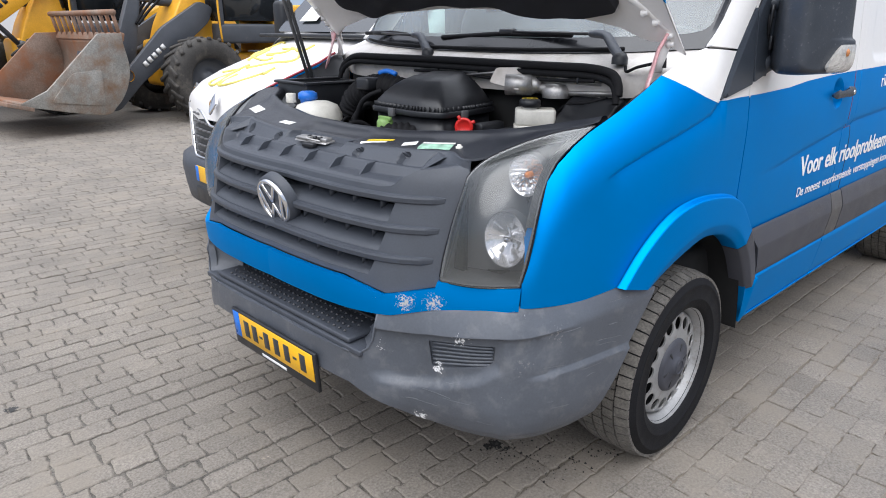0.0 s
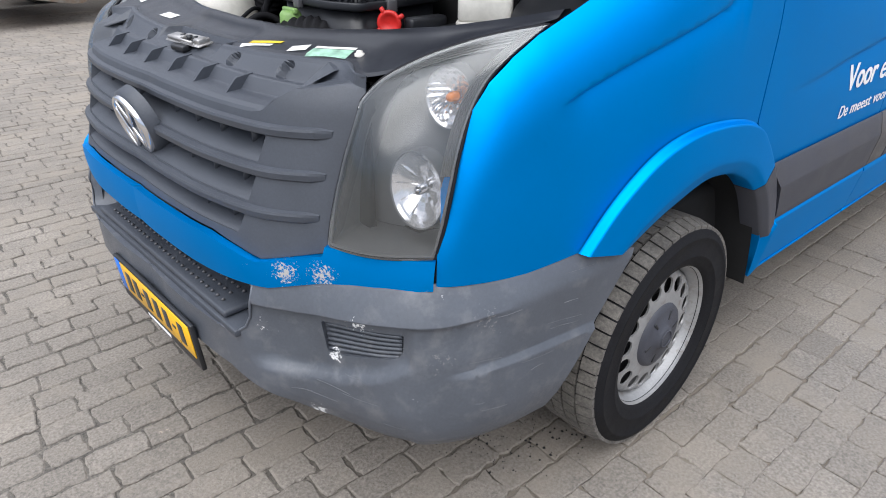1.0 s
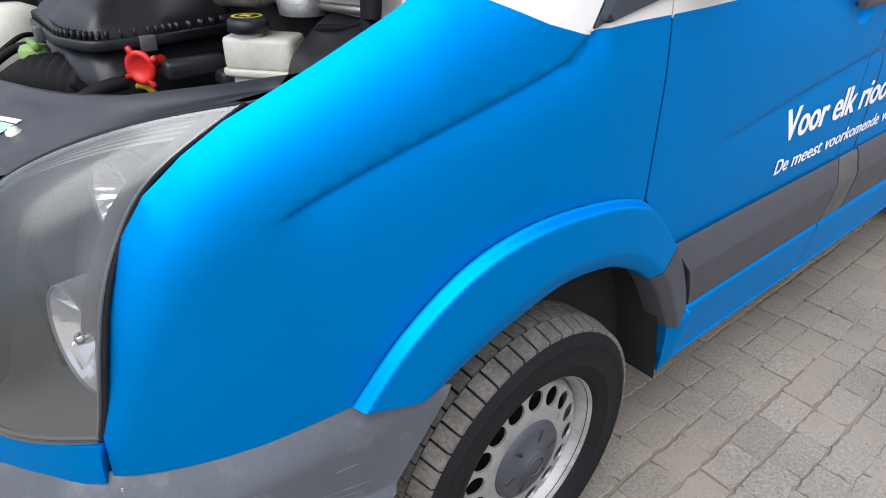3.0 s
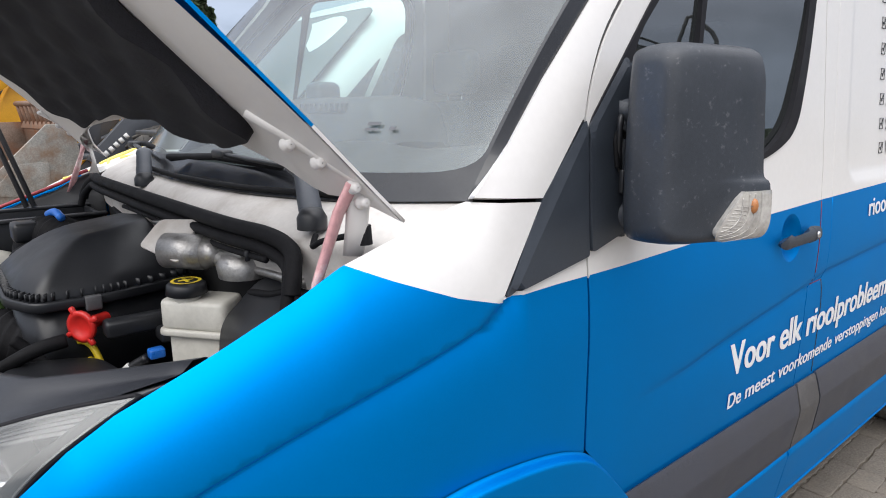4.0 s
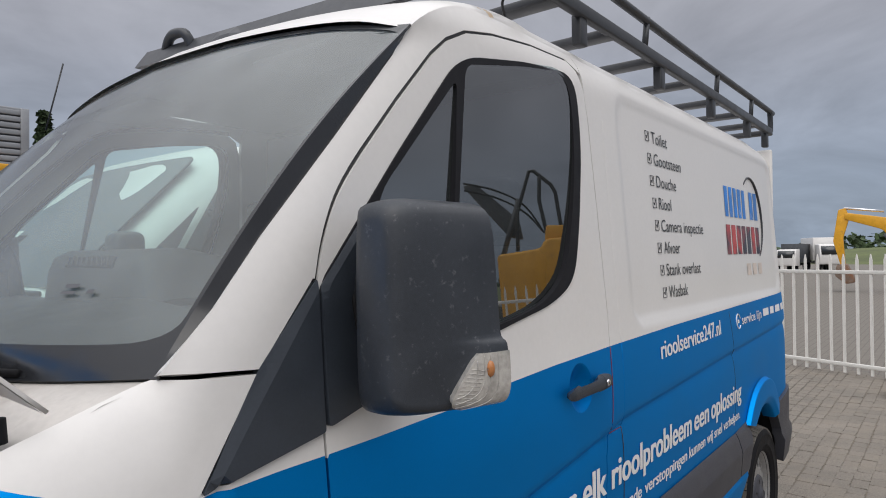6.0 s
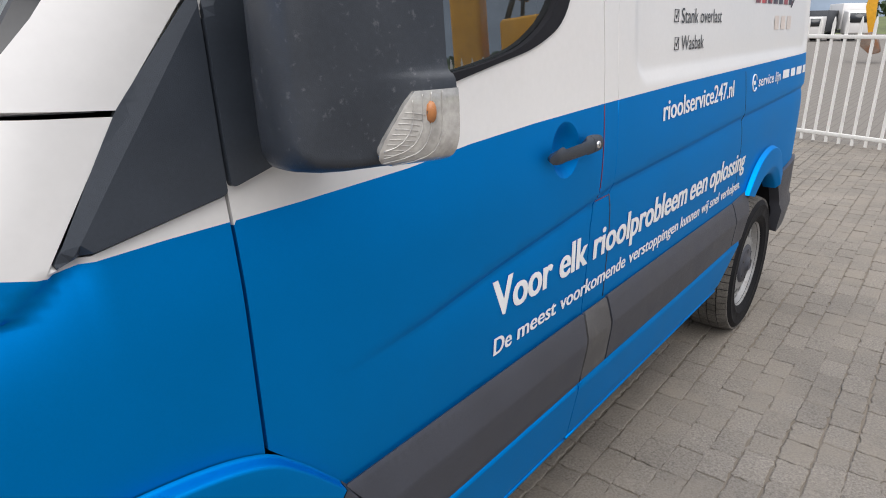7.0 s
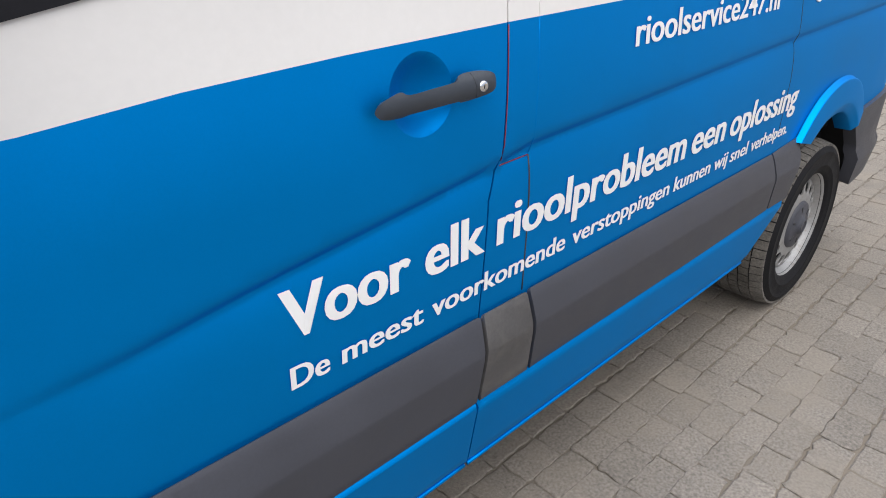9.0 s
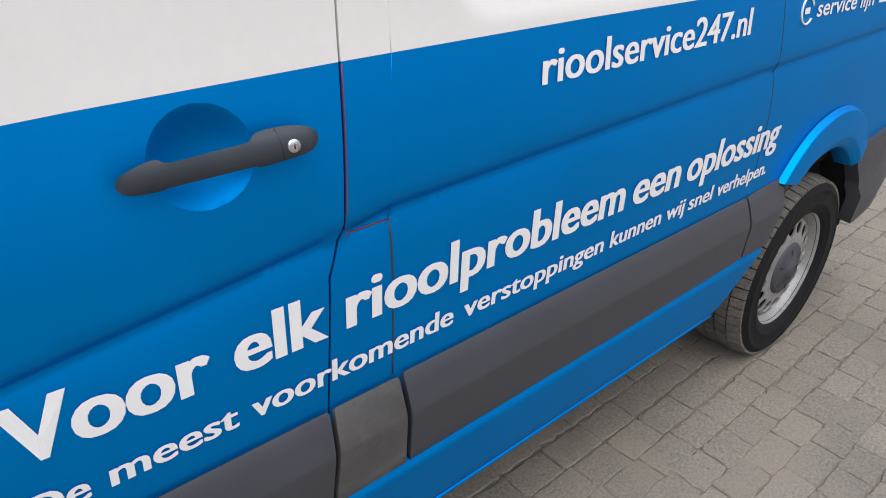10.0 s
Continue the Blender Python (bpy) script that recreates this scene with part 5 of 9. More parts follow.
UNIT = rounded([(0.0, 0.0), (1.0, 0.0), (1.0, 1.0), (0.0, 1.0)], [0.05, 0.01, 0.0, 0.06], 4)
HAX = Vector((-0.96, -0.25, 0.06)).normalized()
for m in (False, True):
    o = (-0.8, 0.5 if m else -0.5, 0.2)
    lamp = new("headlamp")
    lamp.parent = van
    lamp["label"] = "large clear headlamp unit with round reflectors"
    part("housing", sheet_bm(offset_poly(UNIT, 0.01), lambda u, v: lamp_pt(u, v, 0.19, m), step=0.05, thick=0, out=o), HOUSING, lamp, "grey inner housing")
    border = resample(offset_poly(UNIT, 0.004), 0.03)
    part("bezel", loft_bm([[lamp_pt(u, v, dd, m) for u, v in border] for dd in (0.002, 0.03, 0.192)], True), HOUSING, lamp)
    part("rim", tube_bm([lamp_pt(u, v, 0.004, m) for u, v in resample(offset_poly(UNIT, 0.02), 0.03)] + [lamp_pt(*offset_poly(UNIT, 0.02)[0], 0.004, m)], 0.0028, 6), HOUSING, lamp)
    gas = resample(offset_poly(UNIT, -0.006), 0.03)
    part("gasket", tube_bm([lamp_pt(u, v, 0.006, m) for u, v in gas + gas[:1]], 0.0045, 6), SEALM, lamp, "black gap seal round the lamp")
    flute = [[lamp_pt(0.90 + 0.095 * i / 14, v, 0.008 + (0.006 if i % 2 else 0.0), m) for i in range(15)] for v in np.linspace(0.34, 0.985, 24)]
    part("fluted_edge", loft_bm(flute, False), FLUTE, lamp, "light grey fluted edge", smooth=False)
    flute = [[lamp_pt(u, 0.90 + 0.085 * i / 10, 0.008 + (0.006 if i % 2 else 0.0), m) for i in range(11)] for u in np.linspace(0.05, 0.9, 24)]
    part("fluted_edge", loft_bm(flute, False), FLUTE, lamp, "light grey fluted edge", smooth=False)
    for c, r, amber in ((Vector((-0.815, 0.194, 0.946)), 0.073, False), (Vector((-0.722, 0.205, 1.118)), 0.061, True)):
        rot = Vector((0, -1, 0)).rotation_difference(HAX).to_matrix().to_4x4()
        place = Matrix.Translation(c) @ rot @ Matrix.Diagonal((0.9, 1, 1.0 if amber else 1.1, 1))
        if m:
            place = Matrix.Translation((0, 2 * MID, 0)) @ Matrix.Diagonal((1, -1, 1, 1)) @ place
        bowl = []
        for q, dep in ((0.02, 0.080), (0.15, 0.079), (0.28, 0.0765), (0.40, 0.0735), (0.5, 0.070), (0.62, 0.0655), (0.75, 0.060), (0.83, 0.056), (0.9, 0.053), (1.0, 0.048)):
            # the bowl is cut in flutes
            bowl.append([Vector((r * q * math.cos(t), dep + (0.0016 * math.sin(r * q * math.sin(t) * 520) if amber else 0.0022 * math.copysign(1, math.sin(t * 5 + 0.6)) * math.sin(q * 7)) * (1 if q < 1 else 0) + 0.006 * q * (1 - q) * math.cos(2 * t), r * q * math.sin(t))) for t in [2 * math.pi * j / 96 for j in range(96)]])
        refl = loft_bm(bowl, True)
        sleeve = lathe_bm([(r * 1.0, 0.0485), (r * 1.015, 0.044), (r * 1.03, 0.044), (r * 1.04, 0.048), (r * 1.05, 0.085)], 48)
        bulb = lathe_bm([(0.001, 0.044), (0.007, 0.046), (0.010, 0.055), (0.010, 0.075)], 16)
        for q in (refl, sleeve, bulb):
            q.transform(place)
        part("reflector", refl, MIRRORED, lamp, "round bright reflector", smooth=False)
        part("sleeve", sleeve, HOUSING, lamp)
        part("bulb", bulb, ORANGE if amber else CHROME, lamp)
    ln = part("lens", sheet_bm(UNIT, lambda u, v: lamp_pt(u, v, -0.003, m), step=0.022, thick=0.008, out=o), LENS, lamp, "clear plastic lamp cover")
    ln.visible_shadow = False

# ---- engine bay ----
def put(name, bm, mat, label="", parent=None):
    return part(name, bm, mat, parent or van, label)


# dark tub
put("bay_tub", join(box_bm((0.56, 1.44, 0.02), (-0.44, MID, 0.80)), box_bm((0.02, 1.60, 0.55), (-0.175, MID, 1.08)), box_bm((0.46, 0.02, 0.40), (-0.40, 0.255, 0.98)), box_bm((0.46, 0.02, 0.40), (-0.40, 2 * MID - 0.255, 0.98)),
                    box_bm((0.02, 1.26, 0.34), (-0.78, MID, 0.96))), DARK, "dark engine bay")
# wing inner ledges, white-painted behind
for m in (False, True):
    rings = []
    for x in np.linspace(-0.60, -0.19, 14):
        top = lerp_table(TOP, x)
        y = fender_y(x, top - 0.004)
        rings.append([flip(p, m) for p in ((x, y + 0.004, top - 0.010), (x, y + 0.03, top - 0.028), (x, y + 0.05, top - 0.07), (x, y + 0.09, top - 0.08), (x, y + 0.10, top - 0.30))])
    put("inner_wing", loft_bm(rings, False), BLACK)
# slam panel: moulded black cover with raised rim
from mathutils import bvhtree
rings = []
for i in range(81):
    y = 0.13 + (2 * MID - 0.26) * i / 80
    q = min(y, 2 * MID - y)
    sk = -0.14 * max(0, y - MID)
    back = lerp_table([(0.13, -0.42), (0.2, -0.49), (0.30, -0.60), (0.40, -0.64), (0.55, -0.68), (0.75, -0.715), (MID, -0.73)], q) + sk * 0.7
    if q > 0.312:
        fr, zf = nose(y, 1.10).x + rim_dx(y) - 0.002, lerp_table(RIM_Z, q) - 0.006
    else:
        fr = lerp_table([(0.10, -0.51), (0.165, -0.61), (0.23, -0.70), (0.28, -0.765), (0.31, -0.80)], q) + sk * 0.8
        zf = lerp_table([(0.10, 1.25), (0.165, 1.232), (0.23, 1.198), (0.28, 1.166), (0.31, 1.156)], q)
    zb = lerp_table([(0.13, 1.262), (0.2, 1.245), (0.30, 1.225), (0.45, 1.205), (0.7, 1.182), (MID, 1.175)], q)
    dip = 0.012 if 0.25 < (y - 0.55) % 0.5 else 0.0
    g = min(1.0, (back - fr) / 0.12)
    rings.append([Vector((fr, y, zf)), Vector((fr + 0.004 * g, y, zf + 0.001)), Vector((fr + 0.010 * g, y, zf + 0.007)), Vector((fr + 0.016 * g, y, zf + 0.008)), Vector((fr + (back - fr) * 0.6, y, zf + (zb - zf) * 0.66 - dip * 0.2)),
                  Vector((back - 0.045 * g, y, zb - 0.004)), Vector((back - 0.03 * g, y, zb + 0.010)), Vector((back - 0.012 * g, y, zb + 0.010)), Vector((back, y, zb)), Vector((back + 0.006, y, zb - 0.10))])
slam_bm = loft_bm(rings, False)
SLAM = bvhtree.BVHTree.FromBMesh(slam_bm)
put("slam_panel", slam_bm, SLAMP, "black moulded panel behind the grille")
# red primer along the edge of the far wing
put("wing_edge", tube_bm([flip((x, fender_y(x, lerp_table(TOP, x) - 0.004) + 0.010, lerp_table(TOP, x) + 0.001), True) for x in np.linspace(-0.56, -0.22, 16)], 0.006, 8), PINKRED, "worn red edge of the far wing")
# bonnet latch and lock
LATCH = Matrix.Translation((-0.893, 1.003, 1.140)) @ Matrix.Rotation(radians(8.5), 4, "Z") @ Matrix.Rotation(radians(-8), 4, "Y")


def at_latch(bm):
    bm.transform(LATCH)
    return bm


latch = put("bonnet_latch", at_latch(join(box_bm((0.046, 0.165, 0.006), (0, 0, 0), 0.003), box_bm((0.034, 0.060, 0.010), (-0.002, 0.048, 0.007), 0.003), box_bm((0.012, 0.105, 0.010), (0.016, -0.02, 0.007), 0.003), box_bm((0.030, 0.026, 0.016), (-0.002, -0.064, 0.008), 0.004))), ALLOY, "zinc bonnet latch")
for yy in (-0.032, 0.004):
    part("slot", at_latch(box_bm((0.018, 0.024, 0.004), (-0.006, yy, 0.003), 0.0015, 1)), BLACK, latch)
part("lever", at_latch(tube_bm([(-0.022, -0.055, 0.008), (-0.024, 0.0, 0.011), (-0.018, 0.066, 0.010)], 0.0035, 8)), ALLOY, latch)
part("striker_mouth", at_latch(box_bm((0.022, 0.060, 0.014), (-0.034, -0.01, -0.006), 0.003)), BLACK, latch)
for k in range(3):
    part("bolt", at_latch(lathe_bm([(0.008, 0), (0.008, 0.007), (0.002, 0.008)], 8, "z", (0.004, -0.028 + 0.029 * k, 0.006))), BLACK, latch)


def sticker(at, size, mat, ang=0, tilt=8, label=""):
    """A label laid on the panel below it."""
    bm = bmesh.new()
    rows = []
    for i in range(5):
        row = []
        for j in range(5):
            p = Vector(at) + Matrix.Rotation(radians(ang), 3, "Z") @ Vector((size[0] * (i / 4 - 0.5), size[1] * (j / 4 - 0.5), 0))
            hit = SLAM.ray_cast(p + Vector((0, 0, 0.2)), Vector((0, 0, -1)))[0]
            row.append(bm.verts.new((p.x, p.y, (hit.z if hit else p.z) + 0.0015)))
        rows.append(row)
    for a, b in zip(rows, rows[1:]):
        for i in range(4):
            bm.faces.new((a[i], b[i], b[i + 1], a[i + 1]))
    bmesh.ops.recalc_face_normals(bm, faces=bm.faces[:])
    return put("sticker", bm, mat, label)


sticker((-0.774, 0.500, 1.19), (0.034, 0.112, 0), LABELG, 20, 14, "green label")
sticker((-0.751, 0.508, 1.19), (0.010, 0.112, 0), LABELW, 20, 14, "white head of the green label")
sticker((-0.792, 0.600, 1.18), (0.030, 0.05, 0), LABELW, 32, 12, "torn white label")
sticker((-0.803, 0.738, 1.17), (0.015, 0.105, 0), YELLOW, 19, 8, "yellow warning label")
sticker((-0.826, 0.748, 1.17), (0.013, 0.105, 0), LABELW, 19, 8, "white label")
sticker((-0.835, 1.295, 1.17), (0.032, 0.075, 0), LABELW, 4, 6, "white label")
sticker((-0.800, 1.61, 1.185), (0.045, 0.085, 0), LABELW, -8, 6, "white label")
plug_z = SLAM.ray_cast(Vector((-0.745, 0.425, 1.4)), Vector((0, 0, -1)))[0].z
put("cap_plug", lathe_bm([(0.011, -0.002), (0.011, 0.004), (0.007, 0.006), (0.006, 0.010), (0.002, 0.011)], 12, "z", (-0.745, 0.425, plug_z)), TANK)

# air filter box with ribbed flange
AIRB = [(-0.600, 1.07), (-0.605, 0.800), (-0.565, 0.700), (-0.42, 0.700), (-0.245, 0.745), (-0.225, 0.90), (-0.29, 1.10), (-0.50, 1.12)]
air = put("air_filter_box", join(prism_bm(rounded(AIRB, 0.03, 4), 1.215, 1.236, "z", 0.004), prism_bm(rounded(offset_poly(AIRB, 0.02), 0.03, 4), 1.02, 1.218, "z")), BLACK, "black air filter housing with ribbed edge")
rings = []
base = rounded(offset_poly(AIRB, 0.018), 0.022, 4)
cx, cy = sum(p[0] for p in base) / len(base), sum(p[1] for p in base) / len(base)
for t, rise in ((0.0, 0.0), (0.03, 0.022), (0.25, 0.052), (0.5, 0.078), (0.75, 0.098), (0.92, 0.108), (1.0, 0.110)):
    # broad ramp up to a flat saddle at the back
    k = 1 - 0.56 * t
    rings.append([Vector((cx + (a - cx) * k + 0.055 * t, cy + (b - cy) * k + 0.045 * t, 1.235 + rise + 0.012 * t * ((a - cx) / 0.2))) for a, b in base])
bm = loft_bm(rings, True)
bm.faces.new([v for v in bm.verts[-len(base):]])
bmesh.ops.recalc_face_normals(bm, faces=bm.faces[:])
part("lid", bm, BLACK, air, "smooth black air box lid")
ring = resample(rounded(offset_poly(AIRB, 0.010), 0.03, 4), 0.026)
for i, (a, b) in enumerate(ring):
    d = (Vector((cx, cy)) - Vector((a, b))).normalized()
    bm = box_bm((0.030, 0.0035, 0.016), (0, 0, 0))
    bm.transform(Matrix.Translation((a + d.x * 0.012, b + d.y * 0.012, 1.243)) @ Matrix.Rotation(math.atan2(d.y, d.x), 4, "Z"))
    part("flange_rib", bm, BLACK, air)
# hose and pipe at the back of the box
pth = spline([(-0.42, 1.10, 1.27), (-0.44, 1.18, 1.285), (-0.46, 1.27, 1.27), (-0.47, 1.35, 1.23), (-0.47, 1.40, 1.16)], 14)
put("intake_hose", tube_bm(pth, [0.052 + 0.006 * math.sin(i * 1.8) for i in range(len(pth))], 18), RUBBER, "ribbed black intake hose")
put("hose_clip", tube_bm(spline([(-0.435, 1.12, 1.34), (-0.44, 1.17, 1.35), (-0.45, 1.21, 1.34)], 6), 0.010, 8), BLUEC)
put("sensor_block", box_bm((0.07, 0.08, 0.05), (-0.50, 1.22, 1.30), 0.01), BLACK)
# corrugated duct in front of the reservoir
pth = spline([(-0.66, 0.95, 1.09), (-0.62, 0.90, 1.12), (-0.56, 0.84, 1.115), (-0.50, 0.78, 1.06), (-0.47, 0.74, 0.97)], 14)
put("ribbed_duct", tube_bm(pth, [0.065 + 0.005 * math.sin(i * 2.1) for i in range(len(pth))], 20), RUBBER, "ribbed black air duct")
put("duct_cover", prism_bm(rounded([(-0.66, 0.34), (-0.50, 0.33), (-0.44, 0.48), (-0.47, 0.66), (-0.60, 0.72), (-0.69, 0.60)], 0.05, 5), 1.09, 1.125, "z", 0.01), BLACK, "black duct cover")
# washer tank, coolant tank, caps
washer = put("washer_tank", join(lathe_bm([(0.001, 1.185), (0.05, 1.18), (0.085, 1.165), (0.105, 1.13), (0.11, 1.06), (0.11, 0.95)], 28, "z", (-0.60, 1.455, 0.038)), box_bm((0.14, 0.16, 0.2), (-0.60, 1.455, 1.06), 0.04)), TANK, "milky washer fluid tank")
part("cap", lathe_bm([(0.001, 1.222), (0.026, 1.221), (0.040, 1.212), (0.042, 1.19), (0.034, 1.186), (0.030, 1.17)], 28, "z", (-0.62, 1.495, 0.038)), BLUEC, washer, "blue flip cap")
part("neck", lathe_bm([(0.022, 1.17), (0.022, 1.205), (0.018, 1.208), (0.001, 1.208)], 16, "z", (-0.655, 1.575, 0.038)), TANK, washer)
coolant = put("coolant_tank", lathe_bm([(0.001, 1.165), (0.045, 1.162), (0.065, 1.145), (0.072, 1.10), (0.072, 1.0)], 28, "z", (-0.62, 0.955, 0)), BLACK, "black coolant tank")
part("cap", join(lathe_bm([(0.001, 1.198), (0.024, 1.197), (0.030, 1.188), (0.031, 1.166)], 20, "z", (-0.62, 0.955, 0)), box_bm((0.014, 0.07, 0.016), (-0.62, 0.955, 1.198), 0.004)), GREENC, coolant, "green screw cap")
# red jump lead cap on its carrier
red = put("jump_terminal", join(box_bm((0.12, 0.04, 0.035), (-0.40, 0.632, 1.182), 0.008), box_bm((0.18, 0.05, 0.03), (-0.28, 0.60, 1.16), 0.008)), BLACK, "black jump terminal")
c = Matrix.Translation((-0.485, 0.672, 1.186)) @ Matrix.Rotation(radians(35), 4, "Z")
bm = join(lathe_bm([(0.012, -0.055), (0.014, 0.0), (0.032, 0.004), (0.033, 0.012), (0.024, 0.014), (0.020, 0.008), (0.001, 0.008)], 20, "x"), *[box_bm((0.010, 0.02, 0.012), (0.008, 0.034 * math.cos(t), 0.034 * math.sin(t)), 0.003, 1, Matrix.Rotation(t, 4, "X")) for t in (0.5, 2.1, 3.7, 5.3)])
bm.transform(c @ Matrix.Rotation(math.pi, 4, "Z"))
part("red_cap", bm, RED, red, "red plastic cap")
# dipstick, brake fluid reservoir, master cylinder
put("dipstick", tube_bm(spline([(-0.46, 0.66, 1.06), (-0.465, 0.67, 1.10), (-0.475, 0.69, 1.135), (-0.49, 0.72, 1.14), (-0.495, 0.735, 1.12), (-0.48, 0.73, 1.10), (-0.465, 0.69, 1.09)], 6), 0.007, 8), YELLOW, "yellow dipstick loop")
RES = [(-0.385, 0.525), (-0.300, 0.415), (-0.235, 0.475), (-0.320, 0.585)]
res = put("brake_fluid_reservoir", join(prism_bm(rounded(RES, 0.018, 4), 1.195, 1.252, "z", 0.008), prism_bm(rounded(offset_poly(RES, -0.006), 0.02, 4), 1.182, 1.196, "z", 0.004),
                                        prism_bm(rounded(offset_poly(RES, 0.012), 0.018, 4), 1.09, 1.184, "z", 0.008)), TANK, "milky brake fluid reservoir")
part("filler_neck", lathe_bm([(0.026, 1.245), (0.026, 1.262)], 20, "z", (-0.335, 0.505, 0)), TANK, res)
cap = part("cap", lathe_bm([(0.001, 1.286), (0.030, 1.285), (0.036, 1.280), (0.038, 1.262), (0.030, 1.258)], 28, "z", (-0.335, 0.505, 0)), BLACK, res, "black cap with yellow print")
part("print", join(lathe_bm([(0.022, 1.2868), (0.028, 1.2868)], 28, "z", (-0.335, 0.505, 0)), box_bm((0.008, 0.028, 0.0008), (-0.335, 0.505, 1.2872)), box_bm((0.028, 0.006, 0.0008), (-0.335, 0.505, 1.2874))), YELLOW, cap)
put("master_cylinder", join(tube_bm([(-0.44, 0.60, 1.06), (-0.36, 0.53, 1.06), (-0.20, 0.42, 1.06)], 0.032, 16), lathe_bm([(0.024, 1.05), (0.02, 1.10)], 12, "z", (-0.40, 0.56, 0)), box_bm((0.05, 0.05, 0.04), (-0.43, 0.59, 1.085), 0.01)), ALLOY, "cast brake master cylinder")
put("connector", join(tube_bm(spline([(-0.47, 0.62, 0.98), (-0.46, 0.61, 1.06), (-0.43, 0.60, 1.10), (-0.40, 0.575, 1.125)], 6), 0.010, 8)), BLACK)
put("blue_connector", box_bm((0.03, 0.024, 0.02), (-0.385, 0.565, 1.135), 0.004), BLUEC)
put("white_tape", tube_bm([(-0.445, 0.605, 1.085), (-0.425, 0.597, 1.105)], 0.0125, 10), LABELW)
put("hose_nipple", tube_bm([(-0.31, 0.43, 1.12), (-0.33, 0.36, 1.10)], [0.010, 0.006], 8), TANK)
put("brake_booster", lathe_bm([(0.001, -0.30), (0.10, -0.295), (0.135, -0.27), (0.14, -0.22), (0.14, -0.18)], 32, "x", (0.0, 0.36, 1.08)), BLACK, "black brake booster")
put("plastic_cowl_box", prism_bm(rounded([(-0.33, 1.04), (-0.18, 1.04), (-0.18, 1.30), (-0.23, 1.29), (-0.31, 1.22)], 0.03, 4), 0.22, 0.42, "y", 0.01), BLACK)
# wiper motor on its bracket under the cowl
put("wiper_motor", join(tube_bm([(-0.33, 0.625, 1.325), (-0.275, 0.55, 1.325)], 0.036, 20), tube_bm([(-0.275, 0.55, 1.325), (-0.255, 0.525, 1.325)], [0.034, 0.020], 20), box_bm((0.08, 0.11, 0.03), (-0.235, 0.50, 1.315), 0.012), lathe_bm([(0.048, 1.285), (0.052, 1.31), (0.04, 1.33), (0.001, 1.335)], 20, "z", (-0.232, 0.475, 0))), ALLOY, "silver wiper motor")
hang = prism_bm(rounded([(-0.055, -0.05), (0.055, -0.05), (0.050, 0.045), (-0.020, 0.060)], 0.012, 3), -0.003, 0.003, "z", 0.001)
hang.transform(Matrix.Translation((-0.325, 0.625, 1.345)) @ Matrix.Rotation(radians(35), 4, "Z") @ Matrix.Rotation(radians(-42), 4, "Y"))
put("bracket", hang, SCUTTLE, "white steel bracket")
put("bracket_arm", tube_bm([(-0.30, 0.66, 1.365), (-0.27, 0.80, 1.352), (-0.275, 0.90, 1.34)], 0.010, 8, True, 0.5), ALLOY)
put("wiper_linkage", join(tube_bm([(-0.24, 0.45, 1.345), (-0.215, 0.30, 1.34)], 0.014, 10, True, 0.6), tube_bm([(-0.24, 0.60, 1.34), (-0.22, 0.85, 1.35), (-0.215, 1.0, 1.345)], 0.013, 10, True, 0.6), tube_bm([(-0.22, 0.50, 1.30), (-0.205, 0.26, 1.31)], 0.018, 10, True, 0.6)), ALLOY, "grey wiper linkage rods")
# open box by the far wing
tray = put("intake_tray", box_bm((0.34, 0.25, 0.01), (-0.42, 1.68, 1.16), 0.003), BLACK, "open black air intake tray")
for sz, at in (((0.34, 0.014, 0.13), (-0.42, 1.56, 1.215)), ((0.34, 0.014, 0.13), (-0.42, 1.80, 1.215)), ((0.014, 0.25, 0.13), (-0.585, 1.68, 1.215)), ((0.014, 0.25, 0.13), (-0.255, 1.68, 1.215))):
    part("tray_wall", box_bm(sz, at, 0.006), BLACK, tray)
for sz, at in (((0.36, 0.03, 0.012), (-0.42, 1.553, 1.282)), ((0.36, 0.03, 0.012), (-0.42, 1.807, 1.282)), ((0.03, 0.27, 0.012), (-0.592, 1.68, 1.282))):
    part("tray_rim", box_bm(sz, at, 0.004), BLACK, tray)
put("relay", box_bm((0.05, 0.09, 0.03), (-0.45, 1.66, 1.185), 0.006), GREYP)
# odd hoses and cables
for pts, r in (([(-0.58, 1.28, 1.10), (-0.54, 1.25, 1.18), (-0.50, 1.22, 1.22), (-0.46, 1.2, 1.2)], 0.012), ([(-0.70, 1.15, 1.12), (-0.62, 1.16, 1.16), (-0.56, 1.14, 1.14), (-0.52, 1.1, 1.05)], 0.010),
               ([(-0.66, 0.72, 1.10), (-0.58, 0.68, 1.15), (-0.52, 0.68, 1.16)], 0.014), ([(-0.23, 1.5, 1.30), (-0.25, 1.2, 1.29), (-0.24, 0.95, 1.31), (-0.23, 0.80, 1.33)], 0.008),
               ([(-0.60, 0.75, 1.16), (-0.55, 0.72, 1.10), (-0.50, 0.60, 1.02)], 0.012), ([(-0.66, 1.22, 1.14), (-0.60, 1.24, 1.17), (-0.55, 1.28, 1.16)], 0.006)):
    put("hose", tube_bm(spline(pts, 8), r, 8), RUBBER)

# ---- cowl, seal, wipers ----
COWL = [(0.10, -0.155, 1.400), (0.16, -0.185, 1.394), (0.26, -0.215, 1.388), (0.5, -0.235, 1.384), (MID, -0.245, 1.384)]


def cowl_front(y):
    q = min(y, 2 * MID - y)
    return lerp_table([(c[0], c[1]) for c in COWL], q), lerp_table([(c[0], c[2]) for c in COWL], q)


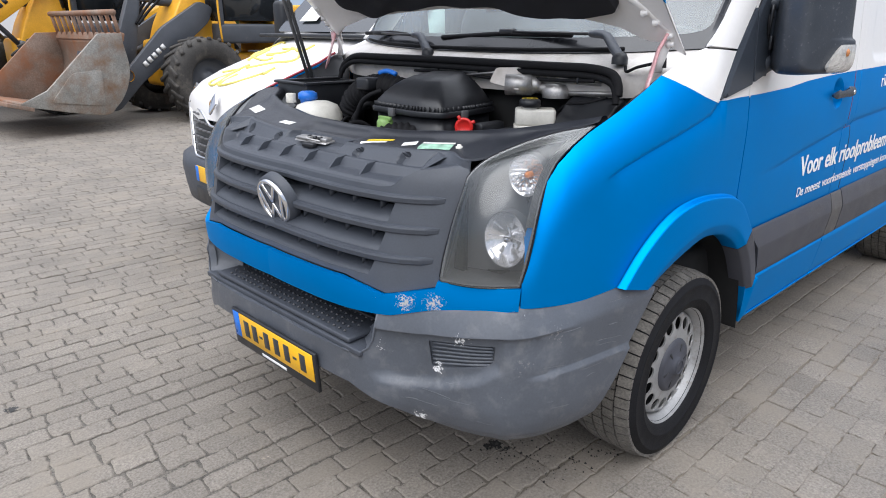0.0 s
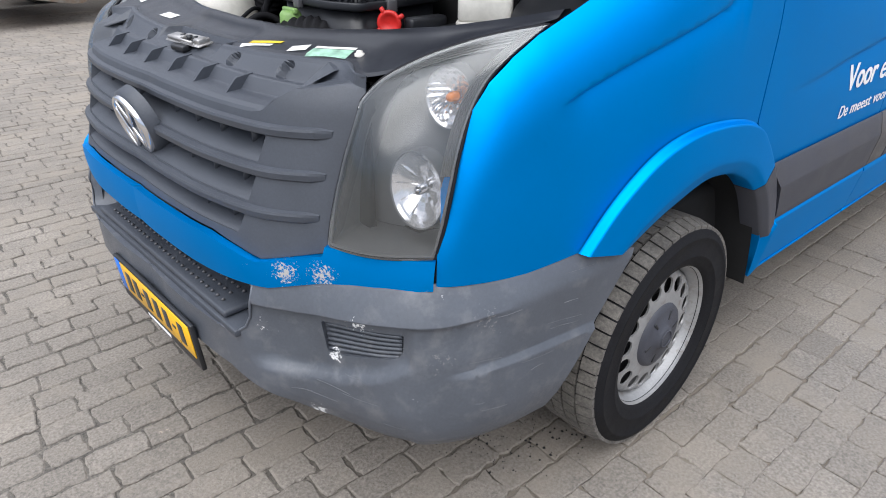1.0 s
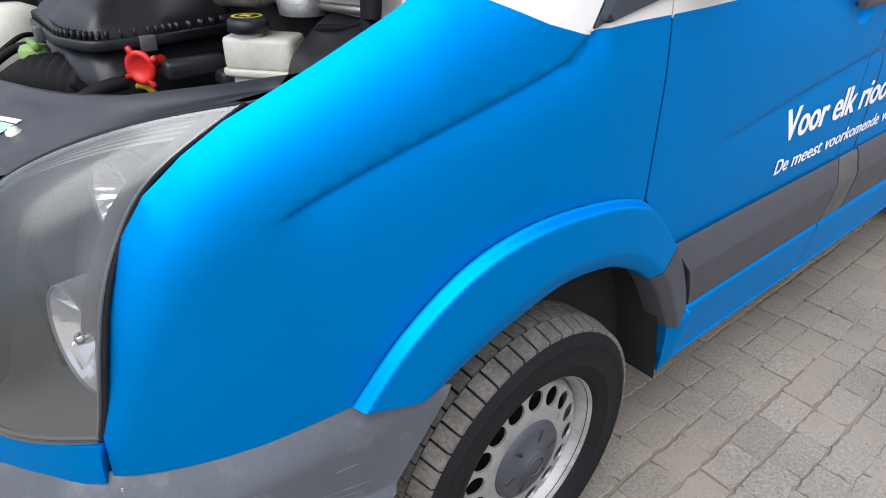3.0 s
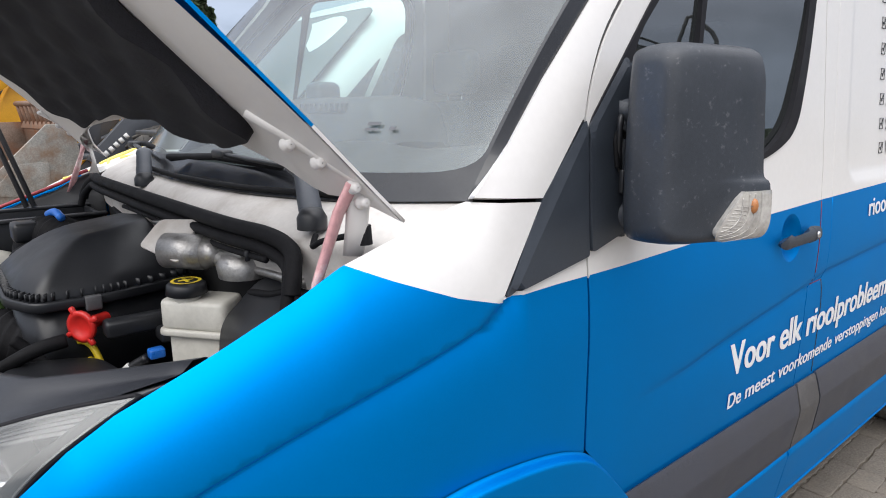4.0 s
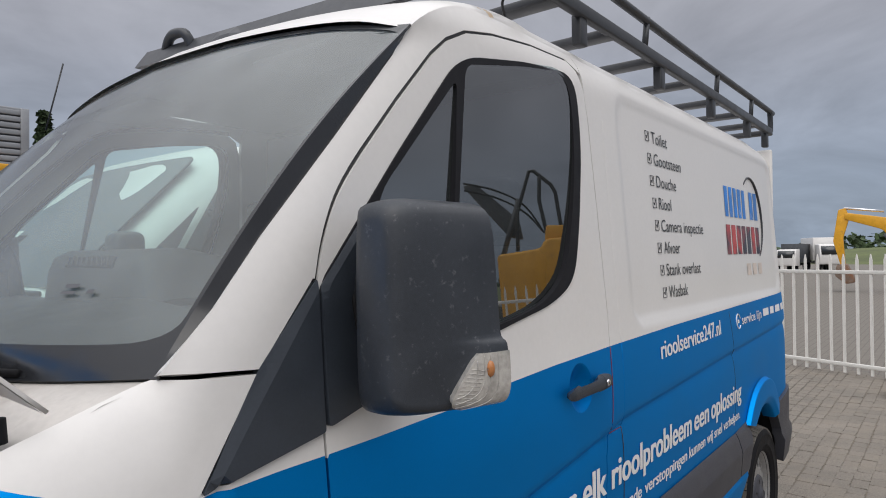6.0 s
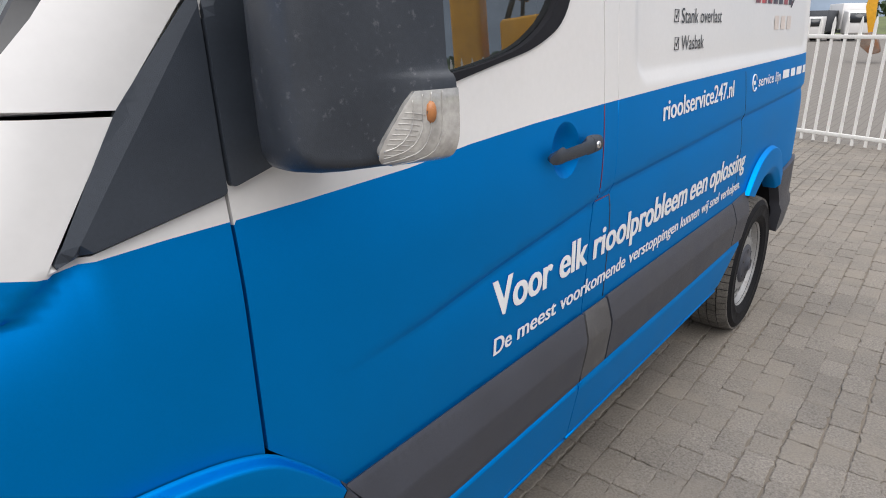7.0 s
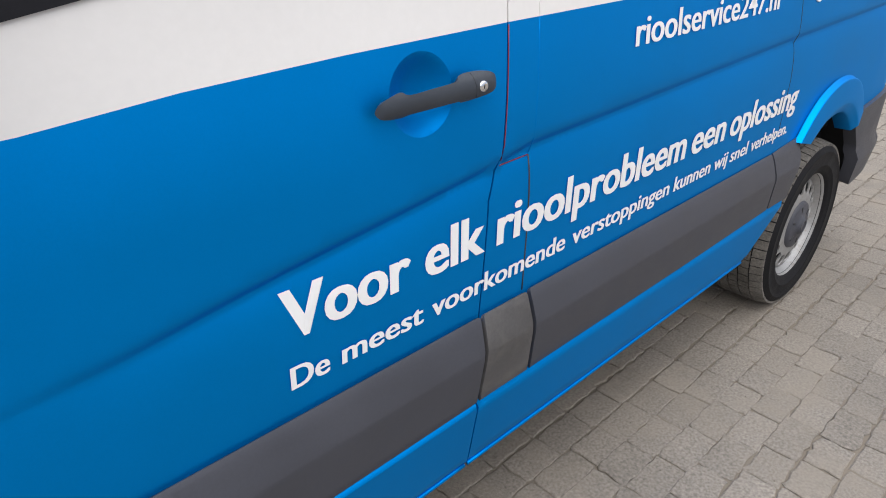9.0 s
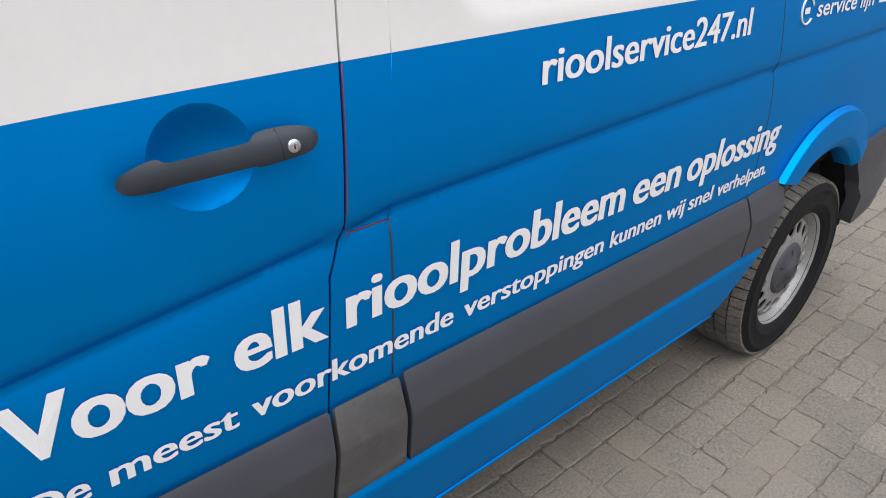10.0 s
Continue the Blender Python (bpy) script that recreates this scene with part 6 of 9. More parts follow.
rings = []
for i in range(41):
    a = i / 40
    w0 = ws_pt(a, 0.0)
    y = w0.y
    fx, fz = cowl_front(y)
    rings.append([Vector((fx + 0.005, y, fz - 0.09)), Vector((fx - 0.008, y, fz - 0.02)), Vector((fx - 0.004, y, fz - 0.006)), Vector((fx + 0.006, y, fz)), Vector(((fx + w0.x) / 2 + 0.004, y, (fz + w0.z) / 2 + 0.004)), w0 + Vector((0.004, 0, -0.004)), w0 + Vector((0.03, 0, -0.01))])
put("cowl_panel", loft_bm(rings, False), SCUTTLE, "dusty white scuttle panel, darkened for the bonnet's shade")
put("screen_seal", tube_bm([ws_pt(a, 0.012) + Vector((-0.003, 0, 0.002)) for a in np.linspace(0.13, 0.97, 50)], 0.006, 8), RUBBER, "black rubber strip along the windscreen foot")
sp = spline([(-0.265, 0.205, 1.31), (-0.255, 0.215, 1.345), (-0.240, 0.25, 1.375), (-0.245, 0.33, 1.390), (-0.262, 0.5, 1.392), (-0.270, MID, 1.394)], 10)
far_half = [flip(p, True) for p in sp[::-1]][1:]
for dz, dx, r in ((0.0, 0.0, 0.015), (-0.024, -0.010, 0.011)):
    put("bay_seal", tube_bm([p + Vector((dx, 0, dz)) for p in (sp + far_half)], r, 10), RUBBER, "black rubber bay seal")
put("bay_cable", tube_bm(spline([(-0.262, 0.30, 1.352), (-0.268, 0.5, 1.346), (-0.272, 0.62, 1.352), (-0.27, 0.75, 1.338), (-0.275, 0.95, 1.350), (-0.27, 1.2, 1.345)], 8), 0.006, 8), RUBBER)


for y in (0.36, 0.58, 0.82, 1.05):
    put("cable_tie", box_bm((0.010, 0.005, 0.020), (-0.270, y, 1.350), 0.002, 1), BLACK)
for pts, r in (([(-0.23, 0.46, 1.24), (-0.25, 0.40, 1.27), (-0.24, 0.33, 1.28), (-0.21, 0.28, 1.30)], 0.007), ([(-0.44, 0.62, 1.05), (-0.50, 0.58, 1.10), (-0.55, 0.50, 1.11)], 0.009), ([(-0.50, 1.13, 1.28), (-0.54, 1.20, 1.24), (-0.56, 1.24, 1.15)], 0.010), ([(-0.36, 1.13, 1.30), (-0.30, 1.25, 1.27), (-0.27, 1.40, 1.24)], 0.011)):
    put("hose", tube_bm(spline(pts, 8), r, 8), RUBBER)
put("air_box_clip", box_bm((0.016, 0.03, 0.03), (-0.607, 0.93, 1.222), 0.003), GREYP)
put("air_box_clip", box_bm((0.03, 0.016, 0.03), (-0.46, 0.700, 1.222), 0.003), GREYP)


def wiper(base, elbow, mid, tip, blade_a, blade_b):
    w = new("wiper")
    w.parent = van
    w["label"] = "black wiper arm with blade"
    B, E, M, T = (Vector(p) for p in (base, elbow, mid, tip))
    part("pivot", lathe_bm([(0.026, 0.0), (0.026, 0.02), (0.018, 0.035), (0.001, 0.038)], 18, "z", B), BLACK, w)
    part("arm", tube_bm(spline([B + Vector((0, 0, 0.02)), B.lerp(E, 0.45) + Vector((0, 0, 0.012)), E, M], 8), [0.021] * 8 + [0.020] * 8 + [0.022] * 6 + [0.019] * 3, 12, True, 0.62), PLASTIC, w)
    part("rod", tube_bm([M, T], 0.009, 8, True, 0.6), BLACK, w)
    part("blade", tube_bm([Vector(blade_a), Vector(blade_a).lerp(Vector(blade_b), 0.5) + Vector((0, 0, 0.010)), Vector(blade_b)], 0.009, 8), RUBBER, w)
    part("joint", box_bm((0.03, 0.07, 0.022), T, 0.006), BLACK, w)
    return w


wiper((-0.195, 0.255, 1.405), (-0.165, 0.335, 1.492), (-0.150, 0.40, 1.497), (-0.135, 0.80, 1.502), (-0.130, 0.50, 1.492), (-0.150, 1.16, 1.478))
wiper((-0.215, 1.18, 1.40), (-0.188, 1.26, 1.482), (-0.170, 1.32, 1.485), (-0.11, 1.66, 1.492), (-0.105, 1.36, 1.480), (-0.07, 1.82, 1.490))
put("washer_hose", tube_bm(spline([(-0.205, 0.225, 1.40), (-0.22, 0.21, 1.385), (-0.225, 0.17, 1.40), (-0.20, 0.13, 1.412), (-0.185, 0.115, 1.415)], 8), 0.005, 8), RUBBER)
put("rubber_stop", lathe_bm([(0.001, 0.03), (0.012, 0.03), (0.014, 0.0)], 12, "z", (-0.185, 0.11, 1.40)), RUBBER)

# ---- raised bonnet ----
hood = new("bonnet")
hood.parent = van
hood["label"] = "raised white bonnet, blue outside, with black sound pad inside"
HH = Vector((-0.145, 0, 1.440))
HDIR, HN = Vector((-0.712, 0, 0.702)).normalized(), Vector((0.702, 0, 0.712)).normalized()
HLEN = 0.80


def hood_pt(l, y, d=0.0):
    """l: metres from the rear tips; d: towards the engine."""
    q = abs(y - MID) / (MID - 0.055)
    crown = 0.055 * (1 - q ** 2.4) * step01(0.0, 0.2, l) + 0.05 * step01(0.45, 0.80, l) * 0
    drop = 0.11 * step01(0.5, 0.82, l) ** 1.5
    return HH + HDIR * l + HN * (crown - drop) + Vector((0, y, 0)) - HN * d


# plan of the bonnet: rear edge scooped, tips at the hinges
HP = [(0.0, 0.055), (0.21, 0.058), (0.45, 0.085), (0.60, 0.14), (0.70, 0.24), (0.77, 0.42), (0.80, 0.70), (0.80, MID)]
HPb = [(0.19, MID), (0.18, 0.70), (0.165, 0.42), (0.13, 0.22), (0.07, 0.11)]
ho = HP + [(a, 2 * MID - b) for a, b in HP[::-1][1:]] + [(a, 2 * MID - b) for a, b in HPb[::-1]] + HPb[1:]
part("outer_skin", sheet_bm(ho, lambda l, y: hood_pt(l, y), step=0.035, thick=0.005, out=HN, lines=[[(0.205, 0.0), (0.205, 2.0)]], matfn=lambda l, y: 0 if l > 0.205 else 1), [BLUE, WHITE], hood, "blue outer skin, white at the rear")
part("inner_frame", sheet_bm(offset_poly(ho, 0.003), lambda l, y: hood_pt(l, y, 0.006 + 0.034 * step01(0.0, 0.10, min(abs(y - 0.055), abs(2 * MID - 0.055 - y)))), step=0.035, thick=0.0, out=-HN), WHITE, hood, "white inner frame")
pad = rounded([(0.205, 0.185), (0.50, 0.215), (0.66, 0.34), (0.72, 0.60), (0.72, 2 * MID - 0.60), (0.66, 2 * MID - 0.40), (0.50, 2 * MID - 0.34), (0.26, 2 * MID - 0.36), (0.185, 1.45), (0.205, 1.30), (0.23, MID), (0.205, 0.67), (0.165, 0.52)], 0.05, 5)
part("sound_pad", sheet_bm(pad, lambda l, y: hood_pt(l, y, 0.066 + 0.008 * math.sin(l * 40) * math.sin(y * 23)), step=0.035, thick=0.03, out=-HN), FELT, hood, "black felt sound pad")
for m in (False, True):
    f = lambda p: flip(p, m)
    part_list = [("hinge_arm", tube_bm([f((-0.218, 0.082, 1.498)), f((-0.235, 0.098, 1.455)), f((-0.272, 0.10, 1.36)), f((-0.285, 0.10, 1.32))], 0.018, 8, True, 0.35), PINK), ("hinge_arm", tube_bm([f((-0.205, 0.088, 1.485)), f((-0.20, 0.105, 1.43)), f((-0.205, 0.11, 1.385))], 0.018, 8, True, 0.35), WHITE),
                 ("hinge_bar", tube_bm([f((-0.195, 0.085, 1.480)), f((-0.215, 0.082, 1.502)), f((-0.300, 0.125, 1.567)), f((-0.345, 0.15, 1.60))], 0.013, 8, True, 0.5), WHITE)]
    for n, b, mt in part_list:
        part(n, b, mt, hood)
    for c in ((-0.220, 0.076, 1.494), (-0.203, 0.080, 1.470), (-0.262, 0.100, 1.530), (-0.298, 0.120, 1.556)):
        part("hinge_pin", lathe_bm([(0.001, -0.010), (0.006, -0.010), (0.0075, -0.007), (0.0075, 0.0), (0.011, 0.001), (0.011, 0.008)], 14, "y", f(c)), WHITE, hood)
# two prop struts on the far side
for dx in (0.0, 0.022):
    part("prop_strut", tube_bm([(-0.43 + dx, 1.80, 1.29), (-0.53 + dx, 1.82, 1.66), (-0.55 + dx, 1.82, 1.74)], 0.0085, 8), GREYP, hood, "thin grey prop strut")

# ---- door handle, filler flap, lettering ----
def on_side(x, z, out=0.002):
    return Vector((x, side_y(x, z) - out, z))


near_door = [c for c in van.children if c.name.startswith("door")][0]
CIRC = arc(CUP[0], CUP[1], CUP[2] + 0.0015, 0, 360, 40)[:-1]


def cup_pt(x, z):
    r = min(1, math.hypot(x - CUP[0], z - CUP[1]) / CUP[2])
    return Vector((x, side_y(x, z) + 0.0003 + 0.026 * max(0, 1 - r ** 2.2) ** 1.1, z))


part("grip_recess", sheet_bm(CIRC, cup_pt, step=0.008, thick=0, out=(0, -1, 0)), BLUE, near_door, "blue scooped grip recess")
HANDLE = [(1.046, 1.249), (1.052, 1.259), (1.066, 1.266), (1.090, 1.270), (1.104, 1.2640), (1.15, 1.2655), (1.198, 1.2675), (1.210, 1.274), (1.24, 1.276), (1.275, 1.2725), (1.292, 1.263), (1.296, 1.252), (1.286, 1.242), (1.262, 1.235), (1.213, 1.2315), (1.203, 1.235), (1.15, 1.2345), (1.10, 1.234), (1.090, 1.2315), (1.056, 1.2345), (1.047, 1.241)]
HANDLE = [(1.044 + (p.x - 1.046) * 1.03, p.y + 0.003) for p in spline([(a, b, 0) for a, b in HANDLE], 3, True)]


def handle_pt(x, z):
    """Rounded bar: proud along the middle, falling to the door at its edges and ends."""
    q = min(1, abs(z - 1.2550) / 0.0235)
    e = min(1, max(0, (x - 1.040) / 0.028), max(0, (1.307 - x) / 0.028))
    return Vector((x, side_y(x, z) - 0.004 - (0.011 + 0.017 * math.sqrt(1 - q * q * 0.96)) * math.sqrt(max(0, 1 - (1 - e) ** 2)), z))


handle = part("door_handle", sheet_bm(HANDLE, handle_pt, step=0.006, thick=0.018, out=(0, -1, 0)), TRIMP, near_door, "dark grey plastic door handle")
part("handle_seam", tube_bm([handle_pt(1.241 + 0.005 * (1.277 - z) / 0.04, z) for z in np.linspace(1.2775, 1.2375, 9)], 0.0007, 5), INK, near_door)
lockc = handle_pt(1.2600, 1.2545) + Vector((0, 0.001, 0))
part("lock", lathe_bm([(0.001, -0.003), (0.0085, -0.003), (0.0095, 0.0), (0.0095, 0.012)], 20, "y", lockc), CHROME, near_door, "chrome key lock")
part("keyhole", box_bm((0.0016, 0.001, 0.007), lockc + Vector((0, -0.0032, 0))), INK, near_door)
# dark seams round the filler flap and the rear wrap joint
for pts, w, mt in (([(1.344, 1.083), (1.427, 1.087)], 0.0014, DKRED), ([(1.427, 1.087), (1.4225, 0.95), (1.413, 0.787)], 0.0020, INK), ([(1.447, 1.342), (1.428, 1.090)], 0.0007, BLUE), ([(1.4485, 2.05), (1.447, 1.344)], 0.0007, WHITE), ([(1.3628, 1.338), (1.3425, 1.096)], 0.0011, DKRED), ([(2.663, 1.345), (2.69, 1.17), (2.706, 1.03), (2.70, 0.84)], 0.0012, INK)):
    pth = resample(pts, 0.03, False)
    part("panel_seam", tube_bm([on_side(a, b, 0.0) for a, b in pth], w, 5), mt, van)


STROKE = 0.035


def line(body, x0, z0, height, width, mat, shear=0.0, bold=0.012, slope=0.0, name="lettering"):
    """A line of lettering, letter by letter."""
    if isinstance(width, (list, tuple)):
        bm = join(*[text_bm(word, height, lambda u, v, a=a, k=k: on_side(a + u + k, z0 + v + slope * (a - x0 + u), 0.0022 + abs(k) * 0.05), b - a - 2 * STROKE * height, shear, bold)
                    for word, (a, b) in zip(body.split(), width) for k in (0.0, STROKE * height, 2 * STROKE * height)])
    else:
        bm = text_bm(body, height, lambda u, v: on_side(x0 + u, z0 + v + slope * u, 0.0022), width, shear, bold)
    bm.faces.ensure_lookup_table()
    seen, islands = set(), []
    for f in bm.faces:
        if f.index in seen:
            continue
        stack, isl = [f], []
        seen.add(f.index)
        while stack:
            g = stack.pop()
            isl.append(g)
            for e in g.edges:
                for h in e.link_faces:
                    if h.index not in seen:
                        seen.add(h.index)
                        stack.append(h)
        xs = [v.co.x for g in isl for v in g.verts]
        islands.append([min(xs), max(xs), isl])
    islands.sort(key=lambda i: i[0])
    # dots join the stems below them
    letters = []
    for lo, hi, isl in islands:
        if letters and min(hi, letters[-1][1]) - max(lo, letters[-1][0]) > 0.45 * min(hi - lo, letters[-1][1] - letters[-1][0]):
            letters[-1][1] = max(hi, letters[-1][1])
            letters[-1][2] += isl
        else:
            letters.append([lo, hi, list(isl)])
    group = new(name)
    group.parent = van
    group["label"] = "line of " + ("white" if mat == LETTER else "dark") + " printed lettering"
    for lo, hi, isl in letters:
        nb, idx = bmesh.new(), {}
        for g in isl:
            for v in g.verts:
                if v not in idx:
                    idx[v] = nb.verts.new(v.co)
            nb.faces.new([idx[v] for v in g.verts])
        part("letter", nb, mat, group, smooth=False)
    bm.free()
    return group


line("Voor elk rioolprobleem een oplossing", 0.855, 0.925, 0.084, [(0.856, 1.109), (1.141, 1.294), (1.327, 2.063), (2.093, 2.286), (2.315, 2.798)], LETTER, 0.06, 0.010, 0.0)
line("De meest voorkomende verstoppingen kunnen wij snel verhelpen.", 0.851, 0.834, 0.042, [(0.850, 0.925), (0.948, 1.131), (1.153, 1.555), (1.581, 2.004), (2.027, 2.230), (2.252, 2.335), (2.352, 2.470), (2.492, 2.766)], LETTER, 0.06, 0.006, 0.003)
line("rioolservice247.nl", 1.762, 1.251, 0.062, [(1.762, 2.503)], LETTER, 0.06, 0.004, 0.014)
line("service lijn", 2.86, 1.270, 0.044, 0.40, LETTER, 0.10, 0.012, 0.0)
for k, w in enumerate((0.13, 0.09, 0.13, 0.09)):
    x0 = 3.30 + (0.0, 0.17, 0.30, 0.47)[k]
    part("writing_bar", sheet_bm([(x0, 1.273), (x0 + w, 1.273), (x0 + w + 0.008, 1.312), (x0 + 0.008, 1.312)], lambda a, b: on_side(a, b, 0.002), step=0.05, thick=0, out=(0, -1, 0)), LETTER, van)
ring = [on_side(2.80 + 0.034 * math.cos(t), 1.290 + 0.034 * math.sin(t), 0.002) for t in np.linspace(0.3, 5.6, 30)]
part("round_mark", tube_bm(ring, 0.003, 5), LETTER, van)
part("writing_bar", sheet_bm([(2.785, 1.282), (2.815, 1.282), (2.815, 1.298), (2.785, 1.298)], lambda a, b: on_side(a, b, 0.002), step=0.05, thick=0, out=(0, -1, 0)), LETTER, van)
for k, (word, w) in enumerate((("Toilet", 0.165), ("Gootsteen", 0.30), ("Douche", 0.215), ("Riool", 0.135), ("Camera inspectie", 0.505), ("Afvoer", 0.18), ("Stank overlast", 0.41), ("Wasbak", 0.215))):
    x0, z0 = 1.832 + 0.006 * k, 2.031 - 0.0826 * k
    line(word, x0 + 0.062, z0, 0.046, w, INK, 0.04, 0.0)
    tick = [on_side(x0 + a, z0 + b, 0.002) for a, b in ((0.0, 0.004), (0.034, 0.004), (0.037, 0.040), (0.003, 0.040), (0.0, 0.004))]
    part("tick_box", tube_bm(tick, 0.0013, 5), INK, van)
    part("tick_mark", tube_bm([on_side(x0 + a, z0 + b, 0.002) for a, b in ((0.010, 0.024), (0.017, 0.014), (0.032, 0.036))], 0.0015, 5), INK, van)
# company mark: plain coloured blocks and an arc
MARKB = material("mark_blue", (0.02, 0.22, 0.70), 0.4, 0, 0.4, 6, 0.02, 90, stain=(0.72, 0.72, 0.72), stain_scale=9, stain_lo=0.55, stain_hi=0.68)
MARKR = material("mark_red_black", (0.03, 0.03, 0.05), 0.4, 0, 0.2, 6, 0.02, 90, stain=(0.55, 0.06, 0.06), stain_scale=4, stain_lo=0.46, stain_hi=0.6)
def blocks(x0, x1, z0, z1, n, mat):
    w = (x1 - x0) / n
    for k in range(n):
        a, b = x0 + k * w + 0.012, x0 + (k + 1) * w - 0.012
        part("mark_block", sheet_bm([(a, z0), (b, z0), (b + 0.01, z1), (a + 0.01, z1)], lambda p, q: on_side(p, q, 0.002), step=0.06, thick=0, out=(0, -1, 0)), mat, van)
blocks(2.79, 3.20, 1.795, 1.945, 5, MARKB)
blocks(3.27, 3.46, 1.795, 1.945, 2, MARKB)
blocks(2.77, 3.45, 1.610, 1.755, 7, MARKR)
part("mark_arc", tube_bm([on_side(3.33 + 0.20 * math.cos(t), 1.80 + 0.225 * math.sin(t), 0.002) for t in np.linspace(2.2, -1.1, 36)], [0.003 + 0.006 * math.sin(math.pi * i / 35) for i in range(36)], 6), INK, van)
for k in range(3):
    part("writing_bar", sheet_bm([(3.12 + 0.12 * k, 1.50), (3.20 + 0.12 * k, 1.50), (3.20 + 0.12 * k, 1.56), (3.12 + 0.12 * k, 1.56)], lambda a, b: on_side(a, b, 0.0018), step=0.06, thick=0, out=(0, -1, 0)), material("faded_print", (0.72, 0.62, 0.55), 0.4) if k == 0 else bpy.data.materials["faded_print"], van)

# ---- wing mirror on its base ----
near = [c for c in van.children if c.name.startswith("door")][0]
mirror = new("wing_mirror")
mirror.parent = van
mirror["label"] = "large black wing mirror with clear indicator"


SHELL = [(0.250, 0.22, 0.80), (0.255, 0.33, 0.90), (0.268, 0.44, 0.965), (0.29, 0.54, 0.99), (0.31, 0.62, 1.0), (0.33, 0.70, 1.0), (0.355, 0.82, 1.0), (0.38, 0.92, 1.0), (0.40, 0.97, 1.0), (0.42, 1.0, 1.0)]
SHELL_Y = [(k, x) for x, k, _ in SHELL]


def mirror_ring(x, kx, kz, grow=0.0):
    """One section of the shell between its nose and the glass edge."""
    prof = [(0.005, 1.706), (-0.10, 1.714), (-0.178, 1.704), (-0.203, 1.672), (-0.211, 1.60), (-0.217, 1.52), (-0.221, 1.49), (-0.232, 1.479), (-0.236, 1.44), (-0.234, 1.402), (-0.214, 1.382), (-0.15, 1.371), (-0.06, 1.369), (0.0, 1.374), (0.020, 1.40), (0.028, 1.47), (0.030, 1.55), (0.028, 1.63), (0.022, 1.68)]
    # the step above the indicator runs out a short way in from the edge
    flat = 1 - step01(0.80, 0.98, kx)
    prof = [(a + flat * (lerp_table([(1.38, 0.0), (1.40, 0.016), (1.44, 0.017), (1.479, 0.0142), (1.4895, 0.0036), (1.491, 0.0034), (1.52, 0.0)], b) if a < -0.15 else 0), b) for a, b in prof]
    sm = spline([(a, b, 0) for a, b in prof], 3, True)
    cy, cz = -0.10, 1.535
    return [Vector((x, cy + (p.x - cy) * kx * (1 + grow), cz + (p.y - cz) * kz * (1 + grow))) for p in sm]


rg = [mirror_ring(*q) for q in SHELL]
bm = loft_bm(rg, True)
bm.faces.new([v for v in list(bm.verts)[: len(rg[0])]])
bmesh.ops.recalc_face_normals(bm, faces=bm.faces[:])
MIRP = material("dusty_black_plastic", (0.030, 0.035, 0.044), 0.40, 0, 0.15, 9, 0.08, 150, bump=0.2, bscale=700, stain=(0.13, 0.135, 0.145), stain_scale=75, stain_lo=0.60, stain_hi=0.76)
shell = part("mirror_shell", bm, MIRP, mirror, "dusty black mirror shell")
part("mirror_glass", prism_bm([(a.y, a.z) for a in mirror_ring(0.42, 1.0, 1.0, -0.06)], 0.412, 0.416, "x"), CHROME, mirror, "mirror glass")
# indicator lens let into the lower outer corner of the shell
INDM = material("clear_indicator_plastic", (0.52, 0.50, 0.47), 0.10, 0.25, 0.25, 45, 0.10, 120, coat=0.9)


RIM = mirror_ring(0.42, 1.0, 1.0)
RIM_A = sorted((math.atan2(p.z - 1.535, p.y + 0.10), math.hypot(p.z - 1.535, p.y + 0.10)) for p in RIM)
RIM_A = [(RIM_A[-1][0] - 2 * math.pi, RIM_A[-1][1])] + RIM_A + [(RIM_A[0][0] + 2 * math.pi, RIM_A[0][1])]


def shell_pt(y, z, out=0.0):
    """The outer cheek of the mirror shell at a place across and up."""
    edge = [(p.z, p.y) for p in RIM if p.y < -0.14 and p.z < 1.6]
    edge.sort()
    k = min(1.0, (y + 0.10) / (lerp_table(edge, z) + 0.10))
    return Vector((lerp_table(SHELL_Y, k) - out * (1 if k < 0.97 else 0.2), y - out * 0.7, z - out * 0.4 * step01(1.41, 1.385, z)))


def rim_cut(a0, a1, n, k):
    """Points along the shell's outline between two angles."""
    out = []
    for i in range(n):
        a = a0 + (a1 - a0) * i / (n - 1)
        r = lerp_table(RIM_A, a) * k
        out.append((-0.10 + r * math.cos(a), 1.535 + r * math.sin(a)))
    return out


a_low, a_top = math.atan2(1.374 - 1.535, -0.183 + 0.10), math.atan2(1.470 - 1.535, -0.232 + 0.10)
LENSP = rim_cut(a_low, a_top, 26, 1.004) + [(-0.2155, 1.468)]
ind = part("indicator", sheet_bm(LENSP, lambda y, z: shell_pt(y, z, 0.003), step=0.006, thick=0.016, out=(-1, -0.4, 0)), INDM, mirror, "clear ribbed indicator lens with amber bulb")
for e in (0.004, 0.009, 0.014, 0.020):
    path = [shell_pt(y + e, z + e * 0.8, 0.004) for y, z in rim_cut(a_low - 0.06, a_top + 0.02, 40, 0.99) if inside(np.array([y + e]), np.array([z + e * 0.8]), offset_poly(LENSP, 0.002))[0]]
    part("rib", tube_bm(path, 0.0007, 6), INDM, ind)
for k in range(9):
    z = 1.396 + k * 0.006
    y0 = -0.186 - (z - 1.374) * 0.34
    part("rib", tube_bm([shell_pt(y0 - (0.018 - 0.0007 * k) * t, z - 0.004 * t * t, 0.0036) for t in np.linspace(0, 1, 6)], 0.0005, 5), INDM, ind)
bulb = lathe_bm([(0.001, -0.005), (0.005, -0.004), (0.0075, 0.0), (0.007, 0.004)], 14, "x")
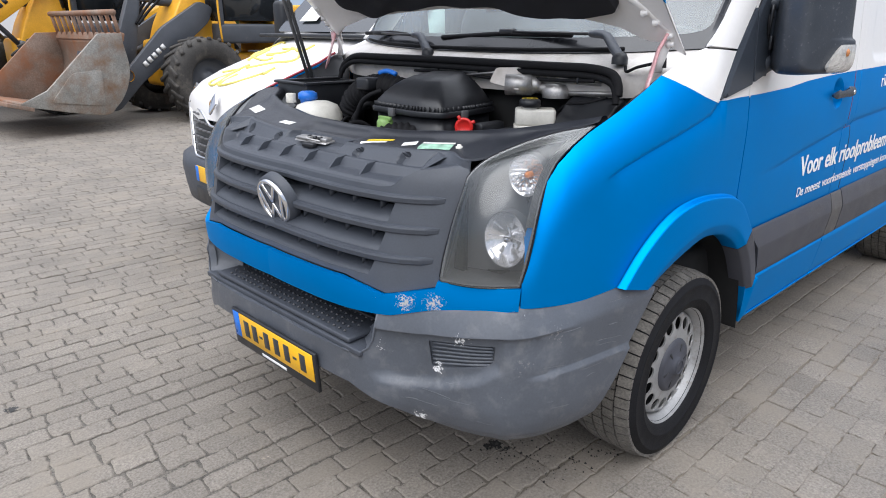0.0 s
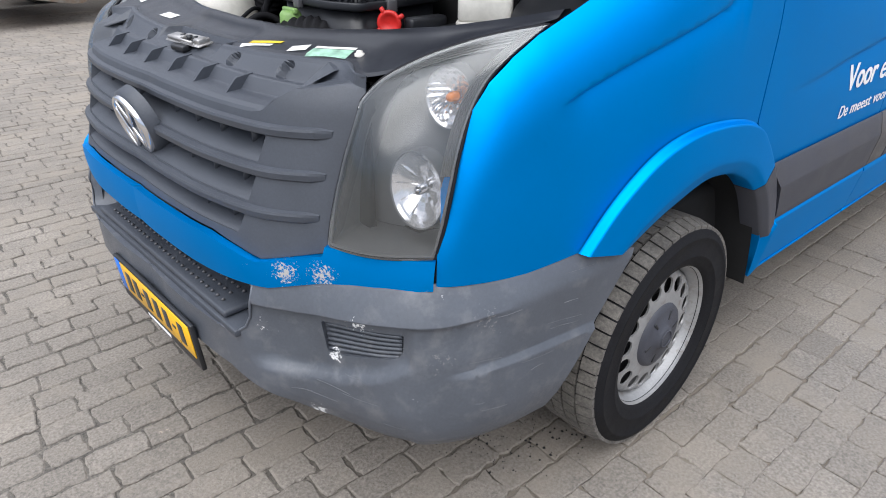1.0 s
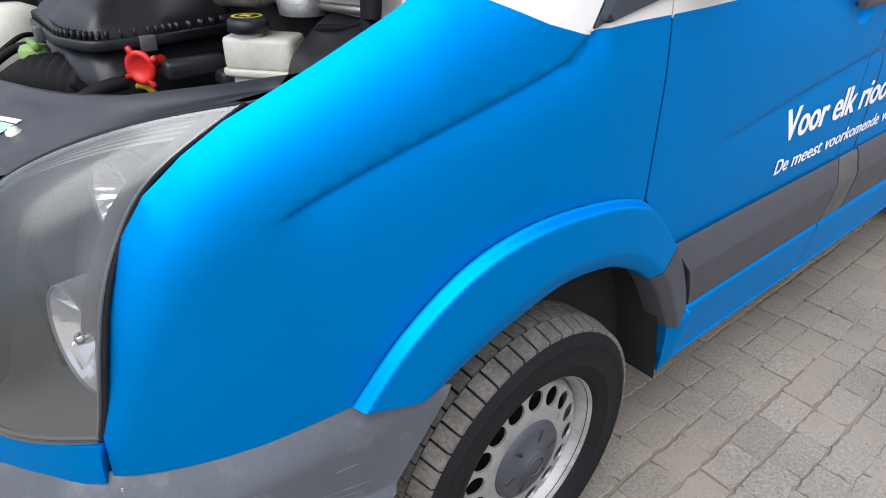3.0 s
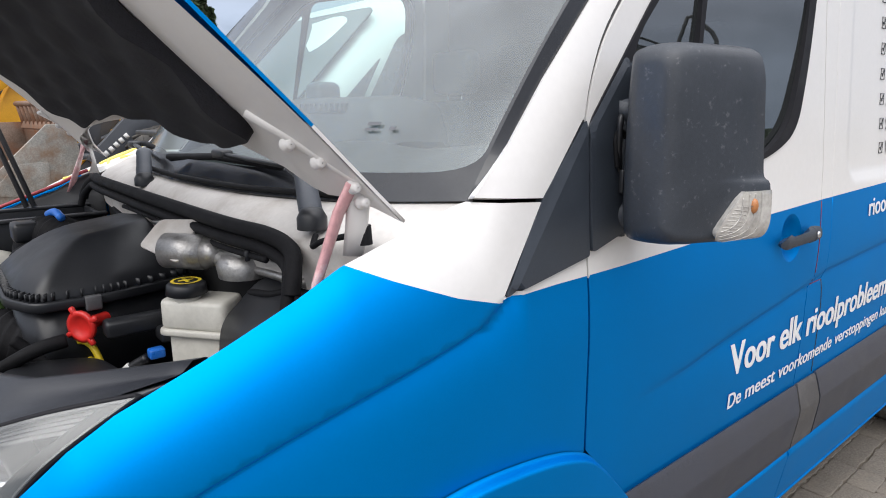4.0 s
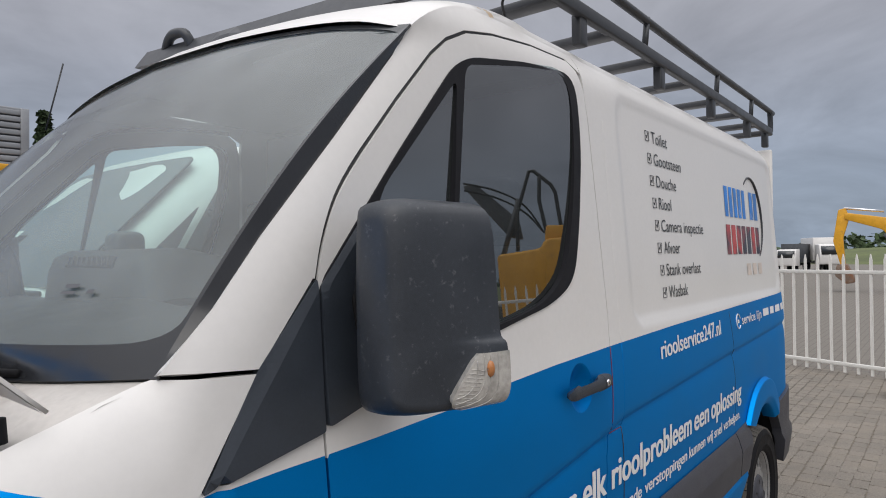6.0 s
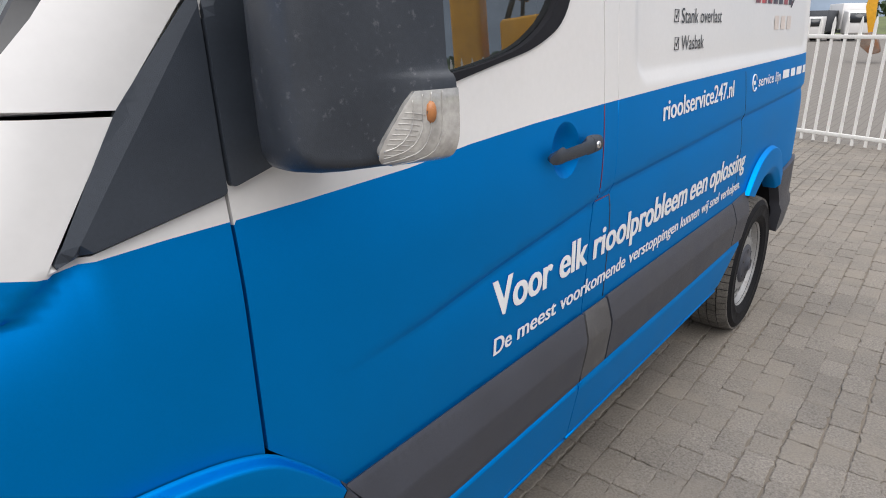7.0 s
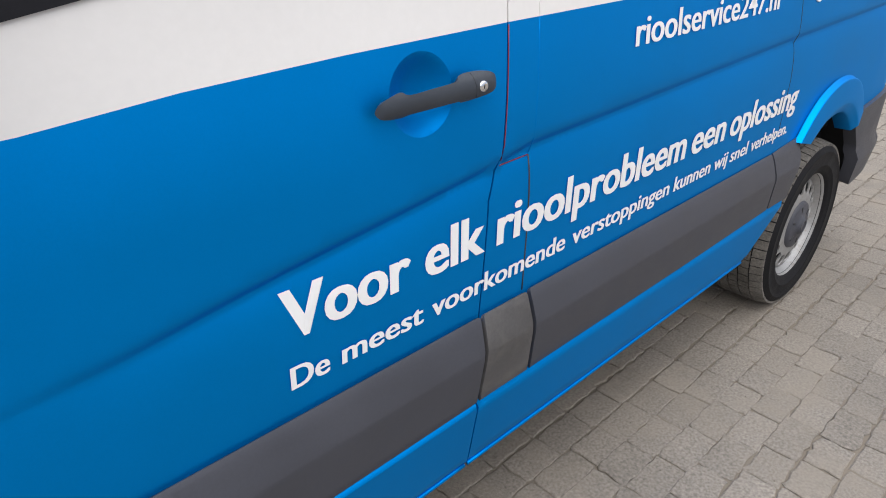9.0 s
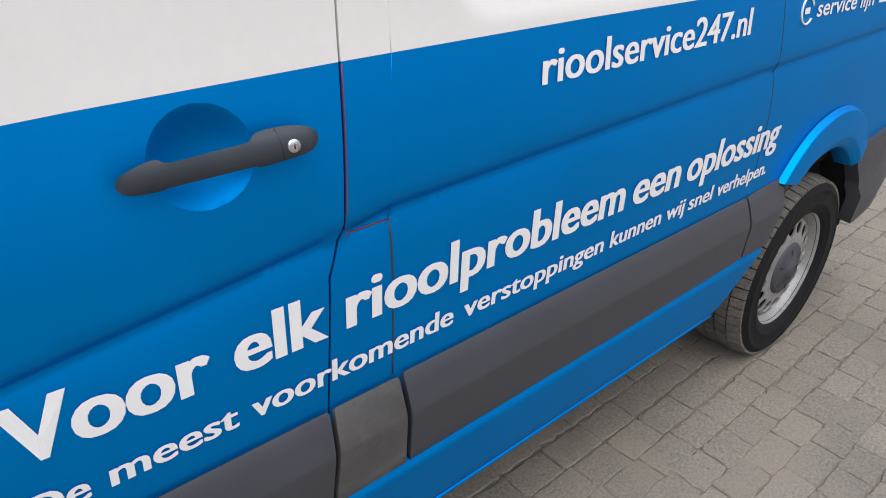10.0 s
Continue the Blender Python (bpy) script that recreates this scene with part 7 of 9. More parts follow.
bulb.transform(Matrix.Translation(shell_pt(-0.225, 1.443, 0.002)) @ Matrix.Diagonal((1, 1, 1.8, 1)))
part("amber_bulb", bulb, AMBER, ind)
part("mirror_arm", join(tube_bm([(0.36, 0.06, 1.40), (0.36, 0.00, 1.402)], 0.030, 12, True, 0.9), tube_bm([(0.36, 0.06, 1.60), (0.36, 0.0, 1.60)], 0.024, 12), tube_bm([(0.355, 0.035, 1.36), (0.36, 0.03, 1.42), (0.36, 0.03, 1.62)], 0.024, 12)), TRIMP, mirror)
part("mirror_base", sheet_bm(rounded([(0.2495, 1.342), (0.2515, 1.572), (0.37, 1.705), (0.41, 1.62), (0.43, 1.50), (0.47, 1.40)], 0.010, 3), bevelled((0.2515, 1.572), (0.37, 1.705), 0.010, False), step=0.012, thick=0.04, out=(0, -1, 0), lines=[bevel_line((0.2515, 1.572), (0.37, 1.705))]), TRIMP, mirror, "dark mirror mounting plate", smooth=False)
part("cable", tube_bm(spline([(0.34, 0.02, 1.575), (0.325, 0.01, 1.59), (0.318, 0.006, 1.57), (0.325, 0.01, 1.52), (0.345, 0.02, 1.47)], 6), 0.006, 6), BLACK, mirror)
part("cable_loop", tube_bm([Vector((x, side_y(x, z) - 0.018, z)) for x, z in [(p.x, p.y) for p in spline([(0.321, 1.495, 0), (0.317, 1.534, 0), (0.317, 1.549, 0), (0.325, 1.561, 0), (0.340, 1.562, 0), (0.347, 1.551, 0)], 6)]], 0.0045, 8), RUBBER, mirror)
part("mount_socket", box_bm((0.034, 0.010, 0.046), (0.338, 0.0, 1.47), 0.003), BLACK, mirror)
fm = copy_thing(mirror, Matrix.Translation((0, 2 * MID, 0)))
fm.scale = (1, -1, 1)

# ---- roof rack ----
rack = thing("roof_rack", "dark grey steel roof rack with rusty front corner", "roof rack")
RACKM = material("dark_grey_rack_paint", (0.045, 0.048, 0.055), 0.45, 0.1, 0.15, 8, 0.1, 120, stain=(0.16, 0.07, 0.035), stain_scale=12, stain_lo=0.70, stain_hi=0.8)
RUST = material("rusty_steel", (0.22, 0.085, 0.04), 0.85, 0.1, 0.4, 20, 0.3, 120, bump=0.8, bscale=150)
def rk(x, y, z):
    return Vector((x, y, z + 0.03 * (y - 0.12) / 1.7 * (1 if x < 1.3 else 0.2)))
for y in (0.12, 2 * MID - 0.12):
    part("lower_rail", box_bm((3.02, 0.03, 0.045), (2.60, y, 2.395), 0.006), RACKM, rack)
    part("upper_rail", tube_bm(spline([(0.985, y, 2.390), (1.02, y, 2.44), (1.06, y, 2.495), (1.095, y, 2.520), (1.16, y, 2.524), (2.5, y, 2.520), (4.05, y, 2.530), (4.10, y, 2.515), (4.115, y, 2.47), (4.115, y, 2.40)], 6), 0.0165, 10), RACKM, rack)
    for x in (1.95, 2.9, 3.6):
        part("upright", tube_bm([(x, y, 2.41), (x + 0.03, y, 2.535)], 0.012, 8), RACKM, rack)
    for x in (1.42, 2.13, 2.84, 3.55, 4.0):
        part("foot", box_bm((0.05, 0.035, 0.10), (x, y + (0.01 if y < 1 else -0.01), 2.335), 0.006), RACKM, rack)
for x in (1.25, 1.65, 2.06, 2.5, 2.95, 3.35, 3.72, 4.05):
    part("cross_bar", box_bm((0.07, 2 * MID - 0.24, 0.028), (x, MID, 2.385), 0.006), RACKM, rack)
foil = []
for i in range(31):
    y = 0.088 + (2 * MID - 0.18) * i / 30
    b = 0.010 * math.exp(-((y - 1.25) / 0.05) ** 2)
    z0, z1 = Vector((0, 0, 2.300 + 0.064 * y)), Vector((0, 0, 2.388 + 0.060 * y))
    foil.append([Vector((0.845 - 0.02 * (y / 1.97), y, z0.z)), Vector((0.872 - 0.02 * (y / 1.97) - b, y, (z0.z + z1.z) / 2 + b)), Vector((0.90 - 0.02 * (y / 1.97), y, z1.z)), Vector((0.915, y, z1.z - 0.004)), Vector((0.865, y, z0.z))])
part("wind_deflector", loft_bm(foil, True, True), RACKM, rack, "dark sloping wind deflector plate", smooth=False)
part("rust_patch", prism_bm([(0.866, 2.340), (0.890, 2.335), (0.918, 2.382), (0.899, 2.395)], 0.084, 0.135, "y", 0.003), RUST, rack, "rusted end of the deflector")
part("deflector_grip", tube_bm(spline([(0.88, 1.52, 2.45), (0.86, 1.54, 2.50), (0.87, 1.66, 2.515), (0.9, 1.76, 2.47)], 6), 0.02, 8), RACKM, rack)
part("corner_clamp", join(box_bm((0.035, 0.04, 0.04), (1.03, 0.12, 2.40), 0.008), tube_bm([(0.93, 0.11, 2.375), (1.03, 0.12, 2.39)], 0.012, 8)), RUST, rack)
part("work_lamp", lathe_bm([(0.001, -0.02), (0.018, -0.018), (0.022, 0.0), (0.015, 0.02)], 14, "x", (1.11, 0.13, 2.45)), BLACK, rack)
for pts in ([(1.06, 0.12, 2.50), (1.05, 0.14, 2.44), (1.0, 0.15, 2.37), (1.05, 0.13, 2.36), (1.1, 0.12, 2.42)], [(1.05, 0.13, 2.37), (1.02, 0.16, 2.32), (1.06, 0.18, 2.29)]):
    part("cable", tube_bm(spline(pts, 8), 0.004, 6), BLACK, rack)
aerial = part("aerial", tube_bm([(0.47, 1.82, 2.10), (0.53, 1.82, 2.36)], 0.003, 6), BLACK, van, "thin black aerial")

# ---- cab interior ----
CABIN = material("grey_dash_plastic", (0.075, 0.077, 0.082), 0.6, 0, 0.1, 8, 0.08, 200, bump=0.3, bscale=600)
SEATM = material("grey_seat_cloth", (0.055, 0.058, 0.066), 0.9, 0, 0.2, 20, 0.2, 250, bump=0.5, bscale=400)
LINER = material("pale_headlining", (0.45, 0.44, 0.42), 0.9, 0, 0.06, 6, 0.05, 150)
rings = []
for i in range(31):
    a = 0.015 + 0.97 * i / 30
    w = ws_pt(a, 0.015)
    hump = 0.03 * math.exp(-((w.y - 0.42) / 0.22) ** 2) + 0.025 * math.exp(-((w.y - MID) / 0.20) ** 2)
    rings.append([w + Vector((0.01, 0, -0.012)), Vector((w.x + 0.15, w.y, 1.445)), Vector((0.20, w.y, 1.468 + hump * 0.4)), Vector((0.40, w.y, 1.490 + hump)), Vector((0.50, w.y, 1.46 + hump)), Vector((0.53, w.y, 1.34)), Vector((0.50, w.y, 1.20)), Vector((0.40, w.y, 1.0)), Vector((0.30, w.y, 0.8))])
dash = part("dashboard", loft_bm(rings, False), CABIN, van, "grey moulded dashboard")
# raised hood in the middle of the dash with a row of vents
rings = []
for y in np.concatenate((np.linspace(0.90, 1.0, 8), np.linspace(1.06, 1.50, 8), np.linspace(1.54, 1.64, 6))):
    e = max(0.0, (1.0 - y) / 0.10, (y - 1.54) / 0.10)
    k = 0.25 + 0.75 * math.sqrt(max(0.0, 1 - e * e))
    rings.append([Vector((0.54 + (x - 0.54) * (0.7 + 0.3 * k), y, 1.46 + (z - 1.46) * k)) for x, z in ((0.375, 1.46), (0.385, 1.535), (0.390, 1.590), (0.405, 1.628), (0.445, 1.648), (0.54, 1.652), (0.66, 1.63), (0.70, 1.46))])
binnacle = part("dash_hood", loft_bm(rings, False), CABIN, dash, "raised dark dash hood")
vent = part("air_vent", box_bm((0.016, 0.33, 0.036), (0.397, 1.265, 1.611), 0.004, 2, Matrix.Rotation(radians(22), 4, "Y")), BLACK, dash)
for k in range(9):
    part("vent_slat", box_bm((0.008, 0.007, 0.028), (0.389, 1.125 + k * 0.035, 1.613), 0.001, 1), GREYP, vent)
wheel_rim = [Vector((0.0, 0.195 * math.cos(t), 0.195 * math.sin(t))) for t in np.linspace(0, 2 * math.pi, 41)]
sw = tube_bm(wheel_rim, 0.016, 10, False)
sw = join(sw, box_bm((0.04, 0.12, 0.09), (0.01, 0, 0), 0.02), box_bm((0.02, 0.36, 0.03), (0.01, 0, 0.01), 0.006), box_bm((0.02, 0.035, 0.18), (0.01, 0, -0.09), 0.006))
sw.transform(Matrix.Translation((0.62, 0.47, 1.36)) @ Matrix.Rotation(radians(-35), 4, "Y"))
part("steering_wheel", sw, CABIN, van, "dark steering wheel")


def seat(y, w):
    s = new("seat")
    s.parent = van
    s["label"] = "grey cloth cab seat"
    part("cushion", box_bm((0.50, w, 0.16), (1.02, y, 0.98), 0.05, 4), SEATM, s)
    part("backrest", box_bm((0.14, w, 0.66), (1.27, y, 1.32), 0.05, 4, Matrix.Rotation(radians(10), 4, "Y")), SEATM, s)
    part("headrest", box_bm((0.10, min(w, 0.28), 0.20), (1.345, y, 1.78), 0.04, 4), SEATM, s)
    for dy in (-0.05, 0.05):
        part("headrest_post", tube_bm([(1.335, y + dy, 1.58), (1.345, y + dy, 1.72)], 0.006, 6), CHROME, s)


seat(0.47, 0.50)
seat(1.22, 0.46)
seat(1.66, 0.42)
part("bulkhead", box_bm((0.02, 1.74, 1.50), (1.475, MID, 1.45), 0.004), CABIN, van, "grey steel bulkhead")
part("cab_floor", box_bm((1.3, 1.70, 0.04), (0.88, MID, 0.76)), CABIN, van)
part("headlining", sheet_bm([(0.62, 0.20), (1.47, 0.16), (1.47, 2 * MID - 0.16), (0.62, 2 * MID - 0.20)], lambda x, y: Vector((x, y, 2.18 + 0.04 * step01(0.6, 0.9, x) + 0.03 * (1 - (abs(y - MID) / 0.85) ** 2))), step=0.12, thick=0.0, out=(0, 0, -1)), LINER, van, "pale headlining")
for m in (False, True):
    dr = [c for c in van.children if c.name.startswith("door")][1 if m else 0]
    part("inner_trim", sheet_bm(rounded([(0.48, 0.86), (1.25, 0.76), (1.32, 1.42), (1.15, 1.50), (0.86, 1.445), (0.30, 1.33), (0.30, 1.12)], 0.04, 4), lambda x, z: flip((x, side_y(x, z) + 0.075, z), m), step=0.08, thick=0.03, out=(0, -1 if m else 1, 0)), CABIN, dr, "grey inner door trim")
    part("sun_visor", box_bm((0.16, 0.42, 0.02), (0.66, 0.48 if not m else 2 * MID - 0.48, 2.145), 0.008), LINER, van)
# small print at the foot of the windscreen
for k, (a, h, w, hh) in enumerate(((0.135, 0.175, 0.018, 0.008), (0.135, 0.162, 0.018, 0.006), (0.112, 0.163, 0.008, 0.008))):
    part("writing_bar", sheet_bm([(a, h), (a + w, h), (a + w, h + hh), (a, h + hh)], lambda p, q: ws_pt(p, q) + Vector((-0.002, 0, 0.002)), step=0.02, thick=0, out=(-1, 0, 1)), GREYP, van)

# ---- the yard round the van ----
YEL = material("machine_yellow", (0.72, 0.36, 0.02), 0.42, 0, 0.12, 3, 0.06, 60, stain=(0.30, 0.17, 0.06), stain_scale=4, stain_lo=0.62, stain_hi=0.82)
MGREY = material("machine_dark_grey", (0.06, 0.065, 0.075), 0.5, 0, 0.15, 4, 0.08, 80, stain=(0.20, 0.18, 0.16), stain_scale=6, stain_lo=0.62, stain_hi=0.85)
BUCKETM = material("worn_rusty_bucket_steel", (0.22, 0.165, 0.13), 0.65, 0.2, 0.3, 4, 0.2, 60, bump=0.5, bscale=60, stain=(0.24, 0.105, 0.05), stain_scale=2.2, stain_lo=0.42, stain_hi=0.62)
DGLASS = material("dark_glass", (0.02, 0.024, 0.028), 0.06, 0, 0.1, 3, 0.02, 60, coat=0.5)
WRAIL = material("white_fence_paint", (0.76, 0.75, 0.72), 0.5, 0, 0.05, 4, 0.04, 60, stain=(0.5, 0.46, 0.4), stain_scale=8, stain_lo=0.68, stain_hi=0.9)


# second van, white, beside the first
MARKY = material("pale_yellow_marker", (0.78, 0.66, 0.16), 0.5, 0, 0.1, 8, 0.1, 60)


def second_van():
    v = thing("white_van", "white delivery van with yellow marker scribble on bonnet", "van", pose(-0.25, 3.33, GZ + 0.05))
    half = 1.0
    # x, half width, height of the top edge, foot
    ST = [(0.0, 0.62, 0.86, 0.40), (0.015, 0.80, 0.98, 0.34), (0.06, 0.90, 1.06, 0.30), (0.16, 0.955, 1.13, 0.28), (0.32, 0.985, 1.20, 0.28), (0.55, 1.0, 1.28, 0.28), (0.80, 1.0, 1.37, 0.28), (0.92, 1.0, 1.42, 0.28)]
    rings = []
    for x, w, zt, zb in ST:
        ring = []
        for t in np.linspace(-math.pi / 2, math.pi / 2, 33):
            c, s = math.sin(t), math.cos(t)
            y = w * math.copysign(abs(c) ** 0.45, c)
            z = zb + (zt - zb) * (abs(s) ** 0.42)
            z += 0.02 * math.cos(y / w * math.pi / 2) if s > 0.5 else 0
            ring.append((x + 0.10 * (abs(y) / w) ** 3 * (1 - min(1, x / 0.5)), y, z))
        rings.append(ring)
    part("bonnet", loft_bm(rings, False), WHITE, v, "white bonnet with yellow marker scribble")
    # cab and body
    ST2 = [(0.90, 1.0, 1.42), (1.30, 0.985, 1.80), (1.62, 0.95, 2.12), (1.80, 0.93, 2.24), (2.05, 0.92, 2.31), (2.6, 0.92, 2.33), (5.3, 0.92, 2.33), (5.4, 0.90, 2.25)]
    rings = []
    for x, w, zt in ST2:
        ring = []
        for t in np.linspace(-math.pi / 2, math.pi / 2, 33):
            c, s = math.sin(t), math.cos(t)
            tap = 1.0
            y = math.copysign(abs(c) ** 0.32, c)
            z = 0.28 + (zt - 0.28) * abs(s) ** 0.26
            lean = 0.08 * max(0, z - 1.3)
            ring.append((x, y * (1.0 - lean), z))
        rings.append(ring)
    part("body", loft_bm(rings, False), WHITE, v, "white van body")
    # windscreen, side windows
    def scr(a, h, off=0.012):
        x = 0.905 + 0.80 * h
        return Vector((x - off + 0.06 * (abs(a) ** 2), a * (0.90 - 0.06 * h), 1.43 + 0.75 * h + off))
    part("windscreen", sheet_bm(rounded([(-1, 0.03), (1, 0.03), (0.97, 0.97), (-0.97, 0.97)], 0.08, 4), scr, step=0.1, thick=0.01, out=(-1, 0, 1)), DGLASS, v, "dark windscreen")
    part("wiper_cowl", box_bm((0.14, 1.72, 0.03), (0.86, 0, 1.435), 0.01), BLACK, v)
    part("paper", sheet_bm([(0.30, 0.12), (0.62, 0.12), (0.62, 0.42), (0.30, 0.42)], lambda a, h: scr(a, h, 0.024), step=0.1, thick=0, out=(-1, 0, 1)), LABELW, v, "white paper behind the glass")
    for sgn in (-1, 1):
        sd = lambda x, z: Vector((x, sgn * (1.0 - 0.08 * max(0, z - 1.3) + 0.006), z))
        part("side_window", sheet_bm(rounded([(1.42, 1.42), (2.12, 1.40), (2.14, 2.05), (1.80, 2.02)], [0.04, 0.06, 0.1, 0.08], 4), sd, step=0.1, thick=0.01, out=(0, sgn, 0)), DGLASS, v, "dark door window")
        part("quarter_window", sheet_bm(rounded([(1.16, 1.42), (1.38, 1.42), (1.66, 1.88)], 0.03, 3), sd, step=0.1, thick=0.01, out=(0, sgn, 0)), DGLASS, v)
        part("rub_strip", box_bm((3.6, 0.03, 0.14), (3.0, sgn * 1.0, 0.72), 0.01), CLAD, v)
        part("door_seam", tube_bm([(1.05, sgn * 1.006, 0.5), (1.05, sgn * 1.006, 1.38)], 0.004, 5), BLACK, v)
        part("door_seam", tube_bm([(2.2, sgn * 1.006, 0.5), (2.2, sgn * 1.004, 1.3), (2.2, sgn * 0.95, 2.1)], 0.004, 5), BLACK, v)
        part("mirror", box_bm((0.14, 0.16, 0.32), (1.18, sgn * 1.13, 1.56), 0.04, 3), BLACK, v, "black door mirror")
        # tall headlamp
        part("headlamp", sheet_bm(rounded([(0.70, 0.80), (0.86, 0.82), (0.965, 1.0), (0.93, 1.09), (0.78, 0.98)], 0.03, 3), lambda y, z: Vector((0.100 + 0.30 * max(0, y - 0.72) + 0.55 * max(0, z - 0.92), sgn * y, z)), step=0.05, thick=0.03, out=(-1, 0, 0)), LENS, v, "clear headlamp")
        part("headlamp_inside", sheet_bm(rounded([(0.71, 0.81), (0.85, 0.83), (0.95, 1.0), (0.92, 1.07), (0.79, 0.97)], 0.03, 3), lambda y, z: Vector((0.125 + 0.30 * max(0, y - 0.72) + 0.55 * max(0, z - 0.92), sgn * y, z)), step=0.05, thick=0.0, out=(-1, 0, 0)), STEEL, v)
    # grille with chrome border and slats
    gf = lambda y, z, o=0.0: Vector((0.0 - o + 0.07 * (abs(y) / 0.66) ** 2 + 0.16 * (z - 0.75), y, z))
    gp = rounded([(-0.40, 0.60), (0.40, 0.60), (0.66, 0.97), (0.30, 0.92), (0.13, 0.84), (-0.13, 0.84), (-0.30, 0.92), (-0.66, 0.97)], 0.04, 4)
    part("grille", sheet_bm(gp, lambda y, z: gf(y, z, 0.015), step=0.06, thick=0.03, out=(-1, 0, 0)), BLACK, v, "black honeycomb grille")
    part("grille_border", tube_bm([gf(a, b, 0.022) for a, b in gp + gp[:1]], 0.011, 8, False), CHROME, v)
    for r in range(6):
        z = 0.64 + r * 0.052
        wv = 0.38 + (z - 0.60) * 0.66
        for k in range(-7, 8):
            y = k * 0.085 + (r % 2) * 0.042
            if abs(y) < wv - 0.05 and not (abs(y) < 0.16 and z > 0.80) and z < 0.84 + abs(y) * 0.2:
                c = gf(y, z, 0.026)
                part("grille_slat", box_bm((0.02, 0.058, 0.016), c, 0.004, 1), GREYP, v)
    part("badge", prism_bm([(0.0, 0.085), (0.055, 0.0), (0.0, -0.085), (-0.055, 0.0)], -0.05, -0.03, "x", 0.006), CHROME, v, "chrome diamond badge").matrix_basis = Matrix.Translation((0.02, 0, 0.99)) @ Matrix.Rotation(radians(25), 4, "Y")
    # dark bumper
    bmp = []
    for t in np.linspace(-1, 1, 33):
        y = 0.99 * math.copysign(abs(t) ** 0.8, t)
        x = -0.06 + 0.30 * abs(t) ** 4
        bmp.append([(x + 0.10, y, 0.22), (x + 0.02, y, 0.25), (x, y, 0.36), (x - 0.015, y, 0.50), (x, y, 0.575), (x + 0.05, y, 0.60), (x + 0.14, y, 0.60)])
    part("bumper", loft_bm(bmp, False), PLASTIC, v, "dark grey bumper")
    part("bumper_vent", box_bm((0.03, 0.70, 0.10), (-0.055, 0, 0.34), 0.01), BLACK, v)
    part("number_plate", box_bm((0.012, 0.52, 0.11), (-0.085, 0.0, 0.50), 0.003), PLATE, v, "yellow number plate")
    part("country_band", box_bm((0.004, 0.045, 0.108), (-0.0925, 0.236, 0.50), 0.001, 1), BLUEC, v)
    # marker scribble, drawn on the bonnet
    rs = random.Random(3)
    for k in range(8):
        x, y = rs.uniform(0.15, 0.7), rs.uniform(-0.1, 0.7)
        pts = []
        for j in range(6):
            x = min(0.85, max(0.1, x + rs.uniform(-0.16, 0.16)))
            y = min(0.85, max(-0.2, y + rs.uniform(-0.22, 0.22)))
            zt = lerp_table([(s[0], s[2]) for s in ST], x)
            w = lerp_table([(s[0], s[1]) for s in ST], x)
            c = min(0.98, abs(y) / w) ** (1 / 0.45)
            z = 0.28 + (zt - 0.28) * (math.sqrt(max(0, 1 - c * c)) ** 0.42) + 0.02 * math.cos(y / w * math.pi / 2)
            pts.append((x, y, z + 0.004))
        part("marker_line", tube_bm(spline(pts, 4), 0.009, 5), MARKY, v)
    for wx in (0.95, 4.1):
        for sgn in (-1, 1):
            w = new("wheel")
            w.parent = v
            w.matrix_basis = pose(wx, sgn * 0.86, 0.34, 0, 20, 180 if sgn > 0 else 0)
            for name in ("tyre", "rim", "wheel_disc", "wheel_well"):
                ob = new(name, WHEEL[name][0])
                ob.parent = w
            part("wheel_arch", lathe_bm([(0.40, 0.0), (0.41, -0.02), (0.37, -0.02)], 32, "y", (wx, sgn * 0.995 if sgn > 0 else -0.975, 0.36)), BLACK, v)
    part("underbody", box_bm((5.0, 1.7, 0.25), (2.75, 0, 0.36), 0.05), DARK, v)
    return v


second_van()


MUD = material("muddy_tyre_rubber", (0.045, 0.042, 0.039), 0.9, 0, 0.3, 5, 0.2, 40, stain=(0.13, 0.115, 0.095), stain_scale=6, stain_lo=0.5, stain_hi=0.8)


CHEEKM = material("bare_grey_steel", (0.27, 0.26, 0.235), 0.55, 0.4, 0.25, 5, 0.2, 60, bump=0.4, bscale=60, stain=(0.21, 0.125, 0.075), stain_scale=3.5, stain_lo=0.46, stain_hi=0.70)


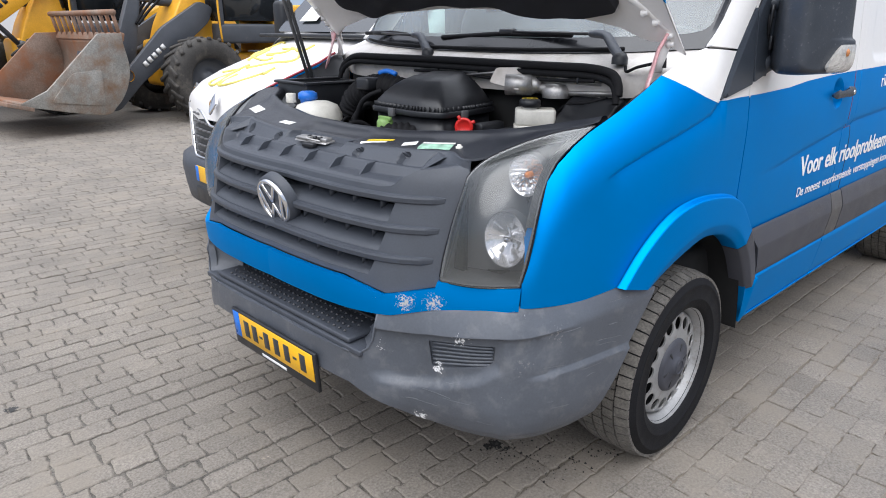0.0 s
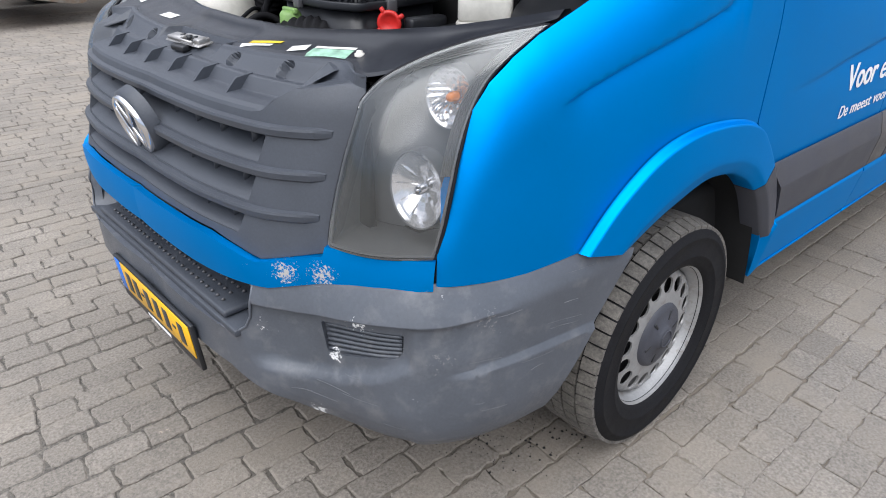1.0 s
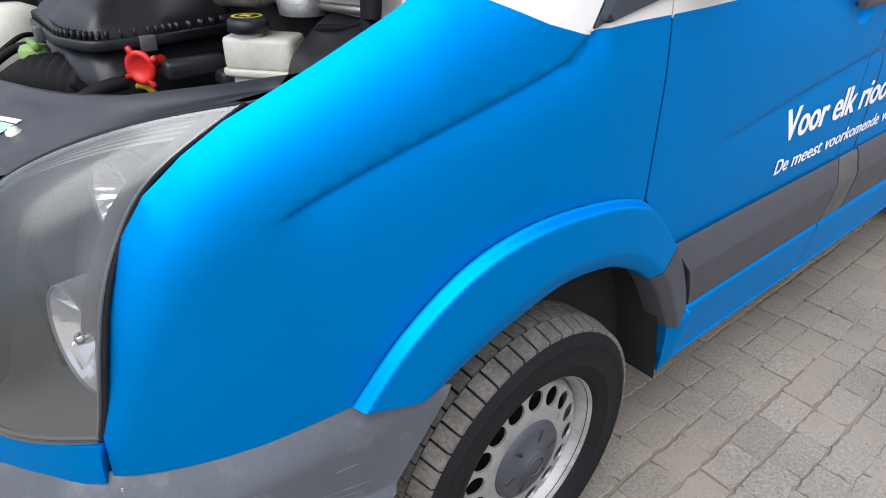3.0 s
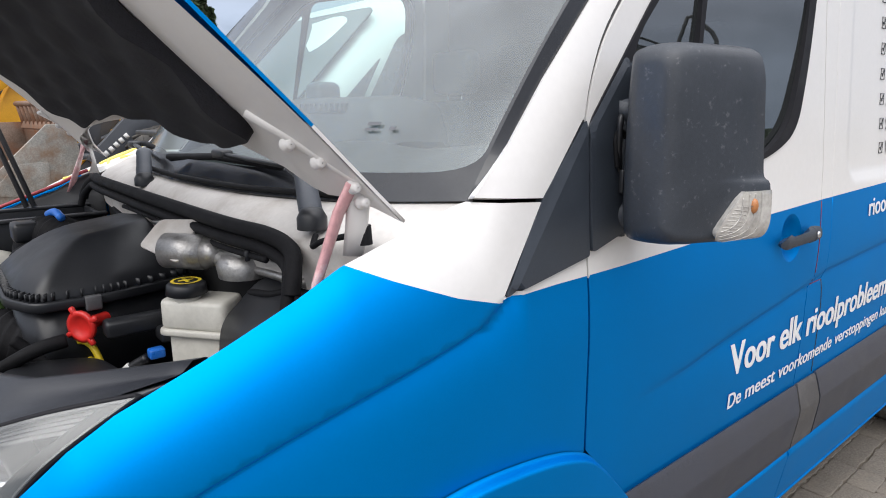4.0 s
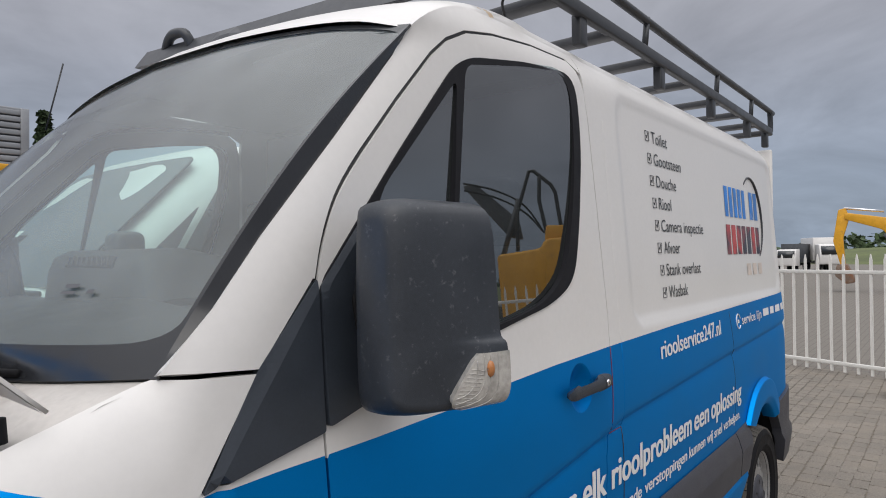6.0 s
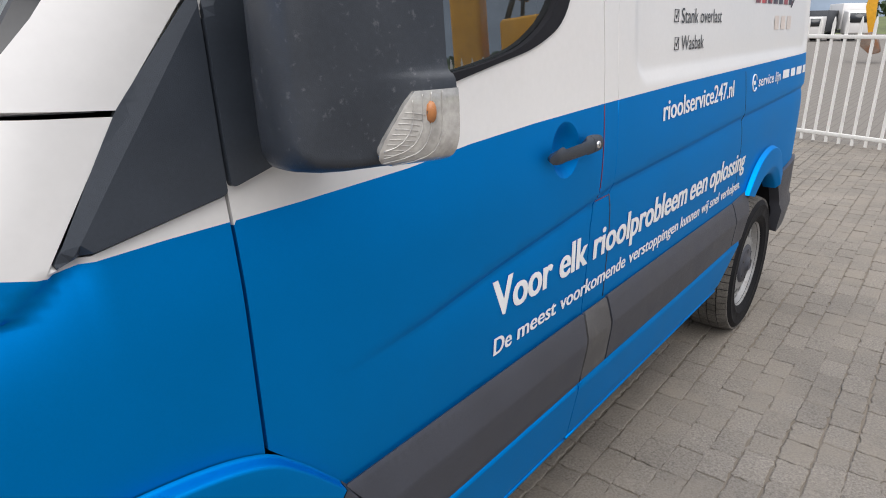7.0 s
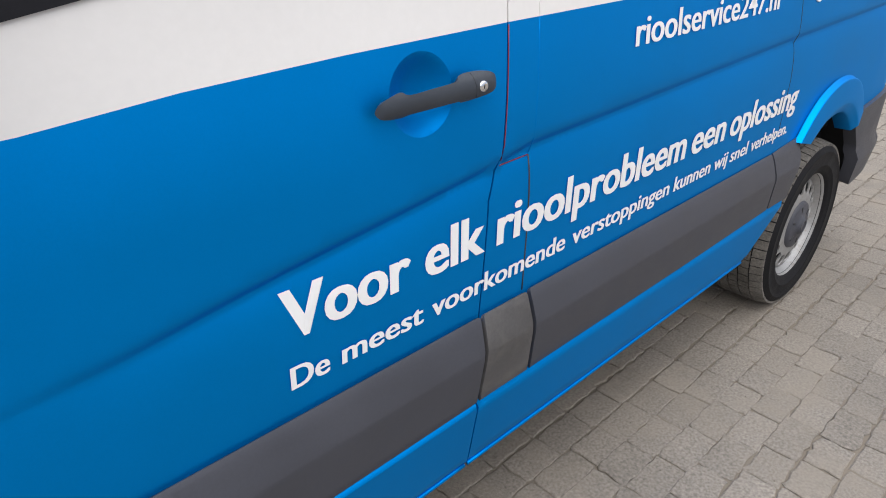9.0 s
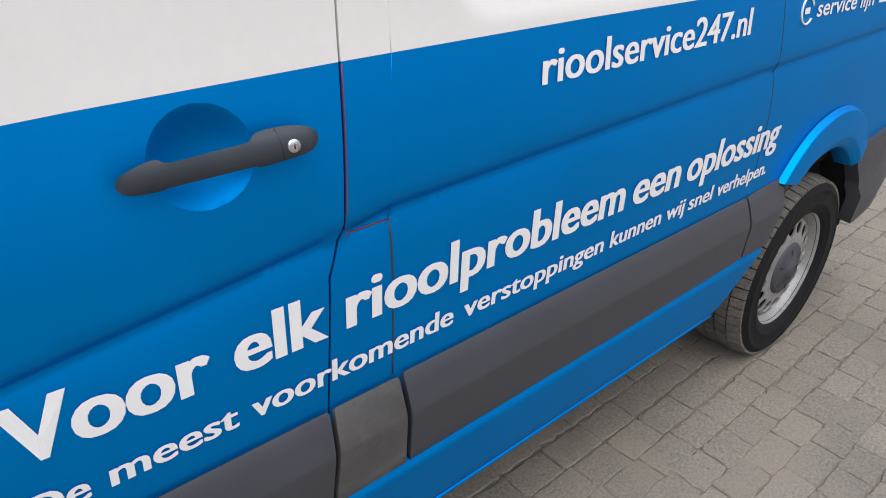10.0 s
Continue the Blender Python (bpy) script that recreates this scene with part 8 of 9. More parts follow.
# wheel loader: x ahead, front axle at the origin
def loader(name, label, at, boom_mat, lift=0.0, group="", curl=0.0, cab=0.0, roof_mat=None, scoop=(1.0, 1.0, 1.0), held=0.0, cab_top=3.18):
    roof_mat = roof_mat or YEL
    m = thing(name, label, "wheel loader", at, group)
    R = 0.70
    for wx in (0.0, -2.9):
        for sgn in (-1, 1):
            w = new("wheel")
            w.parent = m
            w.matrix_basis = pose(wx, sgn * 0.98, R, 0, 13, 0 if sgn < 0 else 180)
            part("tyre", lathe_bm([(0.36, -0.20), (0.42, -0.27), (0.56, -0.28), (0.66, -0.25), (0.68, -0.1), (0.68, 0.1), (0.66, 0.25), (0.42, 0.27), (0.36, 0.2)], 40), MUD, w, "big muddy tyre")
            for k in range(22):
                t = 2 * math.pi * k / 22
                for sd in (-1, 1):
                    b = box_bm((0.055, 0.28, 0.07), (0, 0, 0), 0.01, 1, Matrix.Rotation(sd * 0.5, 4, "X") @ Matrix.Identity(4))
                    b.transform(Matrix.Rotation(-t - (0.14 if sd > 0 else 0), 4, "Y") @ Matrix.Translation((0.675, sd * 0.14, 0)))
                    part("lug", b, MUD, w)
            part("rim", lathe_bm([(0.36, -0.19), (0.33, -0.12), (0.30, -0.06), (0.14, -0.05), (0.12, -0.13), (0.001, -0.13)], 28), MGREY if boom_mat == MGREY else YEL, w, "dirty wheel rim")
    # rear body
    part("engine_hood", prism_bm(rounded([(-4.05, 0.75), (-1.75, 0.75), (-1.75, 1.75), (-2.3, 2.0), (-3.8, 1.90), (-4.1, 1.5)], 0.12, 4), -0.62, 0.62, "y", 0.04), YEL, m, "yellow engine hood")
    part("counterweight", box_bm((0.5, 1.9, 0.7), (-4.15, 0, 0.95), 0.12, 3), MGREY, m)
    part("frame", join(box_bm((2.3, 0.7, 0.5), (-2.2, 0, 0.85), 0.06), box_bm((1.5, 0.7, 0.8), (-0.3, 0, 0.95), 0.08), box_bm((0.4, 1.7, 0.35), (0.0, 0, 0.70), 0.08), box_bm((0.4, 1.7, 0.35), (-2.9, 0, 0.70), 0.08)), YEL, m, "yellow chassis")
    part("front_tower", prism_bm(rounded([(-0.75, 0.9), (0.45, 0.9), (0.2, 1.6), (-0.1, 2.15), (-0.5, 2.15)], 0.08, 3), -0.36, 0.36, "y", 0.03), YEL, m, "yellow lift tower")
    for sgn in (-1, 1):
        for x0 in (-2.9,):
            arcp = [Vector((x0 + 0.86 * math.cos(t), sgn * 0.98, R + 0.80 * math.sin(t))) for t in np.linspace(2.6, 0.55, 12)]
            ring = [[p + Vector((0, -0.26, 0)), p + Vector((0, 0.26, 0)), p + Vector((0, 0.26, 0.03)), p + Vector((0, -0.26, 0.03))] for p in arcp]
            part("mudguard", loft_bm(ring, True, True), MGREY, m)
        part("work_lamp", box_bm((0.08, 0.16, 0.14), (-0.35, sgn * 0.66, 2.3), 0.02), BLACK, m)
        part("lamp_arm", tube_bm([(-0.5, sgn * 0.4, 1.9), (-0.36, sgn * 0.66, 2.25)], 0.03, 8), MGREY, m)
    # cab
    part("cab_floor", box_bm((1.35, 1.35, 0.35), (-1.25 + cab, 0, 1.45), 0.05), MGREY, m)
    for cx in (-0.62 + cab, -1.85 + cab):
        for cy in (-0.62, 0.62):
            part("cab_post", box_bm((0.09, 0.09, cab_top - 1.63), (cx, cy, (cab_top + 1.53) / 2), 0.02), MGREY, m)
    part("cab_roof", box_bm((1.55, 1.5, 0.14), (-1.22 + cab, 0, cab_top), 0.05), roof_mat, m, "cab roof")
    for s, p in (((0.012, 1.15, cab_top - 1.78), (-0.61 + cab, 0, cab_top / 2 + 0.79)), ((0.012, 1.15, cab_top - 1.78), (-1.86 + cab, 0, cab_top / 2 + 0.79)), ((1.15, 0.012, cab_top - 1.78), (-1.23 + cab, 0.62, cab_top / 2 + 0.79)), ((1.15, 0.012, cab_top - 1.78), (-1.23 + cab, -0.62, cab_top / 2 + 0.79))):
        part("cab_glass", box_bm(s, p), DGLASS, m, "dark cab glass")
    for k in range(3):
        part("step", box_bm((0.45, 0.22, 0.03), (-1.3, 0.80, 0.5 + 0.32 * k), 0.005), MGREY, m)
    part("hand_rail", tube_bm(spline([(-0.55, 0.72, 1.3), (-0.5, 0.76, 1.9), (-0.55, 0.72, 2.4)], 5), 0.018, 8), YEL, m)
    # boom arms, link, cylinders
    for sgn in (-1, 1):
        arm = rounded([(-0.55, 2.10), (-0.30, 2.20), (0.45, 1.75), (1.25, 0.95), (1.62, 0.62), (1.58, 0.42), (1.35, 0.42), (0.9, 0.85), (0.2, 1.35), (-0.45, 1.85)], 0.08, 3)
        part("boom_arm", prism_bm([(a, b + lift) for a, b in arm], sgn * 0.46 - 0.05, sgn * 0.46 + 0.05, "y", 0.01), boom_mat, m, "lift arm of the loader")
        for k in range(5):
            q = k * 0.085
            part("writing_bar", prism_bm([(0.42 + q, 1.42 - 0.8 * q + lift), (0.475 + q, 1.376 - 0.8 * q + lift), (0.530 + q, 1.445 - 0.8 * q + lift), (0.475 + q, 1.489 - 0.8 * q + lift)], sgn * 0.515 - 0.004, sgn * 0.515 + 0.004, "y"), LABELW if boom_mat == MGREY else INK, m)
        part("boom_cylinder", join(tube_bm([(-0.3, sgn * 0.34, 1.05), (0.35, sgn * 0.36, 1.25)], 0.075, 12), tube_bm([(0.35, sgn * 0.36, 1.25), (0.8, sgn * 0.36, 1.25 + lift)], 0.045, 10)), MGREY, m)
        part("yellow_pin", lathe_bm([(0.001, -0.02), (0.09, -0.018), (0.10, 0.0), (0.10, 0.04)], 16, "y", (1.15, sgn * 0.53 - (0.02 if sgn > 0 else -0.02), 0.98 + lift)), YEL, m)
    part("cross_tube", tube_bm([(1.0, -0.46, 1.05 + lift), (1.0, 0.46, 1.05 + lift)], 0.11, 14), boom_mat, m)
    part("tilt_link", prism_bm(rounded([(0.55, 2.0), (0.75, 2.05), (1.05, 1.3), (0.95, 0.8), (0.8, 0.85)], 0.06, 3), -0.07, 0.07, "y", 0.01), MGREY, m)
    part("tilt_cylinder", join(tube_bm([(-0.45, 0, 1.95), (0.25, 0, 2.0)], 0.08, 12), tube_bm([(0.25, 0, 2.0), (0.65, 0, 2.02)], 0.045, 10)), MGREY, m)
    part("push_rod", tube_bm([(0.9, 0, 0.85), (1.5, 0, 0.80)], 0.05, 10), MGREY, m)
    for k in range(5):
        y = -0.2 + 0.1 * k
        part("hydraulic_hose", tube_bm(spline([(-0.5, y, 2.0), (-0.1, y * 1.2, 2.3), (0.4, y, 2.1 - 0.05 * k), (0.7, y, 1.6)], 6), 0.022, 6), RUBBER, m)
    # bucket
    prof = [(1.62, 0.98), (1.50, 0.72), (1.50, 0.45), (1.60, 0.22), (1.80, 0.08), (2.75, 0.02)]
    prof = [(p.x, p.y + lift) for p in spline([(q[0], q[1], 0) for q in prof], 5)]
    rings = [[Vector((a, y, b)) for a, b in prof] + [Vector((a + 0.035 * (1 if i < len(prof) * 0.5 else 0.2), y, b + 0.035)) for i, (a, b) in reversed(list(enumerate(prof)))] for y in (-1.28, -0.6, 0.0, 0.6, 1.28)]
    buck = part("bucket", loft_bm(rings, True, True), BUCKETM, m, "worn rusty steel loader bucket")
    for sgn in (-1, 1):
        cheek = [(a, b) for a, b in prof] + [(2.45, 0.25 + lift), (1.95, 1.02 + lift), (1.66, 1.10 + lift)]
        part("cheek", prism_bm(cheek, sgn * 1.28 - 0.025, sgn * 1.28 + 0.025, "y", 0.004), CHEEKM if sgn > 0 else BUCKETM, buck, "bare steel bucket cheek" if sgn > 0 else "rusty bucket cheek")
        part("wear_plate", prism_bm(rounded([(1.75, 0.2 + lift), (2.4, 0.12 + lift), (2.2, 0.5 + lift), (1.85, 0.62 + lift)], 0.05, 3), sgn * 1.31 - 0.01, sgn * 1.31 + 0.01, "y", 0.003), CHEEKM, buck)
    part("cutting_edge", box_bm((0.30, 2.62, 0.045), (2.72, 0, 0.01 + lift), 0.008), BUCKETM, buck)
    part("guard_rail", tube_bm([(1.78, -1.28, 1.32 + lift), (1.78, 1.28, 1.32 + lift)], 0.035, 8), BUCKETM, buck)
    part("guard_foot", box_bm((0.06, 2.58, 0.10), (1.64, 0, 1.06 + lift), 0.01), BUCKETM, buck)
    for k in range(12):
        y = -1.22 + k * 0.222
        part("guard_bar", tube_bm([(1.64, y, 1.06 + lift), (1.78, y, 1.32 + lift)], 0.026, 6), BUCKETM, buck)
    piv = Vector((1.5, 0, 0.55 + lift))
    buck.matrix_basis = Matrix.Translation(piv + Vector((0, 0, held))) @ Matrix.Rotation(-curl, 4, "Y") @ Matrix.Diagonal((*scoop, 1)) @ Matrix.Translation(-piv)
    for sgn in (-1, 1):
        part("lug_plate", prism_bm(rounded([(1.35, 0.40 + lift), (1.58, 0.30 + lift), (1.58, 0.95 + lift), (1.42, 0.85 + lift)], 0.05, 3), sgn * 0.46 - 0.09, sgn * 0.46 + 0.09, "y", 0.005), MGREY, buck)
    return m


loader("wheel_loader", "yellow wheel loader with dark grey lift arms and rusty bucket", pose(2.50, 11.4, GZ, 0, 0, 187), MGREY, -0.20, "wheel loaders", 0.27, 0.0, MGREY, (1.15, 1.0, 1.25), 0.40, 2.62)
loader("wheel_loader", "yellow wheel loader with yellow lift arms", pose(0.75, 13.9, GZ, 0, 0, 184), YEL, 0.55, "wheel loaders", 0.3)

# white palisade fence with a gap under it
fence = thing("fence", "white steel palisade fence along the yard", "fence")
F0, F1 = Vector((9.95, 1.75, 0)), Vector((6.2, -9.0, 0))
fd = (F1 - F0)
flen = fd.length
fd.normalize()
bar_me = mesh_of(prism_bm([(-0.016, 0.03), (0.016, 0.03), (0.016, 1.52), (0.0, 1.60), (-0.016, 1.52)], -0.012, 0.012, "x"), WRAIL, False)
n_bar = int(flen / 0.166)
fq = Vector((0, 1, 0)).rotation_difference(fd).to_matrix().to_4x4()
for k in range(n_bar):
    p = F0 + fd * (k * 0.166)
    ob = new("pale", bar_me)
    ob.parent = fence
    ob.matrix_basis = Matrix.Translation((p.x, p.y, GZ)) @ fq
for z in (0.14, 1.36):
    b = box_bm((0.035, flen, 0.05), (0, 0, 0), 0.006)
    b.transform(Matrix.Translation((*(F0 + fd * flen / 2).xy, z + GZ)) @ fq)
    part("rail", b, WRAIL, fence)
for k in range(5):
    p = F0 + fd * (k * flen / 4)
    b = box_bm((0.07, 0.07, 1.62), (0, 0, 0.81), 0.008)
    b.transform(Matrix.Translation((p.x + 0.05, p.y, GZ)) @ fq)
    part("post", b, WRAIL, fence)
stone = part("concrete_block", box_bm((0.42, 0.42, 0.22), (0, 0, 0), 0.02), MGREY, None)
stone.location = (8.3, -0.42, GZ + 0.11)
tagged(stone, "dark concrete block foot on the paving", "block")


# excavator beyond the fence
def excavator(at):
    e = thing("excavator", "yellow tracked excavator with folded boom", "excavator", at)
    for sgn in (-1, 1):
        part("track", prism_bm(rounded([(-2.0, 0.0), (2.0, 0.0), (2.2, 0.45), (1.9, 0.85), (-1.9, 0.85), (-2.2, 0.45)], 0.2, 4), sgn * 1.1 - 0.28, sgn * 1.1 + 0.28, "y", 0.03), MGREY, e)
    part("house", prism_bm(rounded([(-2.6, 1.05), (1.3, 1.05), (1.3, 1.7), (-0.2, 2.2), (-2.6, 2.2)], 0.15, 3), -1.3, 1.3, "y", 0.05), YEL, e, "yellow upper house")
    part("cab", box_bm((1.4, 1.0, 1.6), (0.8, 0.75, 2.2), 0.12, 3), DGLASS, e, "dark glass cab")
    part("boom", prism_bm(rounded([(1.0, 1.6), (1.5, 1.5), (3.3, 3.9), (5.3, 4.6), (5.2, 5.0), (3.0, 4.6)], 0.2, 4), -0.22, 0.22, "y", 0.03), YEL, e, "yellow boom")
    part("stick", prism_bm(rounded([(5.2, 5.3), (5.6, 5.2), (5.9, 3.2), (5.5, 1.6), (5.25, 1.7), (5.35, 3.4), (5.0, 4.7)], 0.1, 3), -0.16, 0.16, "y", 0.02), YEL, e, "yellow dipper arm")
    part("cylinder", tube_bm([(3.2, 0, 5.0), (5.3, 0, 5.3)], 0.08, 10), CHROME, e)
    part("boom_cylinder", tube_bm([(1.8, 0.3, 1.6), (3.2, 0.3, 3.6)], 0.09, 10), MGREY, e)
    part("bucket", prism_bm(rounded([(5.2, 1.8), (5.7, 1.7), (5.8, 1.0), (5.2, 0.5), (4.7, 0.6), (4.9, 1.2)], 0.15, 3), -0.6, 0.6, "y", 0.02), BUCKETM, e, "rusty digging bucket")
    part("writing_bar", box_bm((1.2, 0.02, 0.22), (3.9, -0.235, 4.45), 0, 1, Matrix.Rotation(radians(-20), 4, "Y")), INK, e)
    return e


excavator(pose(29.6, -0.75, GZ, 0, 0, 92) @ Matrix.Scale(0.63, 4))


# yellow machine standing close behind the fence; the cab window mirrors it
def road_machine(at):
    r = thing("road_machine", "yellow construction machine with black guard rails behind fence", "machine", at)
    part("body", prism_bm(rounded([(-1.05, 0.55), (0.95, 0.55), (0.97, 2.2), (0.86, 2.52), (0.0, 2.55), (-0.12, 2.35), (-1.05, 2.30)], [0.1, 0.1, 0.12, 0.12, 0.12, 0.1, 0.1], 5), -1.6, 0.0, "y", 0.05), YEL, r, "yellow rounded engine body")
    part("engine_cap", prism_bm(rounded([(-0.02, 2.5), (0.48, 2.5), (0.46, 2.80), (0.04, 2.84)], 0.06, 4), -0.95, -0.15, "y", 0.03), YEL, r)
    part("exhaust_cover", tube_bm(spline([(0.55, -0.3, 2.5), (0.58, -0.3, 2.62), (0.72, -0.3, 2.70), (0.92, -0.3, 2.72)], 5), [0.07] * 8 + [0.09] * 8, 12), YEL, r)
    part("air_grille", box_bm((0.36, 0.03, 0.26), (0.70, 0.01, 1.72), 0.01), BLACK, r, "dark grille in the body")
    for k in range(5):
        part("grille_slat", box_bm((0.34, 0.02, 0.02), (0.70, 0.03, 1.63 + 0.045 * k), 0.004), MGREY, r)
    part("lower_step", box_bm((1.9, 0.25, 0.10), (-0.05, 0.10, 0.62), 0.02), MGREY, r)
    for pts in ([(-0.62, -0.3, 2.35), (-0.55, -0.3, 3.2), (-0.22, -0.3, 4.06), (-0.12, -0.3, 4.06), (0.22, -0.3, 3.72), (0.30, -0.3, 3.55), (0.36, -0.3, 2.6)],
                [(0.0, -0.3, 3.96), (-0.06, -0.3, 3.4), (0.06, -0.3, 2.5)]):
        part("guard_rail", tube_bm(resample(pts, 0.2, False), 0.042, 10), BLACK, r, "black bent guard rail")
    part("dark_arm", prism_bm(rounded([(-1.75, 3.95), (-1.45, 3.98), (-0.55, 3.05), (-0.5, 2.6), (-0.8, 2.7)], 0.08, 3), -0.7, -0.5, "y", 0.02), MGREY, r)
    part("strut", tube_bm([(-0.95, -0.4, 2.3), (-0.5, -0.4, 3.5)], 0.06, 10), MGREY, r)
    for k, dz in enumerate((0.0, 0.16)):
        part("hose", tube_bm(spline([(-1.7, -0.45, 4.0 - dz), (-1.0, -0.42, 3.75 - dz), (-0.4, -0.4, 3.35 - dz), (-0.02, -0.4, 2.7)], 8), 0.022, 8), RUBBER, r)
    part("front_block", box_bm((0.62, 1.1, 2.2), (-1.75, -0.6, 2.05), 0.12, 3), YEL, r, "yellow front block")
    for x in (-1.4, 0.55):
        part("wheel", lathe_bm([(0.001, 0.24), (0.30, 0.22), (0.34, 0.28), (0.55, 0.30), (0.62, 0.24), (0.62, -0.2), (0.3, -0.24)], 32, "y", (x, -0.35, 0.62)), MUD, r, "big dark tyre")
    return r


road_machine(pose(11.35, -5.75, GZ, 0, 0, 63.2))


def truck(at, box_mat, label, long=6.0):
    t = thing("truck", label, "truck", at, "parked trucks")
    part("box_body", box_bm((long, 2.4, 2.5), (-long / 2 - 0.3, 0, 2.35), 0.04), box_mat, t)
    part("cab", prism_bm(rounded([(0.0, 0.7), (1.9, 0.7), (2.0, 1.7), (1.7, 2.8), (0.0, 2.9)], 0.15, 3), -1.15, 1.15, "y", 0.05), WHITE, t, "white cab")
    part("windscreen", prism_bm([(1.98, 1.75), (2.03, 1.75), (1.76, 2.65), (1.71, 2.65)], -1.0, 1.0, "y"), DGLASS, t)
    part("chassis", box_bm((long + 2.0, 0.9, 0.3), (-long / 2 + 0.6, 0, 0.85), 0.02), BLACK, t)
    for wx in (1.1, -long + 0.6, -long + 1.9):
        for sgn in (-1, 1):
            part("wheel", lathe_bm([(0.001, -0.15), (0.28, -0.13), (0.48, -0.15), (0.5, -0.1), (0.5, 0.12)], 24, "y", (wx, sgn * 1.0, 0.5)), RUBBER, t)
    return t


truck(pose(60, 7.3, GZ, 0, 0, 203) @ Matrix.Scale(0.76, 4), WHITE, "white box truck parked far off", 5.0)
truck(pose(58, 9.6, GZ, 0, 0, 175) @ Matrix.Scale(0.62, 4), MGREY, "dark truck parked far off", 5.0)


# hall with corrugated upper wall, far behind the loaders
hall = thing("hall", "grey corrugated hall behind the loaders", "building", pose(9.1, 29.0, GZ, 0, 0, -6))
part("wall", box_bm((16, 0.25, 2.1), (-8.0, 0, 6.65), 0.02), MGREY, hall)
CORR = material("grey_corrugated_sheet", (0.30, 0.31, 0.33), 0.5, 0.3, 0.08, 2, 0.05, 30)
for k in range(8):
    part("sheet_rib", box_bm((16.05, 0.10, 0.21), (-8.0, -0.16, 5.72 + 0.27 * k), 0.03, 2), CORR, hall)
part("corner_post", box_bm((0.30, 0.30, 2.2), (0.05, -0.1, 6.7), 0.02), CORR, hall)
part("fascia", box_bm((16.2, 0.4, 0.18), (-8.0, 0, 7.72), 0.03), CORR, hall)
part("lower_wall", box_bm((16, 0.3, 4.9), (-8.2, 0.8, 2.45), 0.02), WHITE, hall, "pale lower wall")
part("beam", box_bm((3.4, 0.3, 0.28), (-2.3, -0.6, 5.28), 0.03), YEL, hall)
for k in range(5):
    part("window", box_bm((1.6, 0.1, 1.6), (-2.2 - 2.6 * k, 0.62, 2.8), 0.02), DGLASS, hall, "dark hall window")
for k in range(2):
    part("side_wall", box_bm((0.3, 12, 7.6), (0.0 - 16 * k, 6.4, 3.8), 0.02), CORR, hall)


# trees: tapered trunk, limbs, many small leaf clumps
LEAF = material("dark_foliage", (0.045, 0.072, 0.030), 0.8, 0, 0.5, 0.8, 0.3, 6)
BARK = material("bark", (0.10, 0.08, 0.06), 0.95, 0, 0.3, 4, 0.2, 20, bump=1.0, bscale=20)


def leaves_bm(seed, n, fn, size):
    r = random.Random(seed)
    V, F = [], []
    for _ in range(n):
        c = Vector(fn(r))
        s = size * r.uniform(0.6, 1.4)
        a, b = Vector((r.gauss(0, 1), r.gauss(0, 1), r.gauss(0, 1))).normalized(), Vector((r.gauss(0, 1), r.gauss(0, 1), r.gauss(0, 1))).normalized()
        k = len(V)
        V += [c + a * s, c + b * s, c - a * s * 0.8, c - b * s * 0.9]
        F.append((k, k + 1, k + 2, k + 3))
    me = bpy.data.meshes.new("leaves")
    me.from_pydata(V, [], F)
    bm = bmesh.new()
    bm.from_mesh(me)
    bpy.data.meshes.remove(me)
    return bm


def tree(at, h, w, seed, label="tall dark green tree", dense=2600):
    t = thing("tree", label, "tree", at, "trees")
    r = random.Random(seed)
    part("trunk", tube_bm([(0, 0, 0), (0.05, 0, h * 0.3), (0, 0.05, h * 0.8)], [0.035 * h * 0.5, 0.02 * h * 0.5, 0.004 * h], 10), BARK, t)
    for k in range(7):
        z = h * (0.15 + 0.09 * k)
        a = r.uniform(0, 6.28)
        part("limb", tube_bm([(0, 0, z), (w * 0.5 * math.cos(a), w * 0.5 * math.sin(a), z + h * 0.12)], [0.008 * h, 0.002 * h], 6), BARK, t)

    def place(q):
        while True:
            z = q.random() ** 0.9
            prof = w * (0.35 + 0.65 * math.sin(math.pi * min(1, z * 0.9 + 0.12))) * (1 - 0.5 * z)
            a, rr = q.uniform(0, 6.28), math.sqrt(q.random())
            bumpy = 0.72 + 0.28 * math.sin(a * 3 + z * 19 + seed) * math.sin(z * 31 + a)
            return (prof * rr * bumpy * math.cos(a), prof * rr * bumpy * math.sin(a), h * (0.08 + 0.92 * z))
    part("crown", leaves_bm(seed, dense, place, 0.028 * h), LEAF, t)
    return t


tree(pose(11.5, 33.5, GZ), 8.7, 1.05, 4, "slim dark poplar behind the hall")
tree(pose(12.7, 35.0, GZ), 7.0, 1.0, 5, "slim dark poplar behind the hall")
# far hedge and rough grass along the horizon, all round
hedge = part("far_hedge", leaves_bm(11, 16000, lambda r: ((lambda a, R: (R * math.cos(a), R * math.sin(a), max(0.2, r.random() * (1.8 + 1.6 * math.sin(a * 23) * math.sin(a * 7 + 1) + 1.4))))(r.uniform(0, 6.28), r.uniform(125, 145))), 0.9), LEAF)
tagged(hedge, "far line of dark green bushes", "hedge", kind="stuff")
GRASS = material("rough_grass", (0.10, 0.12, 0.045), 0.95, 0, 0.3, 0.2, 0.2, 3)
rings = [[Vector((R * math.cos(t), R * math.sin(t), z + 0.25 * math.sin(t * 31))) for t in np.linspace(0, 2 * math.pi, 120, endpoint=False)] for R, z in ((86, GZ - 0.3), (92, 0.4), (105, 1.3), (124, 1.9), (180, 1.6))]
